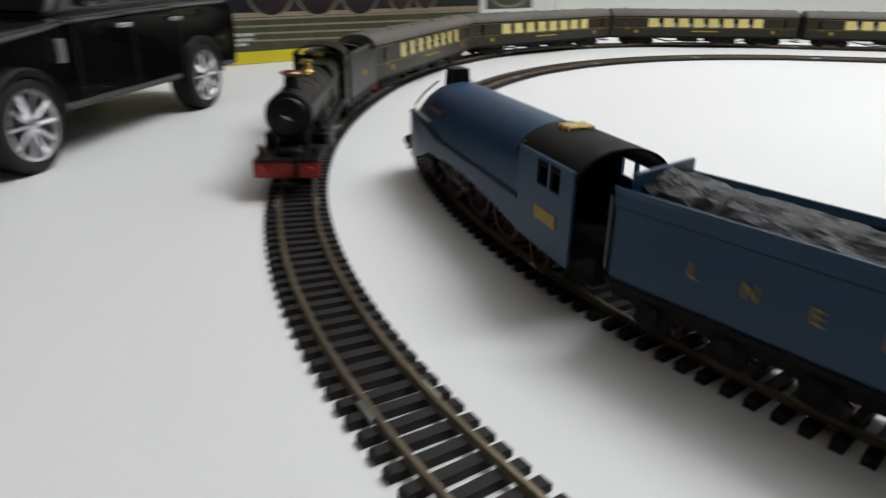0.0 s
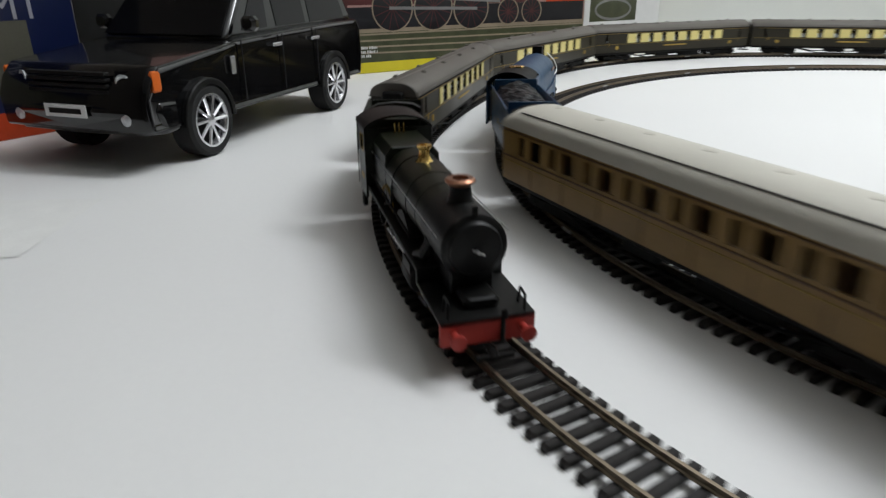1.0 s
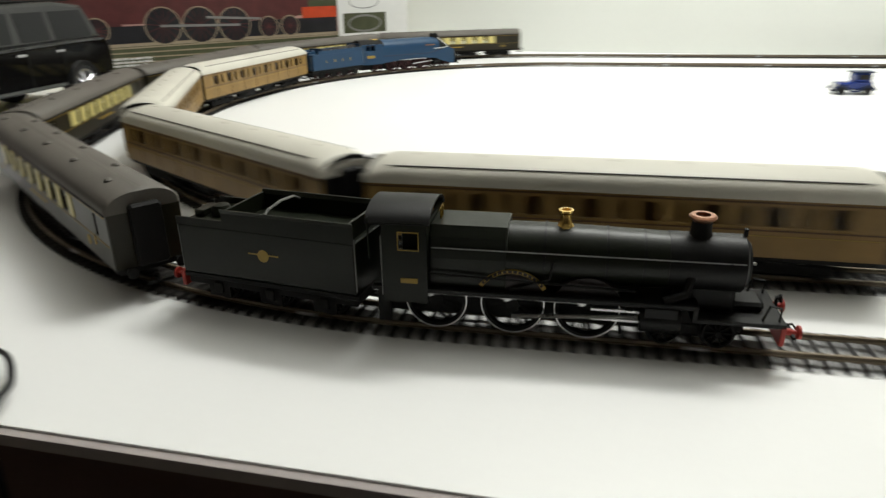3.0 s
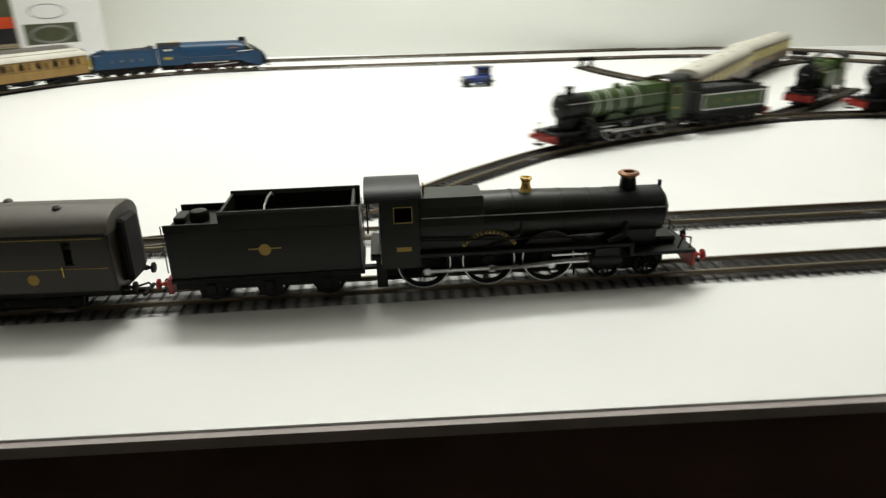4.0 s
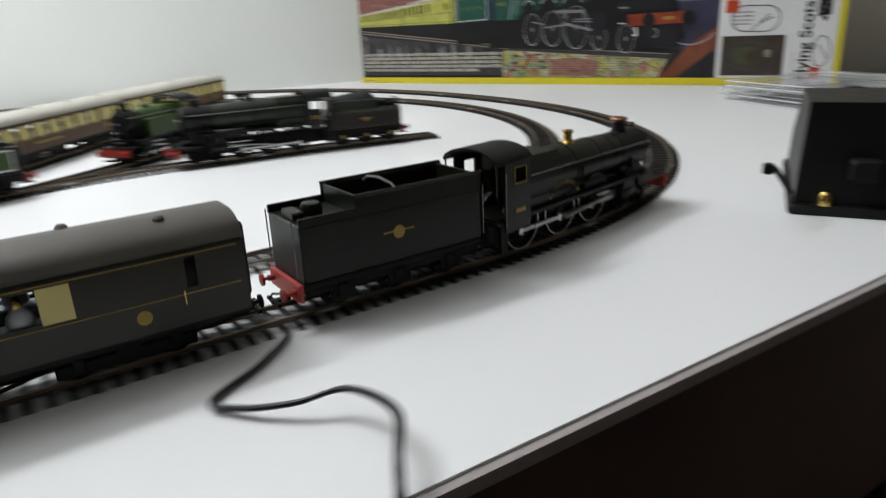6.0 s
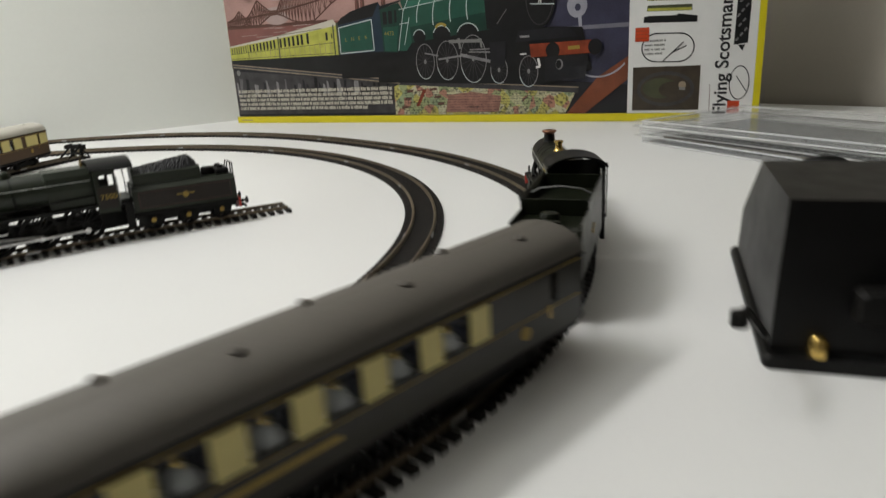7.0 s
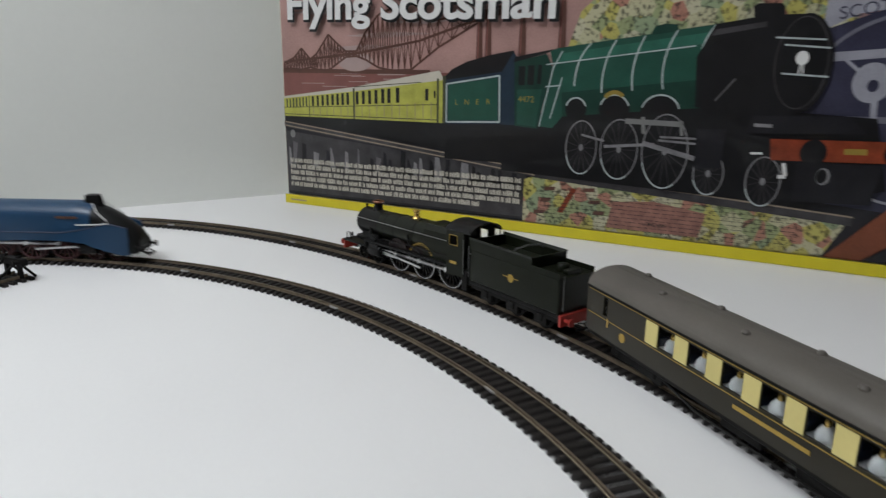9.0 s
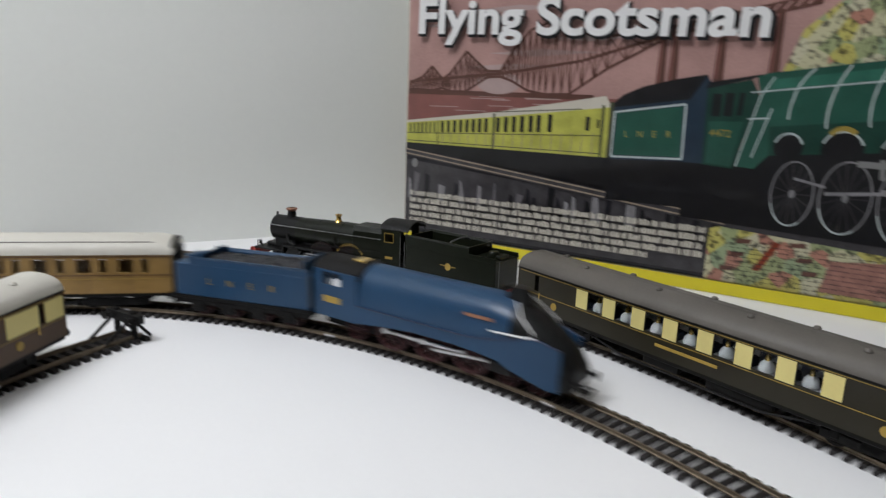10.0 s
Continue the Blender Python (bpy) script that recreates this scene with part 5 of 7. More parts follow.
power_clip(0.189, -0.5599, 2)
power_clip(0.288, -0.4831, 0, False)
tagged(part("track_plate", Shape().box(0.155, 0.182, -0.5599 + 0.015, -0.5599 + 0.027, 0.0022, 0.0036, 0.0003), M["edge"]), "grey plastic plate between the rails", "plate")
cable("feed_cable", "thin black two-core cable hanging over the table edge", [(0.192, -0.5599 - 0.016, 0.004), (0.1895, -0.5994, 0.006), (0.1756, -0.6124, 0.003), (0.1706, -0.6213, 0.002), (0.1813, -0.6392, 0.004), (0.1871, -0.6541, 0.010), (0.1841, -0.6660, 0.012), (0.1771, -0.6779, 0.0), (0.1712, -0.6819, -0.06), (0.1200, -0.6819, -0.10), (0.1003, -0.6839, -0.2), (0.1200, -0.6839, -0.4), (0.1496, -0.6739, -0.745)])
cable("feed_cable", "thin black two-core cable hanging over the table edge", [(0.288, -0.4831 - 0.015, 0.003), (0.3104, -0.5295, 0.0018), (0.3191, -0.5565, 0.0018), (0.3020, -0.5765, 0.0018), (0.2791, -0.5915, 0.0018), (0.2839, -0.6044, 0.003), (0.2977, -0.6174, 0.006), (0.3114, -0.6264, 0.010), (0.3152, -0.6492, 0.012), (0.3051, -0.6671, 0.010), (0.2971, -0.6810, 0.0), (0.2931, -0.6860, -0.06), (0.2673, -0.6939, -0.2), (0.2771, -0.7038, -0.45), (0.2970, -0.6939, -0.745)])
cable("controller_cable", "thin black cable curling over the table from the controller", [(-0.8080, -0.5480, 0.006), (-0.7990, -0.5400, 0.006), (-0.7915, -0.5330, 0.004), (-0.7855, -0.5370, 0.003), (-0.7790, -0.5490, 0.003), (-0.7765, -0.5600, 0.003), (-0.7660, -0.5680, 0.003), (-0.7470, -0.5690, 0.003), (-0.7150, -0.5690, 0.003), (-0.6940, -0.5725, 0.004), (-0.6840, -0.5790, 0.006), (-0.6780, -0.5900, 0.006), (-0.6720, -0.6010, 0.004), (-0.6610, -0.6165, 0.003), (-0.6443, -0.6272, 0.003), (-0.6148, -0.6141, 0.008), (-0.5834, -0.6060, 0.008), (-0.5626, -0.6217, 0.006), (-0.5536, -0.6433, 0.0), (-0.5505, -0.6511, -0.06), (-0.5602, -0.6689, -0.3), (-0.5406, -0.6688, -0.745)])
cable("controller_cable", "black mains cable hanging from the controller", [(0.6477, -0.6418, 0.012), (0.6525, -0.6568, 0.010), (0.6592, -0.6768, 0.004), (0.6650, -0.6888, -0.02), (0.6670, -0.6949, -0.12), (0.6618, -0.7048, -0.3), (0.6568, -0.7048, -0.745)], 0.0022)


def controller(x, y, ang, label):
    """A small speed controller with a sloping front and a rear terminal block."""
    v = thing("train_controller", label, "controller", "train controllers", pose(x, y, 0, 0, 0, ang))
    part("base", Shape().box(-0.07, 0.07, -0.037, 0.037, 0.0, 0.006, 0.0015), M["black"], v)
    part("housing", Shape().loft([[(-0.064, -0.034, 0.006), (0.064, -0.034, 0.006), (0.064, 0.034, 0.006), (-0.064, 0.034, 0.006)], [(-0.062, -0.033, 0.03), (0.062, -0.033, 0.03), (0.062, 0.033, 0.03), (-0.062, 0.033, 0.03)], [(-0.058, -0.031, 0.064), (0.02, -0.031, 0.064), (0.02, 0.031, 0.064), (-0.058, 0.031, 0.064)]]), M["black"], v, "black plastic housing with a sloping front")
    part("knob", Shape().lathe([(0.014, 0.0), (0.0135, 0.009), (0.011, 0.011), (0.0001, 0.011)], (0, 0, 0), "z", 24), M["chassis"], v, at=pose(0.044, 0, 0.0475, 0, 40))
    for s in (-1, 1):
        part("terminal", Shape().lathe([(0.0035, 0), (0.0035, 0.006), (0.002, 0.008), (0.0001, 0.008)], (-0.067, s * 0.018, 0.006), "z", 12), M["brass"], v, "brass terminal screw")
    part("mains_plug", Shape().box(-0.072, -0.062, -0.008, 0.008, 0.02, 0.034, 0.002), M["chassis"], v)
    return v


controller(0.6954, -0.5967, 30, "black train controller standing near the table edge")
lc = controller(-0.8440, -0.5690, 205, "black train controller with brass terminals")
lc.scale = (0.72, 0.72, 0.46)
sw = part("lever", Shape().tube([(-0.066, 0.036, 0.012), (-0.085, 0.046, 0.03), (-0.1, 0.05, 0.034)], 0.0016).lathe([(0.0001, 0.03), (0.003, 0.031), (0.003, 0.036), (0.0001, 0.037)], (-0.102, 0.05, 0), "z", 8), M["chassis"], bpy.data.objects["train_controller"])


# ---- toy cars ----
CAR_SIZE = Matrix.Diagonal((0.87, 0.86, 0.92, 1))


def rounded(ob, width):
    """Rounded edges on a moulded body."""
    b = ob.modifiers.new("round", "BEVEL")
    b.width, b.segments, b.limit_method, b.angle_limit = width, 3, "ANGLE", radians(28)
    return ob


def big_toy_car(at):
    v = thing("toy_car", "black model off-road car with silver alloy wheels", "toy car", at=at)
    # outline of the side: (x, z); stations across give the rounded flanks
    low = [(0.185, 0.030), (0.186, 0.052), (0.180, 0.066), (0.170, 0.076), (0.085, 0.084), (0.072, 0.086), (0.0, 0.088), (-0.1, 0.090), (-0.168, 0.090), (-0.176, 0.080), (-0.178, 0.050), (-0.174, 0.030)]
    rings = []
    for y, k, dz in ((-0.073, 0.955, 0.004), (-0.0755, 0.985, 0.001), (-0.070, 1.0, 0), (0.070, 1.0, 0), (0.0755, 0.985, 0.001), (0.073, 0.955, 0.004)):
        rings.append([(x * k, y, z - (dz if z > 0.06 else -dz)) for x, z in low])
    rounded(part("body", Shape().loft(rings, True), M["gloss"], v, "glossy black body"), 0.0075)
    top = [(0.078, 0.084), (0.028, 0.134), (0.0, 0.140), (-0.09, 0.141), (-0.148, 0.136), (-0.17, 0.088)]
    rings = [[(x, y * (1 - 0.16 * max(0, z - 0.085) / 0.055), z) for x, z in top] for y in (-0.069, 0.069)]
    rounded(part("cabin", Shape().loft(rings, True), M["gloss"], v), 0.006)
    for s in (-1, 1):
        for a, b, c, d in ((0.055, 0.008, 0.016, 0.002), (-0.008, -0.062, -0.008, -0.062), (-0.072, -0.148, -0.072, -0.138)):
            q = [(a if a != 0.055 else 0.048, 0.092), (b, 0.092), (d, 0.128), (c, 0.128)]
            rings = [[(x, s * (0.069 * (1 - 0.16 * (z - 0.085) / 0.055) + e), z) for x, z in q] for e in (-0.001, 0.0006)]
            part("side_window", Shape().loft(rings), M["darkglass"], v)
        for x in (0.115, -0.105):
            w = part("wheel", Shape().lathe([(0.021, -0.011), (0.026, -0.0115), (0.0285, -0.009), (0.0285, 0.009), (0.026, 0.0115), (0.021, 0.011)], axis="y", seg=30, caps=False), M["rubber"], v, "black rubber tyre", at=pose(x, s * 0.0655, 0.0285))
            rim = Shape().lathe([(0.0185, s * 0.004), (0.0212, s * 0.010), (0.0212, s * 0.0112), (0.0195, s * 0.0112), (0.0185, s * 0.009)], axis="y", seg=30, caps=False)
            rim.lathe([(0.0001, s * 0.0085), (0.005, s * 0.0085), (0.005, s * 0.0105), (0.0001, s * 0.011)], axis="y", seg=14)
            for k in range(10):
                a = 2 * math.pi * k / 10
                rim.tube([(0.004 * math.cos(a), s * 0.0095, 0.004 * math.sin(a)), (0.0196 * math.cos(a), s * 0.0102, 0.0196 * math.sin(a))], 0.0014, 5)
            part("rim", rim, M["alloy"], w, "silver ten-spoke rim")
            part("brake_disc", Shape().lathe([(0.0001, s * 0.002), (0.017, s * 0.002), (0.017, s * 0.003), (0.0001, s * 0.003)], axis="y", seg=20), M["chassis"], w)
            part("wheel_arch", Shape().loft([[(x + (0.033 - e) * math.cos(math.pi * i / 14), s * yy, 0.0285 + (0.033 - e) * math.sin(math.pi * i / 14)) for i in range(15)] + [(x + (0.029 - e) * math.cos(math.pi * i / 14), s * yy, 0.0285 + (0.029 - e) * math.sin(math.pi * i / 14)) for i in range(14, -1, -1)] for yy, e in ((0.068, 0), (0.0768, 0.0), (0.0775, 0.001))]), M["black"], v)
        lamp_ = part("headlight", Shape().loft([[(0.1805, s * 0.0435, 0.0580), (0.1720, s * 0.0690, 0.0585), (0.1680, s * 0.0690, 0.0720), (0.1775, s * 0.0435, 0.0725)], [(0.1700, s * 0.0435, 0.0580), (0.1640, s * 0.0690, 0.0585), (0.1640, s * 0.0690, 0.0720), (0.1700, s * 0.0435, 0.0725)]]), M["darkglass"], v, "dark clear headlight")
        for dy, dx in ((0.0500, 0.1772), (0.0615, 0.1728)):
            part("reflector", Shape().lathe([(0.0055, 0.0), (0.0058, 0.0018), (0.0046, 0.0022), (0.0030, 0.0008), (0.0001, 0.0004)], (0, 0, 0), "x", 18), M["lampglass"], lamp_, "round silver reflector", at=pose(dx, s * dy, 0.0650, 0, 0, s * 18))
        part("indicator", Shape().box(0.166, 0.1745, s * 0.0735 - 0.002, s * 0.0735 + 0.002, 0.058, 0.073, 0.0012), M["amber"], v, "amber indicator")
        part("fog_light", Shape().lathe([(0.005, 0.182), (0.005, 0.1855), (0.0001, 0.186)], (0, s * 0.054, 0.04), "x", 14), M["lampglass"], v)
        part("mirror", Shape().box(0.05, 0.06, s * 0.082 - 0.008, s * 0.082 + 0.008, 0.092, 0.104, 0.003), M["gloss"], v)
        part("side_vent", Shape().box(0.074, 0.08, s * 0.0757 - 0.0006, s * 0.0757 + 0.0006, 0.060, 0.074, 0.0004), M["alloy"], v)
        for x in (0.006, -0.066):
            part("door_handle", Shape().box(x - 0.008, x + 0.008, s * 0.0762 - 0.001, s * 0.0762 + 0.001, 0.076, 0.079, 0.0008), M["alloy"], v)
        for x in (0.062, -0.004, -0.07):
            part("door_gap", Shape().box(x - 0.0004, x + 0.0004, s * 0.0755 - 0.0004, s * 0.0755 + 0.0004, 0.036, 0.086), M["rubber"], v)
    part("windscreen", Shape().loft([[(0.0745 + e, y * 0.93, 0.0895), (0.0335 + e, y * 0.80, 0.1305)] for y, e in ((-0.069, 0.0005), (0.069, 0.0005))] + [[(0.0740, 0.069 * 0.93, 0.0885), (0.0330, 0.069 * 0.80, 0.1295)]], caps=False), M["darkglass"], v)
    for k in range(4):
        part("grille_bar", Shape().box(0.179, 0.1845, -0.04, 0.04, 0.057 + k * 0.0042, 0.0594 + k * 0.0042, 0.0006), M["chassis"], v)
    rounded(part("bumper", Shape().loft([[(0.150, y, 0.027), (0.150, y, 0.050), (x_ - 0.003, y, 0.051), (x_, y, 0.044), (x_ - 0.006, y, 0.027)] for y, x_ in ((-0.0745, 0.172), (-0.060, 0.186), (0.0, 0.1892), (0.060, 0.186), (0.0745, 0.172))], True), M["gloss"], v), 0.003)
    pl = part("number_plate", Shape().box(0.189, 0.1902, -0.021, 0.021, 0.040, 0.0495, 0.0004), M["plate"], v, "white number plate")
    part("plate_bar", Shape().box(0.1902, 0.1905, -0.016, 0.016, 0.0428, 0.0465), M["chassis"], pl)
    part("roof_rail", Shape().tube([(0.0, 0.05, 0.1415), (-0.13, 0.05, 0.1415)], 0.0018).tube([(0.0, -0.05, 0.1415), (-0.13, -0.05, 0.1415)], 0.0018), M["chassis"], v)


big_toy_car(pose(-1.0600, -0.0967, 0, 0, 0, -91) @ CAR_SIZE)


def small_toy_car(at):
    v = thing("toy_vintage_car", "small dark blue vintage toy car", "toy car", at=at)
    part("body", Shape().box(-0.022, 0.004, -0.009, 0.009, 0.006, 0.017, 0.002).box(0.002, 0.024, -0.0075, 0.0075, 0.006, 0.0155, 0.0022), M["toyblue"], v)
    part("cab", Shape().box(-0.02, 0.002, -0.0085, 0.0085, 0.016, 0.0275, 0.002), M["toyblue"], v)
    part("roof", Shape().box(-0.022, 0.005, -0.009, 0.009, 0.0272, 0.029, 0.0008), M["navy"], v)
    part("radiator", Shape().box(0.0238, 0.0252, -0.0055, 0.0055, 0.006, 0.0155, 0.0005), M["steel"], v)
    for s in (-1, 1):
        part("window", Shape().box(-0.017, -0.002, s * 0.0086 - 0.0003, s * 0.0086 + 0.0003, 0.019, 0.0252), M["darkglass"], v)
        part("mudguard", Shape().tube([(0.026, s * 0.0105, 0.006), (0.02, s * 0.0105, 0.0118), (0.012, s * 0.0105, 0.0095), (0.005, s * 0.0105, 0.0045), (-0.005, s * 0.0105, 0.0045), (-0.012, s * 0.0105, 0.0105), (-0.02, s * 0.0105, 0.0105), (-0.025, s * 0.0105, 0.006)], 0.0016), M["navy"], v)
        for x in (0.017, -0.016):
            part("wheel", Shape().lathe([(0.0001, -0.001), (0.005, -0.0012), (0.0055, 0), (0.005, 0.0012), (0.0001, 0.001)], (x, s * 0.0102, 0.0056), "y", 16), M["rubber"], v)
        part("headlamp", Shape().lathe([(0.002, 0), (0.0022, 0.002), (0.0001, 0.0024)], (0.022, s * 0.008, 0.0125), "x", 10), M["steel"], v)


small_toy_car(pose(0.0006, 0.1680, 0, 0, 0, 186))


# ---- boxes with printed faces ----
def ink(name, colour, vary=0.12, scale=80, rough=0.35):
    return mat(name, colour, rough, vary=vary, scale=scale, coat=0.2)


def map_ink():
    """A printed map: patches of yellow, red, green and pale paper with dark lines."""
    m = bpy.data.materials.new("printed_map")
    m.use_nodes = True
    t = m.node_tree
    b = t.nodes["Principled BSDF"]
    b.inputs["Roughness"].default_value = 0.35
    co = t.nodes.new("ShaderNodeTexCoord")
    vo, no = t.nodes.new("ShaderNodeTexVoronoi"), t.nodes.new("ShaderNodeTexNoise")
    vo.inputs["Scale"].default_value, no.inputs["Scale"].default_value = 75, 260
    no.inputs["Detail"].default_value = 5
    r1, r2 = t.nodes.new("ShaderNodeValToRGB"), t.nodes.new("ShaderNodeValToRGB")
    r1.color_ramp.interpolation = "CONSTANT"
    cols = [(0, (0.42, 0.38, 0.10)), (0.22, (0.27, 0.31, 0.15)), (0.42, (0.46, 0.44, 0.30)), (0.6, (0.36, 0.17, 0.12)), (0.72, (0.44, 0.42, 0.26)), (0.9, (0.25, 0.31, 0.18))]
    while len(r1.color_ramp.elements) < len(cols):
        r1.color_ramp.elements.new(0.5)
    for e, (p, c) in zip(r1.color_ramp.elements, cols):
        e.position, e.color = p, (*c, 1)
    r2.color_ramp.elements[0].position, r2.color_ramp.elements[0].color = 0.36, (0.08, 0.08, 0.08, 1)
    r2.color_ramp.elements[1].position = 0.5
    sep = t.nodes.new("ShaderNodeSeparateColor")
    mul = t.nodes.new("ShaderNodeMixRGB")
    mul.blend_type, mul.inputs[0].default_value = "MULTIPLY", 0.85
    t.links.new(co.outputs["Object"], vo.inputs["Vector"])
    t.links.new(co.outputs["Object"], no.inputs["Vector"])
    t.links.new(vo.outputs["Color"], sep.inputs[0])
    t.links.new(sep.outputs[0], r1.inputs[0])
    t.links.new(no.outputs["Fac"], r2.inputs[0])
    t.links.new(r1.outputs[0], mul.inputs[1])
    t.links.new(r2.outputs[0], mul.inputs[2])
    t.links.new(mul.outputs[0], b.inputs["Base Color"])
    return m


INK = dict(
    pink=ink("ink_pink_sky", (0.36, 0.215, 0.19), 0.4, 14), water=ink("ink_red_water", (0.205, 0.081, 0.068), 0.2, 40), rust=ink("ink_bridge", (0.099, 0.043, 0.031), 0.2), pale=ink("ink_pale", (0.372, 0.279, 0.260), 0.1),
    dark=ink("ink_dark", (0.011, 0.011, 0.014), 0.5, 40), stone=ink("ink_stone", (0.043, 0.040, 0.043), 0.6, 60), night=ink("ink_night_blue", (0.034, 0.034, 0.062), 0.5, 20), green=ink("ink_green", (0.014, 0.070, 0.047), 0.3, 40), dgreen=ink("ink_dark_green", (0.007, 0.037, 0.025), 0.3),
    cream=ink("ink_cream", (0.40, 0.40, 0.07), 0.35, 70), roof=ink("ink_roof", (0.508, 0.476, 0.394), 0.1), white=ink("ink_white", (0.672, 0.672, 0.656), 0.04), yellow=ink("ink_yellow", (0.590, 0.508, 0.012), 0.05), red=ink("ink_red", (0.451, 0.049, 0.012), 0.2), black=ink("ink_black", (0.006, 0.006, 0.007), 0.3),
    grey=ink("ink_grey", (0.186, 0.186, 0.180), 0.15), tan=ink("ink_tan", (0.260, 0.211, 0.149), 0.2), olive=ink("ink_olive", (0.056, 0.062, 0.031), 0.4, 50), maroon=ink("ink_maroon", (0.074, 0.019, 0.019), 0.4, 40), blue=ink("ink_blue", (0.0045, 0.010, 0.050), 0.12), gold=ink("ink_gold", (0.279, 0.205, 0.037), 0.1),
    line=ink("ink_pale_line", (0.22, 0.24, 0.22), 0.3, 90), stone2=ink("ink_pale_stone", (0.11, 0.105, 0.11), 0.5, 90), glow=ink("ink_orange_glow", (0.16, 0.045, 0.018), 0.5, 30), rail_red=ink("ink_buffer_red", (0.2, 0.035, 0.012), 0.5, 60),
    stone3=ink("ink_light_stone", (0.19, 0.185, 0.19), 0.5, 90), lining=ink("ink_lining", (0.42, 0.47, 0.46), 0.25, 120), lgreen=ink("ink_light_green", (0.024, 0.115, 0.078), 0.3, 60), navy=ink("ink_navy", (0.012, 0.026, 0.045), 0.3, 60),
    dialpale=ink("ink_dial_pale", (0.30, 0.30, 0.34), 0.3, 30), dialgrey=ink("ink_dial_grey", (0.15, 0.15, 0.18), 0.3, 30), photobrown=ink("ink_photo_brown", (0.045, 0.034, 0.022), 0.5, 60), mappink=ink("ink_map_pink", (0.27, 0.13, 0.10), 0.5, 130),
    beige=ink("ink_beige", (0.095, 0.092, 0.07), 0.25, 20), map=map_ink())
CARD = mat("plain_card", (0.55, 0.5, 0.42), 0.7, vary=0.08)


class Print:
    """Flat printed shapes on the front of a box; x along it, z up, later shapes lie over earlier ones."""

    def __init__(self, box):
        self.box, self.n = box, 0

    def poly(self, name, ink_, *pts):
        self.n += 1
        y = -0.0003 - 0.00003 * self.n
        return part(name, Shape().add([(x, y, z) for x, z in pts], [tuple(range(len(pts)))]), INK[ink_], self.box)

    def rect(self, name, ink_, x0, x1, z0, z1):
        return self.poly(name, ink_, (x0, z0), (x1, z0), (x1, z1), (x0, z1))

    def ring(self, name, ink_, x, z, rx, rz, w, a0=0, a1=360, n=28):
        self.n += 1
        y = -0.0003 - 0.00003 * self.n
        vs, fs = [], []
        for i in range(n + 1):
            a = radians(a0 + (a1 - a0) * i / n)
            vs += [(x + rx * math.cos(a), y, z + rz * math.sin(a)), (x + (rx - w) * math.cos(a), y, z + (rz - w) * math.sin(a))]
        fs = [(2 * i, 2 * i + 2, 2 * i + 3, 2 * i + 1) for i in range(n)]
        return part(name, Shape().add(vs, fs), INK[ink_], self.box)

    def disc(self, name, ink_, x, z, rx, rz=None, n=24):
        rz = rz or rx
        return self.poly(name, ink_, *[(x + rx * math.cos(2 * math.pi * i / n), z + rz * math.sin(2 * math.pi * i / n)) for i in range(n)])

    def strokes(self, name, ink_, lines, w):
        """Thin straight strokes in one printed layer."""
        self.n += 1
        y = -0.0003 - 0.00003 * self.n
        sh = Shape()
        for k, (x0, z0, x1, z1) in enumerate(lines):
            wide = w[k] if isinstance(w, list) else w
            d = math.hypot(x1 - x0, z1 - z0) or 1
            ax, az = -(z1 - z0) / d * wide / 2, (x1 - x0) / d * wide / 2
            sh.add([(x0 + ax, y, z0 + az), (x1 + ax, y, z1 + az), (x1 - ax, y, z1 - az), (x0 - ax, y, z0 - az)], [(0, 1, 2, 3)])
        return part(name, sh, INK[ink_], self.box)

    def ribbon(self, name, ink_, pts, w):
        """One thin line through a few points."""
        self.n += 1
        y = -0.0003 - 0.00003 * self.n
        q = np.array(pts, float)
        d = np.gradient(q, axis=0)
        d /= np.linalg.norm(d, axis=1)[:, None]
        vs = []
        for (x, z), (dx, dz) in zip(q, d):
            vs += [(x - dz * w / 2, y, z + dx * w / 2), (x + dz * w / 2, y, z - dx * w / 2)]
        return part(name, Shape().add(vs, [(2 * i, 2 * i + 2, 2 * i + 3, 2 * i + 1) for i in range(len(pts) - 1)]), INK[ink_], self.box)

    def text(self, body, ink_, x, z, size, turn=0, length=None, bold=0.0):
        self.n += 1
        return letter(body, size, INK[ink_], self.box, pose(x, -0.0004 - 0.00003 * self.n, z, 90, turn, 0), "lettering", 0.00002, length, bold)


def big_box(name, label, at, length, height, depth):
    b = thing(name, label, "train set box", "train set boxes", at)
    part("carton", Shape().box(0, length, 0, depth, 0, height, 0.0012), CARD, b)
    return b, Print(b)


def bar_text(p, x0, x1, z0, z1, rows, ink_="white", slope=0.0, seed=1, fill=0.62):
    """Small print as bars of its size."""
    rng = random.Random(seed)
    lines, widths = [], []
    h = (z1 - z0) / rows
    for k in range(rows):
        x = x0
        end = x1 if k < rows - 1 else x0 + (x1 - x0) * 0.85
        while x < end:
            z = z1 - (k + 0.5) * h + slope * (x - x0)
            for _ in range(rng.randint(2, 8)):
                w = rng.uniform(0.0008, 0.0022)
                tall = rng.choice((0.28, 0.28, 0.36, 0.42)) * h * fill / 0.42
                if x + w < end:
                    lines.append((x + w / 2, z - 0.28 * h * fill / 0.42, x + w / 2, z + tall))
                    widths.append(w)
                x += w + 0.0006
            x += 0.0016
    p.strokes("small_print", ink_, lines, widths)


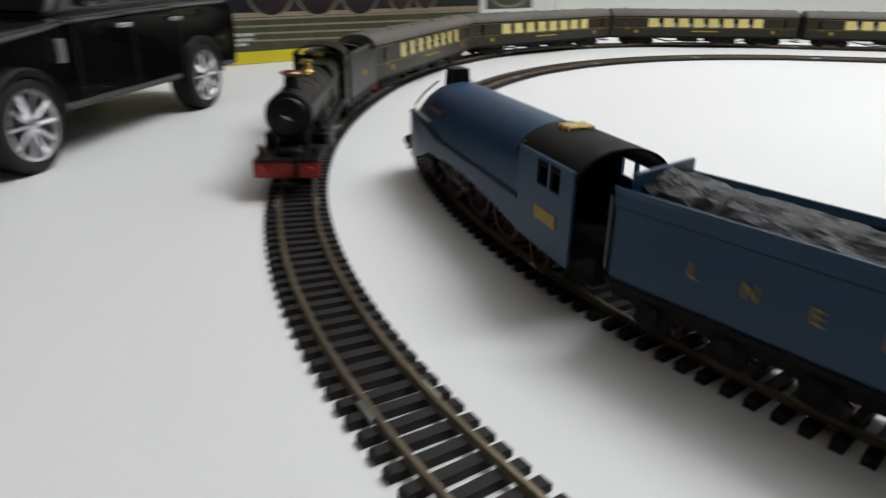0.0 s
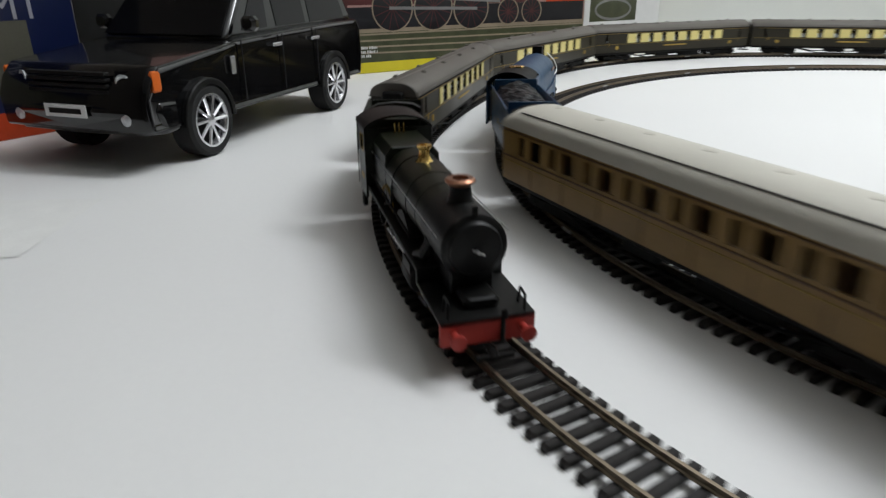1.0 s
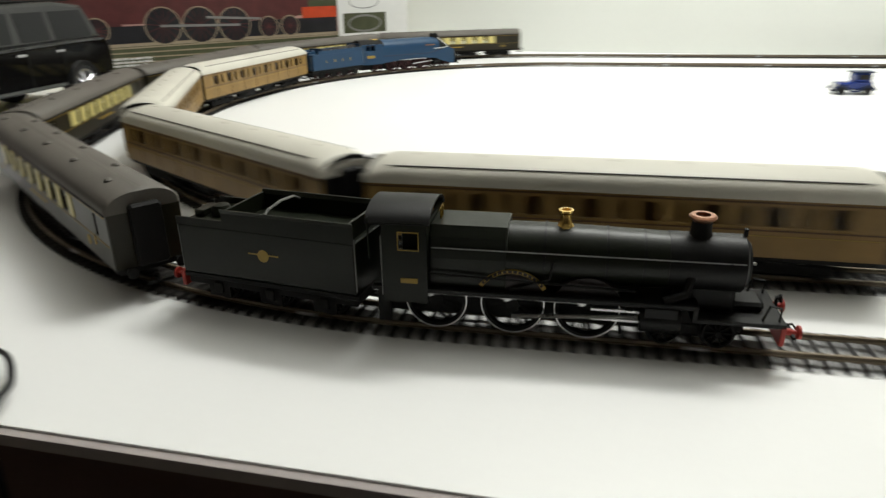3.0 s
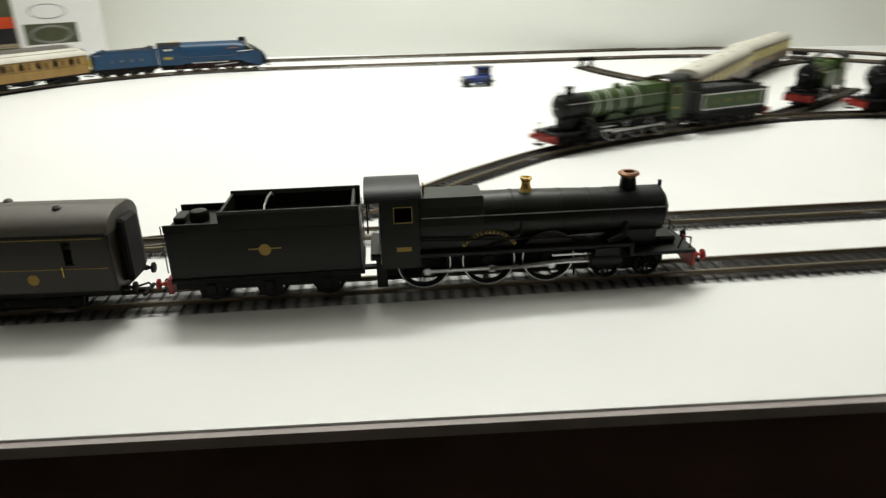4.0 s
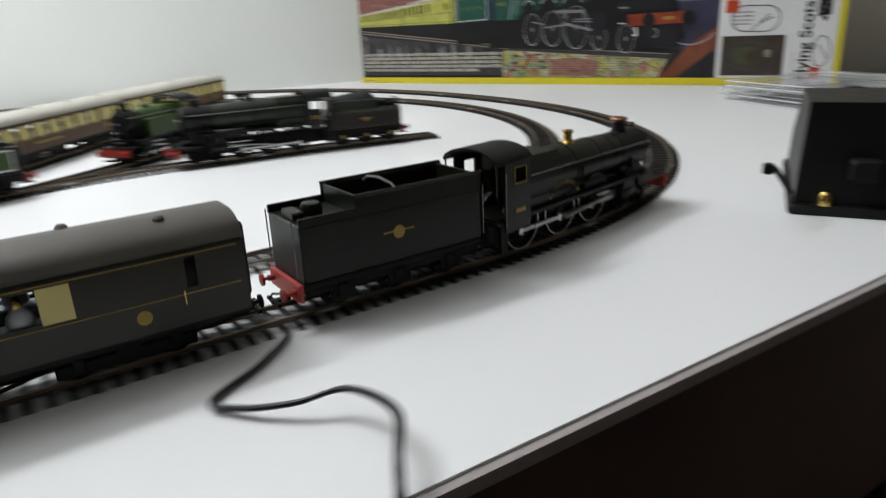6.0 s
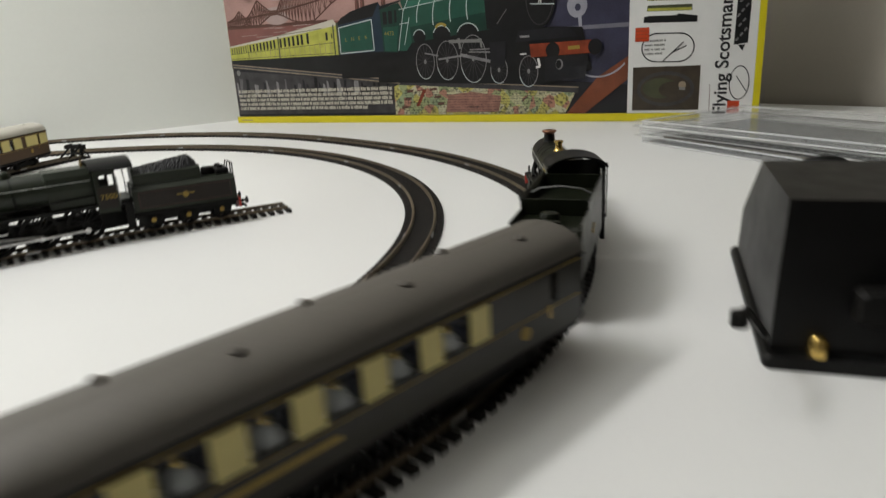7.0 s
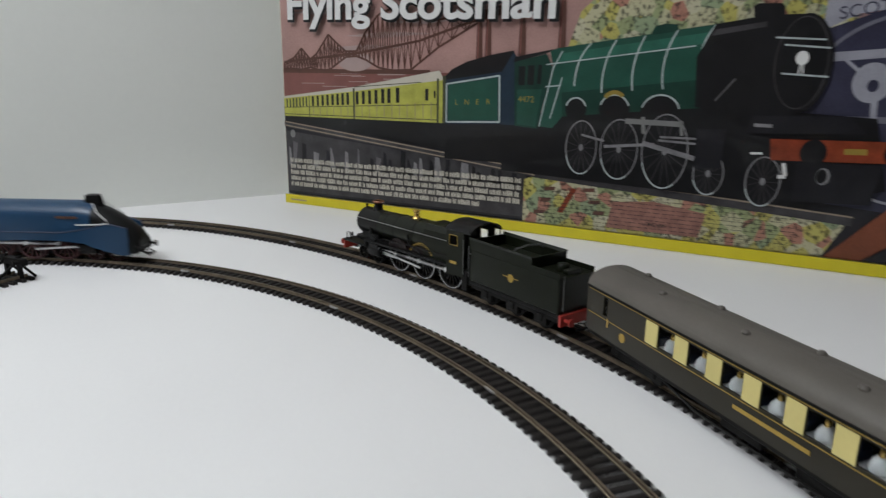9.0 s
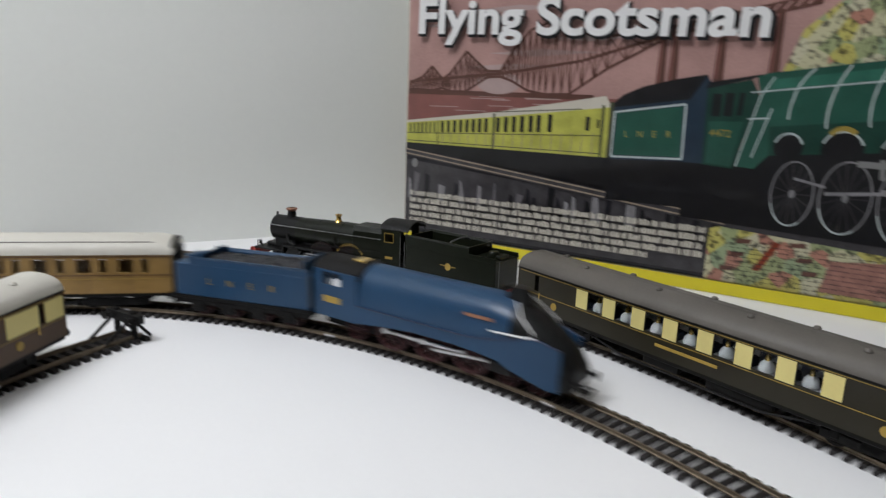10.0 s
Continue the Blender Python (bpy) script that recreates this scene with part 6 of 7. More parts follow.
def box_right():
    b, p = big_box("train_set_box", "large train set carton printed with a green express locomotive", pose(0.9380, 0.5060, 0, 0, 0, -65.8), 0.884, 0.335, 0.07)
    rng = random.Random(3)
    p.rect("sky", "pink", 0.002, 0.711, 0.012, 0.334)
    for k in range(9):
        x, z = rng.uniform(0.01, 0.25), 0.195 + 0.014 * k
        p.poly("cloud", "pale", (x, z), (x + 0.05, z - 0.003), (x + rng.uniform(0.09, 0.14), z + 0.001), (x + 0.06, z + 0.004))
    p.rect("water", "water", 0.002, 0.34, 0.118, 0.168)
    p.strokes("water_gleam", "pale", [(x, z, x + rng.uniform(0.01, 0.04), z + 0.0004) for x, z in [(rng.uniform(0.004, 0.20), rng.uniform(0.15, 0.167)) for _ in range(14)]], 0.0007)
    p.rect("far_shore", "rust", 0.002, 0.215, 0.166, 0.171)
    # cantilever bridge: three towers, approach span, stone piers
    p.disc("white_arch", "pale", 0.113, 0.180, 0.025, 0.0115)
    upper = [(0.004, 0.178), (0.020, 0.184), (0.0327, 0.1955), (0.046, 0.1825), (0.056, 0.189), (0.0744, 0.211), (0.088, 0.200), (0.100, 0.1915), (0.115, 0.1915), (0.128, 0.212), (0.146, 0.231), (0.165, 0.238), (0.190, 0.228), (0.225, 0.224), (0.275, 0.231)]
    lower = [(0.004, 0.171), (0.020, 0.171), (0.0327, 0.170), (0.046, 0.173), (0.056, 0.170), (0.0744, 0.170), (0.088, 0.178), (0.100, 0.185), (0.115, 0.186), (0.128, 0.182), (0.146, 0.173), (0.165, 0.170), (0.190, 0.171), (0.225, 0.195), (0.275, 0.221)]
    seg, wide = [], []
    for k in range(len(upper) - 1):
        (a, c), (d, e), (f, g), (h, i) = upper[k], upper[k + 1], lower[k], lower[k + 1]
        seg += [(a, c, d, e), (f, g, h, i)]
        wide += [0.0024, 0.0024]
        for j in range(3):
            u, w = j / 3, (j + 1) / 3
            x0, x1 = a + (d - a) * u, a + (d - a) * w
            t0, t1, b0, b1 = c + (e - c) * u, c + (e - c) * w, g + (i - g) * u, g + (i - g) * w
            seg += [(x0, t0, x1, b1), (x0, b0, x1, t1), (x0, t0, x0, b0)]
            wide += [0.0011, 0.0011, 0.0016]
    p.strokes("bridge_truss", "rust", seg, wide)
    p.strokes("bridge_deck", "rust", [(0.004, 0.179, 0.115, 0.189), (0.115, 0.189, 0.20, 0.202), (0.20, 0.202, 0.275, 0.224)], 0.0028)
    p.poly("approach_span", "rust", (0.262, 0.219), (0.395, 0.247), (0.395, 0.256), (0.262, 0.229))
    p.strokes("approach_lattice", "pink", [(x, 0.2215 + (x - 0.262) * 0.21, x + 0.005, 0.2275 + (x - 0.262) * 0.21) for x in np.arange(0.266, 0.39, 0.0085)], 0.0016)
    for x, z0, z1 in ((0.2752, 0.172, 0.226), (0.2855, 0.176, 0.228), (0.3240, 0.186, 0.234), (0.3665, 0.190, 0.243)):
        p.poly("bridge_pier", "rust", (x - 0.0042, z0), (x + 0.0042, z0), (x + 0.0028, z1), (x - 0.0028, z1))
        p.strokes("pier_light", "water", [(x - 0.0018, z0 + 0.002, x - 0.0014, z1 - 0.002)], 0.0014)
    # old map behind the boiler, speed dial behind the smokebox
    p.poly("map_corner", "map", (0.372, 0.190), (0.385, 0.228), (0.43, 0.268), (0.45, 0.334), (0.62, 0.334), (0.62, 0.19))
    p.poly("night", "night", (0.53, 0.05), (0.711, 0.03), (0.711, 0.225), (0.655, 0.228), (0.60, 0.208), (0.55, 0.15))
    p.poly("dial_face", "dialpale", (0.595, 0.206), (0.62, 0.219), (0.66, 0.2245), (0.711, 0.222), (0.711, 0.334), (0.60, 0.334))
    p.text("SCOT", "night", 0.624, 0.222, 0.0145, -9)
    p.ring("dial_rim", "dialgrey", 0.665, 0.135, 0.085, 0.086, 0.003, 50, 140)
    p.poly("dial_band", "dialpale", (0.604, 0.1885), (0.66, 0.1925), (0.711, 0.1915), (0.711, 0.185), (0.66, 0.1855), (0.606, 0.181))
    p.poly("dial_band", "dialgrey", (0.610, 0.136), (0.711, 0.137), (0.711, 0.131), (0.612, 0.131))
    p.disc("dial_hub", "dialpale", 0.637, 0.164, 0.0145, 0.0165)
    p.strokes("dial_pointer", "dialpale", [(0.6095, 0.188, 0.637, 0.164), (0.640, 0.160, 0.6425, 0.128)], [0.0028, 0.0048])
    p.disc("dial_pin", "night", 0.638, 0.1615, 0.0042, 0.005)
    # foreground: river wall, viaduct, track bed, map
    p.poly("ground", "dark", (0.002, 0.012), (0.711, 0.012), (0.711, 0.052), (0.52, 0.068), (0.34, 0.125), (0.002, 0.115))
    p.poly("viaduct", "stone", (0.002, 0.016), (0.335, 0.016), (0.335, 0.066), (0.002, 0.094))
    for x in np.arange(0.004, 0.32, 0.0085):
        x += rng.uniform(-0.003, 0.003)
        h = rng.uniform(0.006, 0.024)
        p.poly("viaduct_stone", rng.choice(["black", "dark", "stone", "stone2", "stone3"]), (x, 0.05), (x + rng.uniform(0.004, 0.011), 0.05), (x + rng.uniform(0.003, 0.010), 0.062 + h - 0.045 * x), (x + 0.001, 0.064 + h - 0.045 * x))
    p.disc("white_lamp", "grey", 0.0145, 0.0905, 0.0040, 0.0050)
    p.poly("map", "map", (0.333, 0.012), (0.620, 0.012), (0.636, 0.044), (0.512, 0.054), (0.345, 0.063), (0.333, 0.058))
    p.poly("map_county", "mappink", (0.425, 0.016), (0.515, 0.016), (0.520, 0.040), (0.47, 0.047), (0.43, 0.043))
    for x, z in ((0.352, 0.036), (0.356, 0.048), (0.405, 0.038), (0.410, 0.027), (0.398, 0.050), (0.345, 0.022)):
        p.poly("map_label", "rust", (x, z), (x + 0.012, z + 0.001), (x + 0.013, z + 0.005), (x + 0.001, z + 0.004))
    p.poly("map_road", "rail_red", (0.372, 0.026), (0.378, 0.026), (0.392, 0.052), (0.386, 0.053))
    bar_text(p, 0.352, 0.60, 0.014, 0.050, 9, "dark", -0.004, 31, 0.12)
    p.text("LONDON", "black", 0.473, 0.0235, 0.0052)
    p.poly("orange_glow", "glow", (0.622, 0.012), (0.650, 0.012), (0.711, 0.060), (0.711, 0.092), (0.668, 0.064))
    p.poly("dark_corner", "dark", (0.650, 0.012), (0.711, 0.012), (0.711, 0.052))
    p.ring("dial_edge", "dialpale", 0.668, 0.118, 0.052, 0.055, 0.0022, 225, 318)
    p.poly("track_bed", "stone", (0.002, 0.099), (0.002, 0.107), (0.345, 0.070), (0.640, 0.051), (0.640, 0.042), (0.345, 0.061))
    p.strokes("track_rail", "tan", [(0.002, 0.1055, 0.345, 0.0685), (0.345, 0.0685, 0.64, 0.050), (0.002, 0.101, 0.345, 0.0635)], 0.0014)
    # coaches
    p.poly("coach_underframe", "black", (0.003, 0.114), (0.236, 0.114), (0.236, 0.085), (0.003, 0.106))
    p.poly("coach_side", "cream", (0.003, 0.1127), (0.2355, 0.1134), (0.2355, 0.162), (0.1118, 0.146), (0.003, 0.135))
    p.poly("coach_roof", "roof", (0.003, 0.1345), (0.1118, 0.1455), (0.2345, 0.1605), (0.228, 0.1705), (0.1118, 0.1505), (0.003, 0.137))
    top = lambda x: 0.1335 + (x - 0.005) * 0.103
    low = lambda x: 0.1235 + (x - 0.005) * 0.062
    wins = [(x, low(x), x, top(x)) for x in list(np.arange(0.0495, 0.107, 0.0076)) + [0.1165, 0.1255, 0.1345, 0.1435, 0.153, 0.1615, 0.1735]]
    p.strokes("coach_window", "black", wins, [0.0026 + 0.012 * w[0] for w in wins])
    p.strokes("coach_window", "black", [(0.2122, 0.1375, 0.2122, 0.1505), (0.2225, 0.1405, 0.2225, 0.1485)], [0.0042, 0.0022])
    p.strokes("coach_window", "olive", [(x, low(x), x, top(x)) for x in np.arange(0.008, 0.042, 0.0052)], 0.0022)
    p.strokes("coach_end", "olive", [(0.0438, 0.1125, 0.0438, 0.139), (0.1118, 0.113, 0.1118, 0.149), (0.2265, 0.1134, 0.2265, 0.162), (0.2345, 0.1134, 0.2345, 0.165)], [0.0012, 0.0026, 0.0026, 0.0040])
    p.strokes("coach_waist", "olive", [(0.003, 0.1232, 0.2265, 0.1335), (0.003, 0.1152, 0.2265, 0.1165), (0.112, 0.1505, 0.205, 0.1575)], 0.0009)
    p.strokes("coach_panel", "tan", [(x, 0.1148, x, low(x) - 0.001) for x in np.arange(0.05, 0.224, 0.0105)], 0.0008)
    # tender and cab
    p.poly("tender_coal", "black", (0.2365, 0.165), (0.244, 0.172), (0.262, 0.180), (0.290, 0.187), (0.316, 0.1915), (0.320, 0.182), (0.304, 0.168), (0.2365, 0.158))
    p.rect("tender_frame", "black", 0.2355, 0.322, 0.074, 0.120)
    p.poly("tender_side", "navy", (0.2365, 0.1125), (0.3045, 0.1155), (0.3035, 0.170), (0.2365, 0.1605))
    p.poly("tender_panel", "green", (0.2395, 0.1165), (0.3000, 0.1190), (0.2990, 0.1640), (0.2395, 0.1555))
    p.strokes("tender_lining", "lining", [(0.2375, 0.1150, 0.3022, 0.1175), (0.2375, 0.1150, 0.2375, 0.1562), (0.3022, 0.1175, 0.3008, 0.1658), (0.2375, 0.1562, 0.3008, 0.1658)], 0.0017)
    for k, ch in enumerate("LNER"):
        p.text(ch, "gold", 0.2500 + k * 0.0128, 0.1365 + k * 0.0006, 0.0082)
    p.poly("engine_frame", "black", (0.306, 0.066), (0.60, 0.055), (0.66, 0.075), (0.645, 0.135), (0.50, 0.142), (0.306, 0.125))
    p.poly("cab_gap", "navy", (0.3030, 0.1150), (0.3215, 0.1150), (0.3215, 0.1830), (0.3160, 0.1900), (0.3030, 0.1690))
    p.poly("cab_side", "dgreen", (0.3200, 0.1145), (0.3450, 0.1125), (0.3600, 0.1740), (0.3520, 0.1880), (0.3175, 0.1800))
    p.poly("cab_face", "green", (0.3225, 0.1160), (0.3430, 0.1145), (0.3490, 0.1530), (0.3215, 0.1520))
    p.strokes("cab_window", "black", [(0.3262, 0.1565, 0.3262, 0.1755), (0.3360, 0.1570, 0.3362, 0.1765), (0.3452, 0.158, 0.346, 0.177)], [0.0070, 0.0070, 0.004])
    p.text("4472", "gold", 0.3320, 0.1420, 0.0090)
    p.poly("cab_roof", "black", (0.3165, 0.1795), (0.3530, 0.1885), (0.3600, 0.1925), (0.3180, 0.1850))
    # boiler and smokebox
    p.poly("boiler", "green", (0.3480, 0.1150), (0.3600, 0.1740), (0.3560, 0.1905), (0.3629, 0.1932), (0.5105, 0.2131), (0.5230, 0.1800), (0.5050, 0.1390), (0.42, 0.131), (0.372, 0.126), (0.362, 0.114))
    p.poly("boiler_lit", "lgreen", (0.3660, 0.1800), (0.3690, 0.1885), (0.5080, 0.2065), (0.5120, 0.1975))
    p.poly("boiler_shade", "dgreen", (0.3700, 0.1500), (0.5150, 0.1660), (0.5050, 0.1390), (0.42, 0.131), (0.372, 0.126))
    p.strokes("boiler_rail", "lining", [(0.3524, 0.1774, 0.4955, 0.1946), (0.5046, 0.1964, 0.5488, 0.2018)], 0.0011)
    p.strokes("firebox_line", "lining", [(0.3475, 0.1150, 0.3600, 0.1740), (0.3590, 0.1234, 0.3700, 0.1650), (0.3525, 0.1555, 0.3690, 0.1570), (0.3600, 0.1740, 0.3690, 0.1905)], 0.0012)
    p.poly("steam_dome", "dgreen", (0.4536, 0.2045), (0.4795, 0.2075), (0.4775, 0.2135), (0.466, 0.2145), (0.4575, 0.2120))
    for (x0, z0), (x1, z1), (x2, z2) in (((0.3978, 0.1974), (0.3829, 0.1845), (0.3829, 0.1565)), ((0.4223, 0.2005), (0.4085, 0.178), (0.4112, 0.1508)), ((0.4493, 0.2041), (0.4362, 0.178), (0.4410, 0.1535)), ((0.4783, 0.2085), (0.4640, 0.184), (0.4693, 0.1555)), ((0.5105, 0.2125), (0.4945, 0.190), (0.5000, 0.1603))):
        pts = [((1 - u) ** 2 * x0 + 2 * u * (1 - u) * x1 + u * u * x2, (1 - u) ** 2 * z0 + 2 * u * (1 - u) * z1 + u * u * z2) for u in np.linspace(0, 1, 9)]
        p.ribbon("boiler_band", "lining", pts, 0.0015)
    p.poly("smokebox", "black", (0.5000, 0.1400), (0.4970, 0.1850), (0.5105, 0.2130), (0.5509, 0.2195), (0.5787, 0.2200), (0.6000, 0.1500), (0.5700, 0.1300))
    p.disc("smokebox_front", "black", 0.5840, 0.1790, 0.0225, 0.0415, 32)
    p.ring("smokebox_rim", "stone", 0.5825, 0.1795, 0.0210, 0.0390, 0.0012)
    p.poly("smokebox_gleam", "stone", (0.508, 0.203), (0.552, 0.210), (0.552, 0.2145), (0.511, 0.2085))
    p.strokes("steam_pipe", "stone2", [(0.5165, 0.146, 0.532, 0.166)], 0.0014)
    p.poly("chimney", "black", (0.5412, 0.216), (0.5398, 0.227), (0.543, 0.2295), (0.5620, 0.2290), (0.5645, 0.226), (0.5650, 0.217))
    p.strokes("door_strap", "lining", [(0.5603, 0.2010, 0.5991, 0.1988), (0.5681, 0.1949, 0.6035, 0.1920), (0.5684, 0.1708, 0.6046, 0.1684)], 0.0015)
    p.disc("head_lamp", "white", 0.5830, 0.1838, 0.0052, 0.0060)
    p.strokes("lamp_bracket", "white", [(0.5825, 0.1790, 0.5815, 0.1708), (0.5840, 0.1790, 0.5848, 0.1708)], 0.0012)
    # splashers, wheels and rods
    for x, z, rx, rz in ((0.3861, 0.1345, 0.0110, 0.0115), (0.4249, 0.1355, 0.0150, 0.0143), (0.4689, 0.1335, 0.0185, 0.0173)):
        p.disc("splasher_face", "black", x, z, rx, rz)
        p.ring("splasher", "lining", x, z, rx, rz, 0.0015, 15, 165)
    p.ring("nameplate", "gold", 0.4245, 0.1370, 0.0140, 0.0165, 0.0040, 48, 140)
    for x, z, rx, rz in ((0.3940, 0.0960, 0.0165, 0.0275), (0.4325, 0.0963, 0.0190, 0.0300), (0.4765, 0.0970, 0.0220, 0.0360), (0.5180, 0.0790, 0.0140, 0.0205), (0.5650, 0.0755, 0.0150, 0.0230)):
        p.disc("wheel", "black", x, z, rx, rz)
        p.strokes("spoke", "stone", [(x, z, x + rx * 0.9 * math.cos(a), z + rz * 0.9 * math.sin(a)) for a in np.arange(0, 6.28, 0.42)], 0.0007)
        p.ring("wheel_rim", "stone3", x, z, rx, rz, 0.0013)
        p.ring("wheel_glint", "lining", x, z, rx, rz, 0.0012, 200, 300)
        p.disc("wheel_boss", "stone3", x, z, 0.0022, 0.0034)
    p.strokes("side_rod", "stone3", [(0.394, 0.109, 0.4176, 0.104), (0.4176, 0.0985, 0.4667, 0.1035), (0.4555, 0.1040, 0.5045, 0.0922)], [0.0022, 0.0028, 0.0046])
    p.strokes("slide_bar", "stone3", [(0.4712, 0.1108, 0.5042, 0.1108), (0.4696, 0.1075, 0.5042, 0.1060)], 0.0020)
    p.strokes("slide_bracket", "grey", [(0.4371, 0.1245, 0.4915, 0.1235), (0.4535, 0.1290, 0.4555, 0.1130), (0.489, 0.1270, 0.491, 0.113)], [0.0050, 0.0036, 0.0030])
    p.poly("cylinder", "dark", (0.5050, 0.0830), (0.5280, 0.0850), (0.5300, 0.1210), (0.5040, 0.1200))
    p.poly("front_plate", "dark", (0.545, 0.118), (0.64, 0.122), (0.625, 0.136), (0.55, 0.134))
    p.strokes("plate_gleam", "stone3", [(0.5521, 0.1258, 0.5669, 0.1255)], 0.0030)
    p.poly("buffer_beam", "rail_red", (0.5669, 0.1143), (0.6600, 0.1165), (0.6630, 0.0985), (0.5690, 0.0955))
    p.disc("buffer", "black", 0.6020, 0.1040, 0.0105, 0.0115)
    p.disc("buffer", "black", 0.6640, 0.1065, 0.0100, 0.0110)
    p.strokes("beam_number", "gold", [(0.625, 0.1065, 0.642, 0.107)], 0.0050)
    p.poly("under_beam", "dark", (0.590, 0.060), (0.650, 0.062), (0.655, 0.097), (0.590, 0.095))
    p.strokes("guard_iron", "white", [(0.5800, 0.0935, 0.5825, 0.082), (0.5765, 0.081, 0.583, 0.0815), (0.552, 0.1005, 0.562, 0.1010)], [0.0034, 0.0032, 0.0020])
    p.disc("vacuum_pipe", "stone3", 0.612, 0.0840, 0.0055, 0.0075)
    p.disc("vacuum_pipe_hole", "black", 0.611, 0.0840, 0.0042, 0.0062)
    bar_text(p, 0.0115, 0.331, 0.0225, 0.0605, 5, "roof", -0.002, 4, 0.46)
    p.text("Flying Scotsman", "black", 0.1905, 0.2385, 0.047, 1.2, 0.347, 0.05)
    p.text("Flying Scotsman", "white", 0.1885, 0.2405, 0.047, 1.2, 0.343, 0.028)
    # white panel with the set's contents
    p.rect("contents_panel", "white", 0.7112, 0.8190, 0.001, 0.334)
    for k in range(7):
        z = 0.137 + k * 0.0136
        p.poly("small_coach", "olive" if k else "black", (0.734, z - 0.0015), (0.793, z - 0.0035), (0.7925, z + 0.0045), (0.735, z + 0.0062))
        if k:
            p.poly("small_coach_side", "cream", (0.735, z - 0.001), (0.792, z - 0.003), (0.792, z + 0.0005), (0.735, z + 0.0025))
    p.poly("small_engine", "black", (0.7302, 0.1345), (0.800, 0.1320), (0.800, 0.1400), (0.776, 0.1440), (0.770, 0.1410), (0.731, 0.1425))
    p.ring("track_plan", "black", 0.7490, 0.1010, 0.0205, 0.0195, 0.0016, 90, 270)
    p.ring("track_plan", "black", 0.7780, 0.1000, 0.0205, 0.0195, 0.0016, -90, 90)
    p.strokes("track_plan_line", "black", [(0.749, 0.1198, 0.778, 0.1188), (0.749, 0.0822, 0.778, 0.0812), (0.758, 0.083, 0.784, 0.107), (0.768, 0.093, 0.788, 0.102)], 0.0014)
    bar_text(p, 0.733, 0.762, 0.090, 0.113, 4, "grey", 0, 8, 0.3)
    p.rect("red_square", "red", 0.7197, 0.7384, 0.1100, 0.1284)
    p.strokes("red_square_line", "glow", [(0.7205, z, 0.7376, z) for z in (0.1145, 0.1192, 0.1239)], 0.0008)
    p.rect("photo", "photobrown", 0.7182, 0.8075, 0.0158, 0.0755)
    p.ring("photo_oval", "stone", 0.7625, 0.0450, 0.0385, 0.0240, 0.0050)
    p.disc("photo_scenery", "olive", 0.7560, 0.0460, 0.0240, 0.0140)
    p.disc("photo_scenery", "photobrown", 0.7720, 0.0440, 0.0180, 0.0110)
    p.disc("photo_roof", "tan", 0.7850, 0.0500, 0.0050, 0.0050)
    p.strokes("photo_house", "grey", [(0.781, 0.0455, 0.789, 0.0448)], 0.0040)
    # spine
    p.rect("spine", "white", 0.8190, 0.8750, 0.001, 0.334)
    p.text("Flying Scotsman", "black", 0.8350, 0.0860, 0.0235, -90, 0.153, 0.02)
    p.strokes("spine_rule", "rust", [(0.8215, 0.012, 0.8205, 0.05)], 0.0008)
    p.poly("spine_engine", "black", (0.8470, 0.100), (0.8640, 0.102), (0.8660, 0.21), (0.8490, 0.21))
    p.strokes("spine_engine_detail", "stone3", [(0.849 + 0.012 * ((k * 7) % 5) / 5, z, 0.852 + 0.012 * ((k * 7) % 5) / 5, z + 0.004) for k, z in enumerate(np.arange(0.105, 0.205, 0.006))], 0.0022)
    p.poly("spine_engine_front", "black", (0.852, 0.100), (0.861, 0.100), (0.858, 0.092))
    p.ring("spine_track", "black", 0.8570, 0.0510, 0.0128, 0.0225, 0.0014)
    p.strokes("spine_track_line", "black", [(0.853, 0.060, 0.866, 0.040)], 0.0012)
    p.rect("spine_red", "red", 0.8440, 0.8590, 0.0104, 0.0275)
    p.rect("yellow_edge", "yellow", 0.8750, 0.8835, 0.001, 0.334)
    p.rect("yellow_strip", "yellow", 0.0012, 0.8100, 0.0006, 0.0120)
    p.strokes("strip_print", "tan", [(0.010, 0.0055, 0.036, 0.0055)], 0.0018)


box_right()


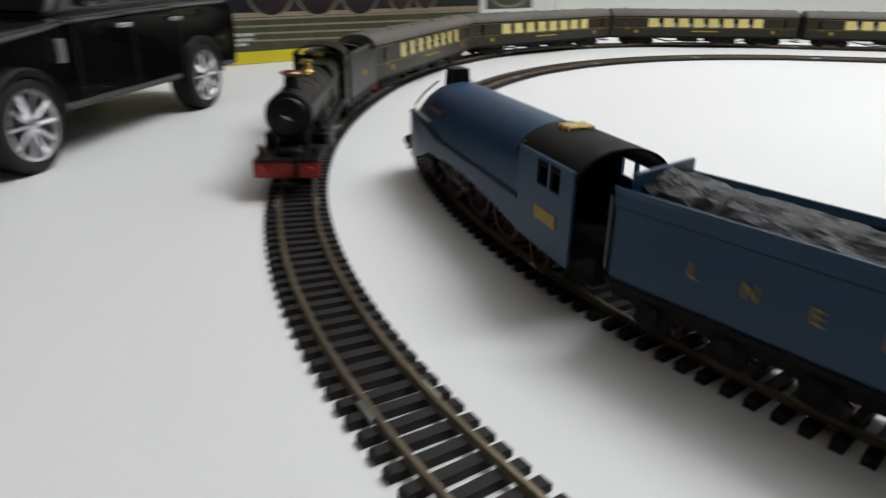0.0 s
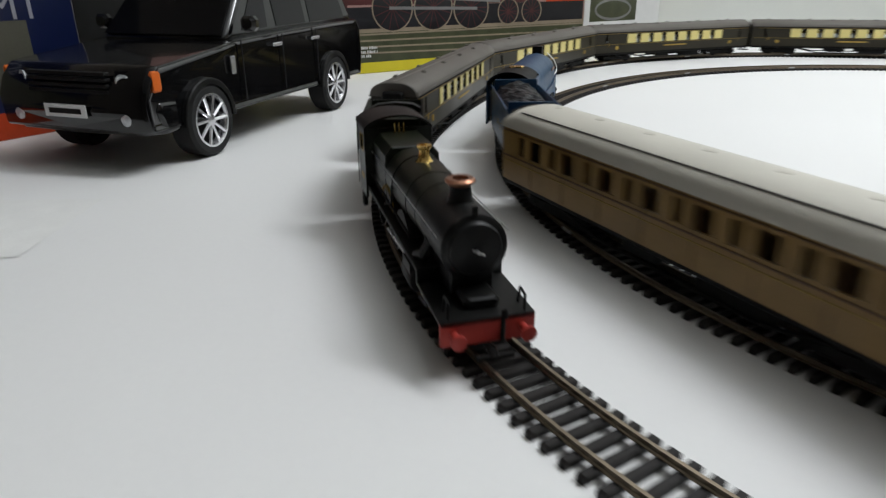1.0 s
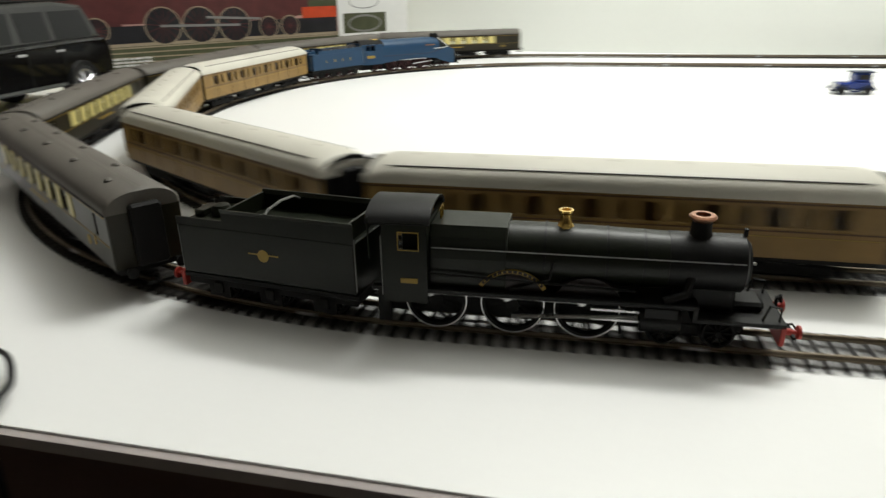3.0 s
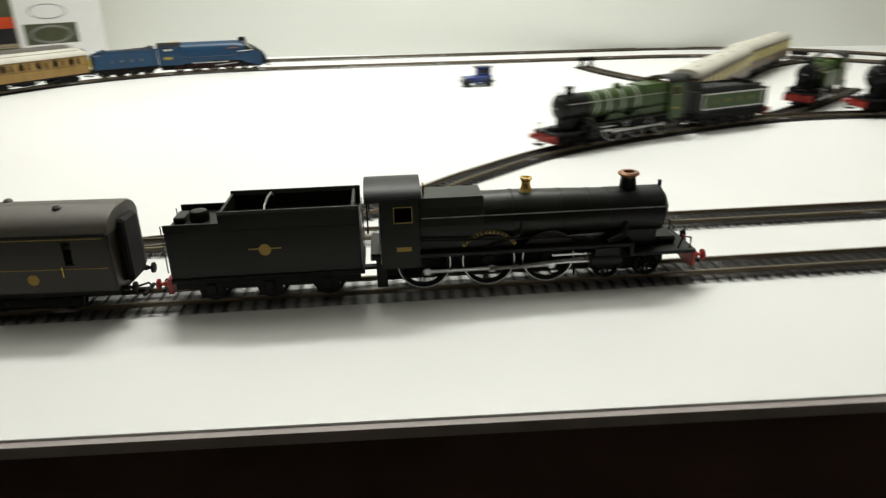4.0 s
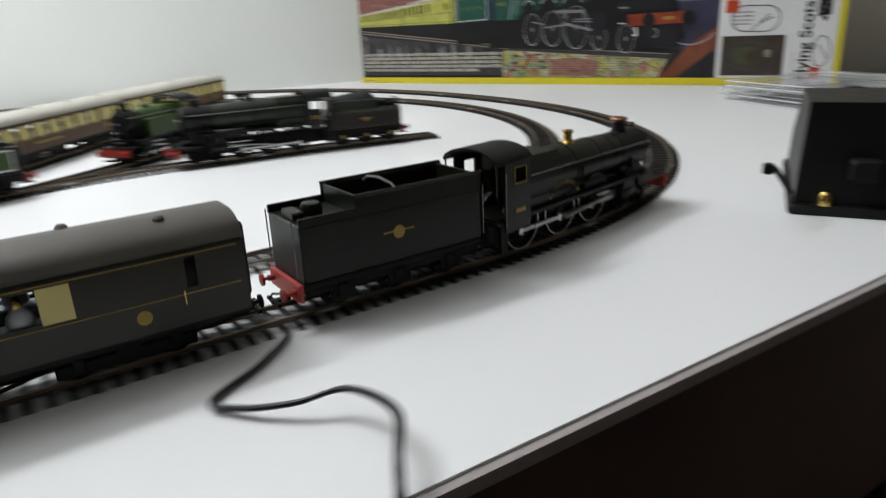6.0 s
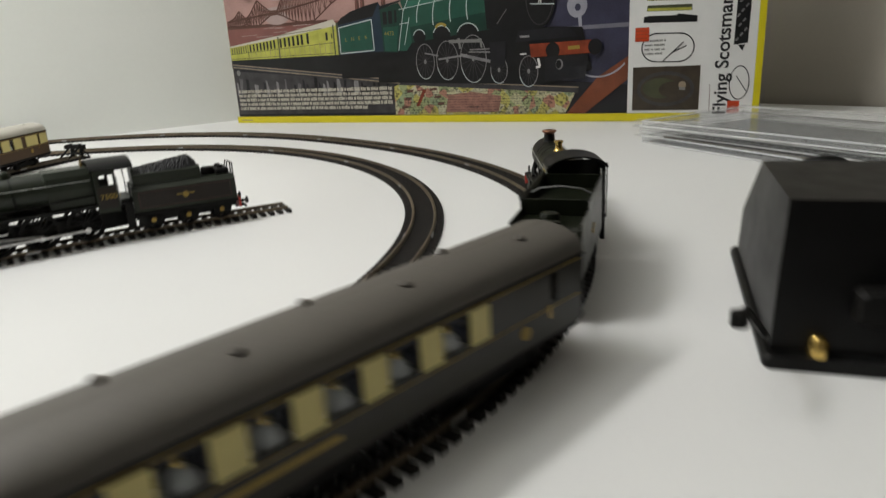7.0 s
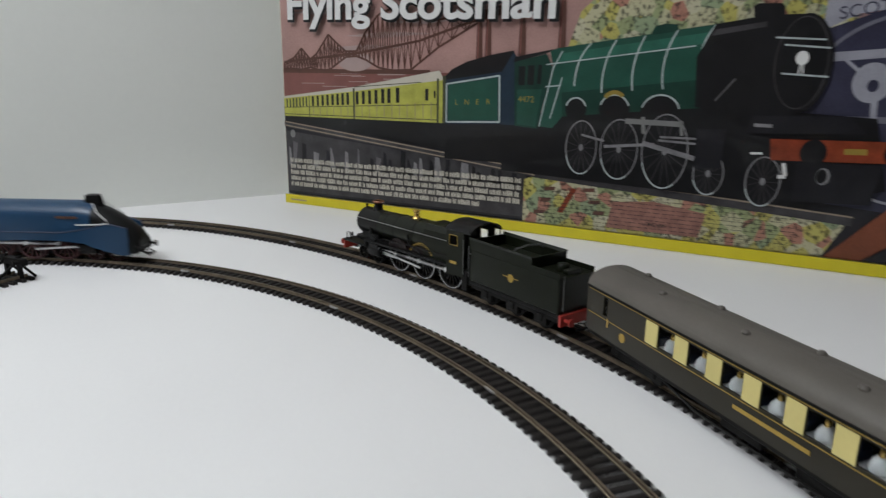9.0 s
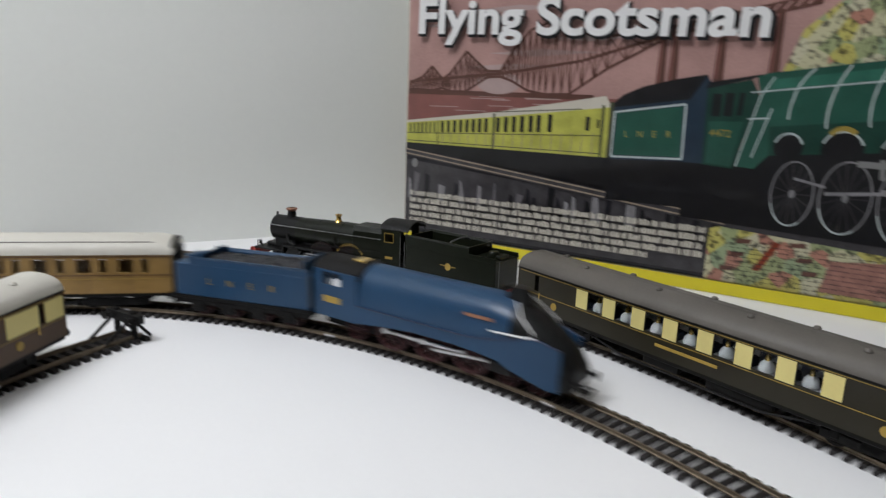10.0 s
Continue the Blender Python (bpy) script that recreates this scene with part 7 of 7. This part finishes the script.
def box_left():
    b, p = big_box("train_set_box", "large train set carton printed with a maroon express locomotive", pose(-1.262, 0.03, 0, 0, 0, 48.7), 0.83, 0.30, 0.08)
    p.rect("sky", "pink", 0.003, 0.662, 0.012, 0.299)
    p.rect("trees", "olive", 0.003, 0.662, 0.09, 0.16)
    p.rect("shade", "dark", 0.05, 0.66, 0.05, 0.085)
    p.rect("meadow", "olive", 0.003, 0.662, 0.012, 0.053)
    p.strokes("verges", "tan", [(0.003, 0.050 - k * 0.006, 0.662, 0.051 - k * 0.0105) for k in range(4)], 0.0022)
    p.strokes("platform", "tan", [(0.003, 0.055, 0.662, 0.055)], 0.005)
    p.poly("engine_body", "maroon", (0.05, 0.09), (0.56, 0.085), (0.60, 0.10), (0.60, 0.18), (0.56, 0.20), (0.05, 0.19))
    p.poly("tender_body", "maroon", (0.05, 0.085), (0.26, 0.085), (0.26, 0.18), (0.05, 0.18))
    for x, z, r in ((0.10, 0.08, 0.02), (0.16, 0.08, 0.02), (0.22, 0.08, 0.02), (0.325, 0.083, 0.031), (0.388, 0.082, 0.031), (0.450, 0.080, 0.030), (0.515, 0.073, 0.019), (0.558, 0.073, 0.019)):
        p.disc("wheel", "dark", x, z, r)
        p.ring("wheel_rim", "tan", x, z, r, r, 0.002)
        p.strokes("spokes", "maroon", [(x, z, x + r * 0.9 * math.cos(a), z + r * 0.9 * math.sin(a)) for a in np.arange(0, 6.28, 0.5)], 0.0012)
    p.strokes("side_rods", "grey", [(0.32, 0.083, 0.46, 0.079), (0.40, 0.094, 0.50, 0.088)], 0.004)
    p.rect("buffer_beam", "red", 0.585, 0.66, 0.085, 0.105)
    bar_text(p, 0.235, 0.30, 0.020, 0.036, 3, "white", 0, 5, 0.4)
    p.rect("contents_panel", "white", 0.6625, 0.829, 0.001, 0.299)
    p.rect("photo", "olive", 0.674, 0.775, 0.052, 0.09)
    p.ring("photo_oval", "grey", 0.724, 0.07, 0.04, 0.017, 0.004)
    p.ring("track_plan", "black", 0.724, 0.112, 0.035, 0.014, 0.0014)
    p.rect("yellow_strip", "yellow", 0.001, 0.829, 0.0006, 0.0145)


box_left()


def box_blue():
    b = thing("engine_box", "dark blue carton with a red band and a picture panel", "box", "", pose(-1.300, -0.555, 0, 0, 0, 73))
    part("carton", Shape().box(0, 0.44, 0, 0.07, 0, 0.19, 0.001), CARD, b)
    p = Print(b)
    p.rect("blue_face", "blue", 0.0005, 0.4395, 0.03, 0.1895)
    p.rect("picture", "beige", 0.02, 0.40, 0.036, 0.092)
    p.rect("red_band", "red", 0.0005, 0.4395, 0.0006, 0.022)
    p.rect("blue_line", "blue", 0.0005, 0.4395, 0.022, 0.032)
    p.text("ard 4MT", "dialpale", 0.3625, 0.1020, 0.030, 0, 0.101)


box_blue()


dark_box = thing("storage_box", "plain black carton standing behind the toy car", "box", "", pose(-1.30, 0.02, 0, 0, 0, 80))
part("carton", Shape().box(-0.12, 0.12, -0.04, 0.04, 0, 0.24, 0.0015), M["black"], dark_box)
part("lid", Shape().box(-0.122, 0.122, -0.042, 0.042, 0.2, 0.243, 0.0015), M["black"], dark_box)


# ---- clear packaging and loose paper ----
def tray(x, y, z, ang, w, d, h, filled=False):
    v = thing("plastic_tray", "clear plastic packaging tray with spare track inside" if filled else "clear empty plastic packaging tray with lit edges drawn white", "packaging", "packaging", pose(x, y, z, 0, 0, ang))
    sh = Shape()
    sh.box(-w / 2, w / 2, -d / 2, d / 2, 0, 0.0008).box(-w / 2, w / 2, -d / 2, -d / 2 + 0.0008, 0, h).box(-w / 2, w / 2, d / 2 - 0.0008, d / 2, 0, h).box(-w / 2, -w / 2 + 0.0008, -d / 2, d / 2, 0, h).box(w / 2 - 0.0008, w / 2, -d / 2, d / 2, 0, h)
    sh.box(-w / 2 - 0.006, w / 2 + 0.006, -d / 2 - 0.006, -d / 2, h, h + 0.0012).box(-w / 2 - 0.006, w / 2 + 0.006, d / 2, d / 2 + 0.006, h, h + 0.0012)
    part("shell", sh, M["clear"], v)
    part("lid", Shape().box(-w / 2 - 0.004, w / 2 + 0.004, -d / 2 - 0.004, d / 2 + 0.004, h + 0.0014, h + 0.0022), M["clear"], v)
    # the gleam along the clear edges, drawn as thin white tubes
    for edge in ([(-w / 2, -d / 2, h), (w / 2, -d / 2, h)], [(-w / 2, d / 2, h), (w / 2, d / 2, h)], [(-w / 2, -d / 2, h), (-w / 2, d / 2, h)], [(w / 2, -d / 2, h), (w / 2, d / 2, h)], [(-w / 2, -d / 2, 0.001), (-w / 2, d / 2, 0.001)], [(-w / 2, d / 2, 0.001), (w / 2, d / 2, 0.001)]):
        part("rim", Shape().tube(edge, 0.0007, 6), M["plate"], v, "white line for light caught on a clear plastic edge")
    if filled:
        for k in (-1, 0, 1):
            y = k * d * 0.3
            piece = part("track_piece", Shape().box(-w / 2 + 0.008, w / 2 - 0.008, y - 0.0088, y - 0.0078, 0.003, 0.0055).box(-w / 2 + 0.008, w / 2 - 0.008, y + 0.0078, y + 0.0088, 0.003, 0.0055), M["rail"], v, "spare piece of dark track")
            for n_ in range(int((w - 0.03) / 0.011)):
                x_ = -w / 2 + 0.014 + n_ * 0.011
                part("sleeper", Shape().box(x_ - 0.002, x_ + 0.002, y - 0.0148, y + 0.0148, 0.0012, 0.003), M["sleeper"], piece)


tray(1.0977, -0.4541, 0, 72, 0.34, 0.17, 0.008, True)
tray(1.1098, -0.4461, 0.0104, 74, 0.34, 0.17, 0.007)
tray(1.0976, -0.4591, 0.0198, 76, 0.34, 0.17, 0.007)
sheet = Shape()
n = 12
gridv = [(-0.06 + 0.12 * i / n, -0.045 + 0.09 * j / n, 0.0003 + 0.0008 * max(0, (i / n - 0.55)) ** 2 * (1 + math.sin(j))) for i in range(n + 1) for j in range(n + 1)]
sheet.add(gridv, [(i * (n + 1) + j, i * (n + 1) + j + 1, (i + 1) * (n + 1) + j + 1, (i + 1) * (n + 1) + j) for i in range(n) for j in range(n)], True)
tagged(part("paper_sheet", sheet, M["white"], at=pose(-1.038, -0.371, 0.0, 0, 0, 20)), "loose thin sheet of white paper on the board", "paper")

# ---- the tracks ----
lay_track("outer_oval_track", "outer oval of dark model railway track on the board", LINES["outer"][1], True, lambda q: q[1] < -0.2 or (q[0] > 0.4 and q[1] < 0.45))
lay_track("inner_oval_track", "inner oval of dark model railway track on the board", LINES["inner"][1], True, lambda q: q[0] > 0.15 or q[1] < -0.3)
lay_track("siding_track", "siding track curving off inside the oval", SIDING["a"][1])
lay_track("siding_track", "short siding track inside the oval", SIDING["b"][1])
lay_track("siding_track", "siding track ending at a buffer stop", SIDING["c"][1])
lay_track("siding_track", "short stub of track ending at a buffer stop", SIDING["d"][1])


# ---- what moves ----
RUN_OUTER = [(0.0, 4.020), (0.5, 4.135), (1.0, 4.252), (1.5, 4.374), (2.0, 4.492), (2.5, 4.610), (3.0, 4.734), (4.3, 5.107), (4.5, 5.169), (5.0, 5.315), (5.5, 5.453), (6.0, 5.600), (7.3, 5.954), (7.5, 6.012), (8.0, 6.164), (8.5, 6.307), (9.0, 6.4515), (9.5, 6.590), (10.0, 6.728)]
RUN_INNER = [(0.0, 3.374), (1.5, 3.051), (2.0, 2.942), (2.5, 2.837), (3.0, 2.729), (4.3, 2.446), (4.5, 2.396), (5.0, 2.286), (8.5, 1.513), (9.0, 1.398), (9.5, 1.276), (10.0, 1.164)]


def run_at(table, t):
    ts, ss = zip(*table)
    return float(np.interp(t, ts, ss))


def smooth_run(table, t):
    """The distance run, smoothed over a third of a second."""
    return sum(run_at(table, min(max(t + d, 0), 10)) for d in (-0.3, -0.15, 0.0, 0.15, 0.3)) / 5 if 0.3 <= t <= 9.7 else run_at(table, t)


def motions():
    steps = [i * 0.2 for i in range(51)]
    for ob, back, half in OUTER_TRAIN:
        walk(ob, [(t, pose_on(LINES["outer"], smooth_run(RUN_OUTER, t) + back, 1, half)) for t in steps])
    for ob, back, half in INNER_TRAIN:
        walk(ob, [(t, pose_on(LINES["inner"], smooth_run(RUN_INNER, t) + back, -1, half)) for t in steps])
    fine = [i / 15 for i in range(151)]
    for ob, seat, r, way, crank in SPIN:
        table = RUN_OUTER if ob.parent == engine else RUN_INNER
        sign = 1 if table is RUN_OUTER else -1
        rows = []
        for t in fine:
            a = sign * (smooth_run(table, t) - table[0][1]) / r
            if crank:
                rows.append((t, pose(seat[0] + crank * math.sin(a), seat[1], seat[2] + crank * math.cos(a))))
            else:
                rows.append((t, pose(seat[0], seat[1], seat[2], 0, math.degrees(a), 0)))
        walk(ob, rows)


motions()
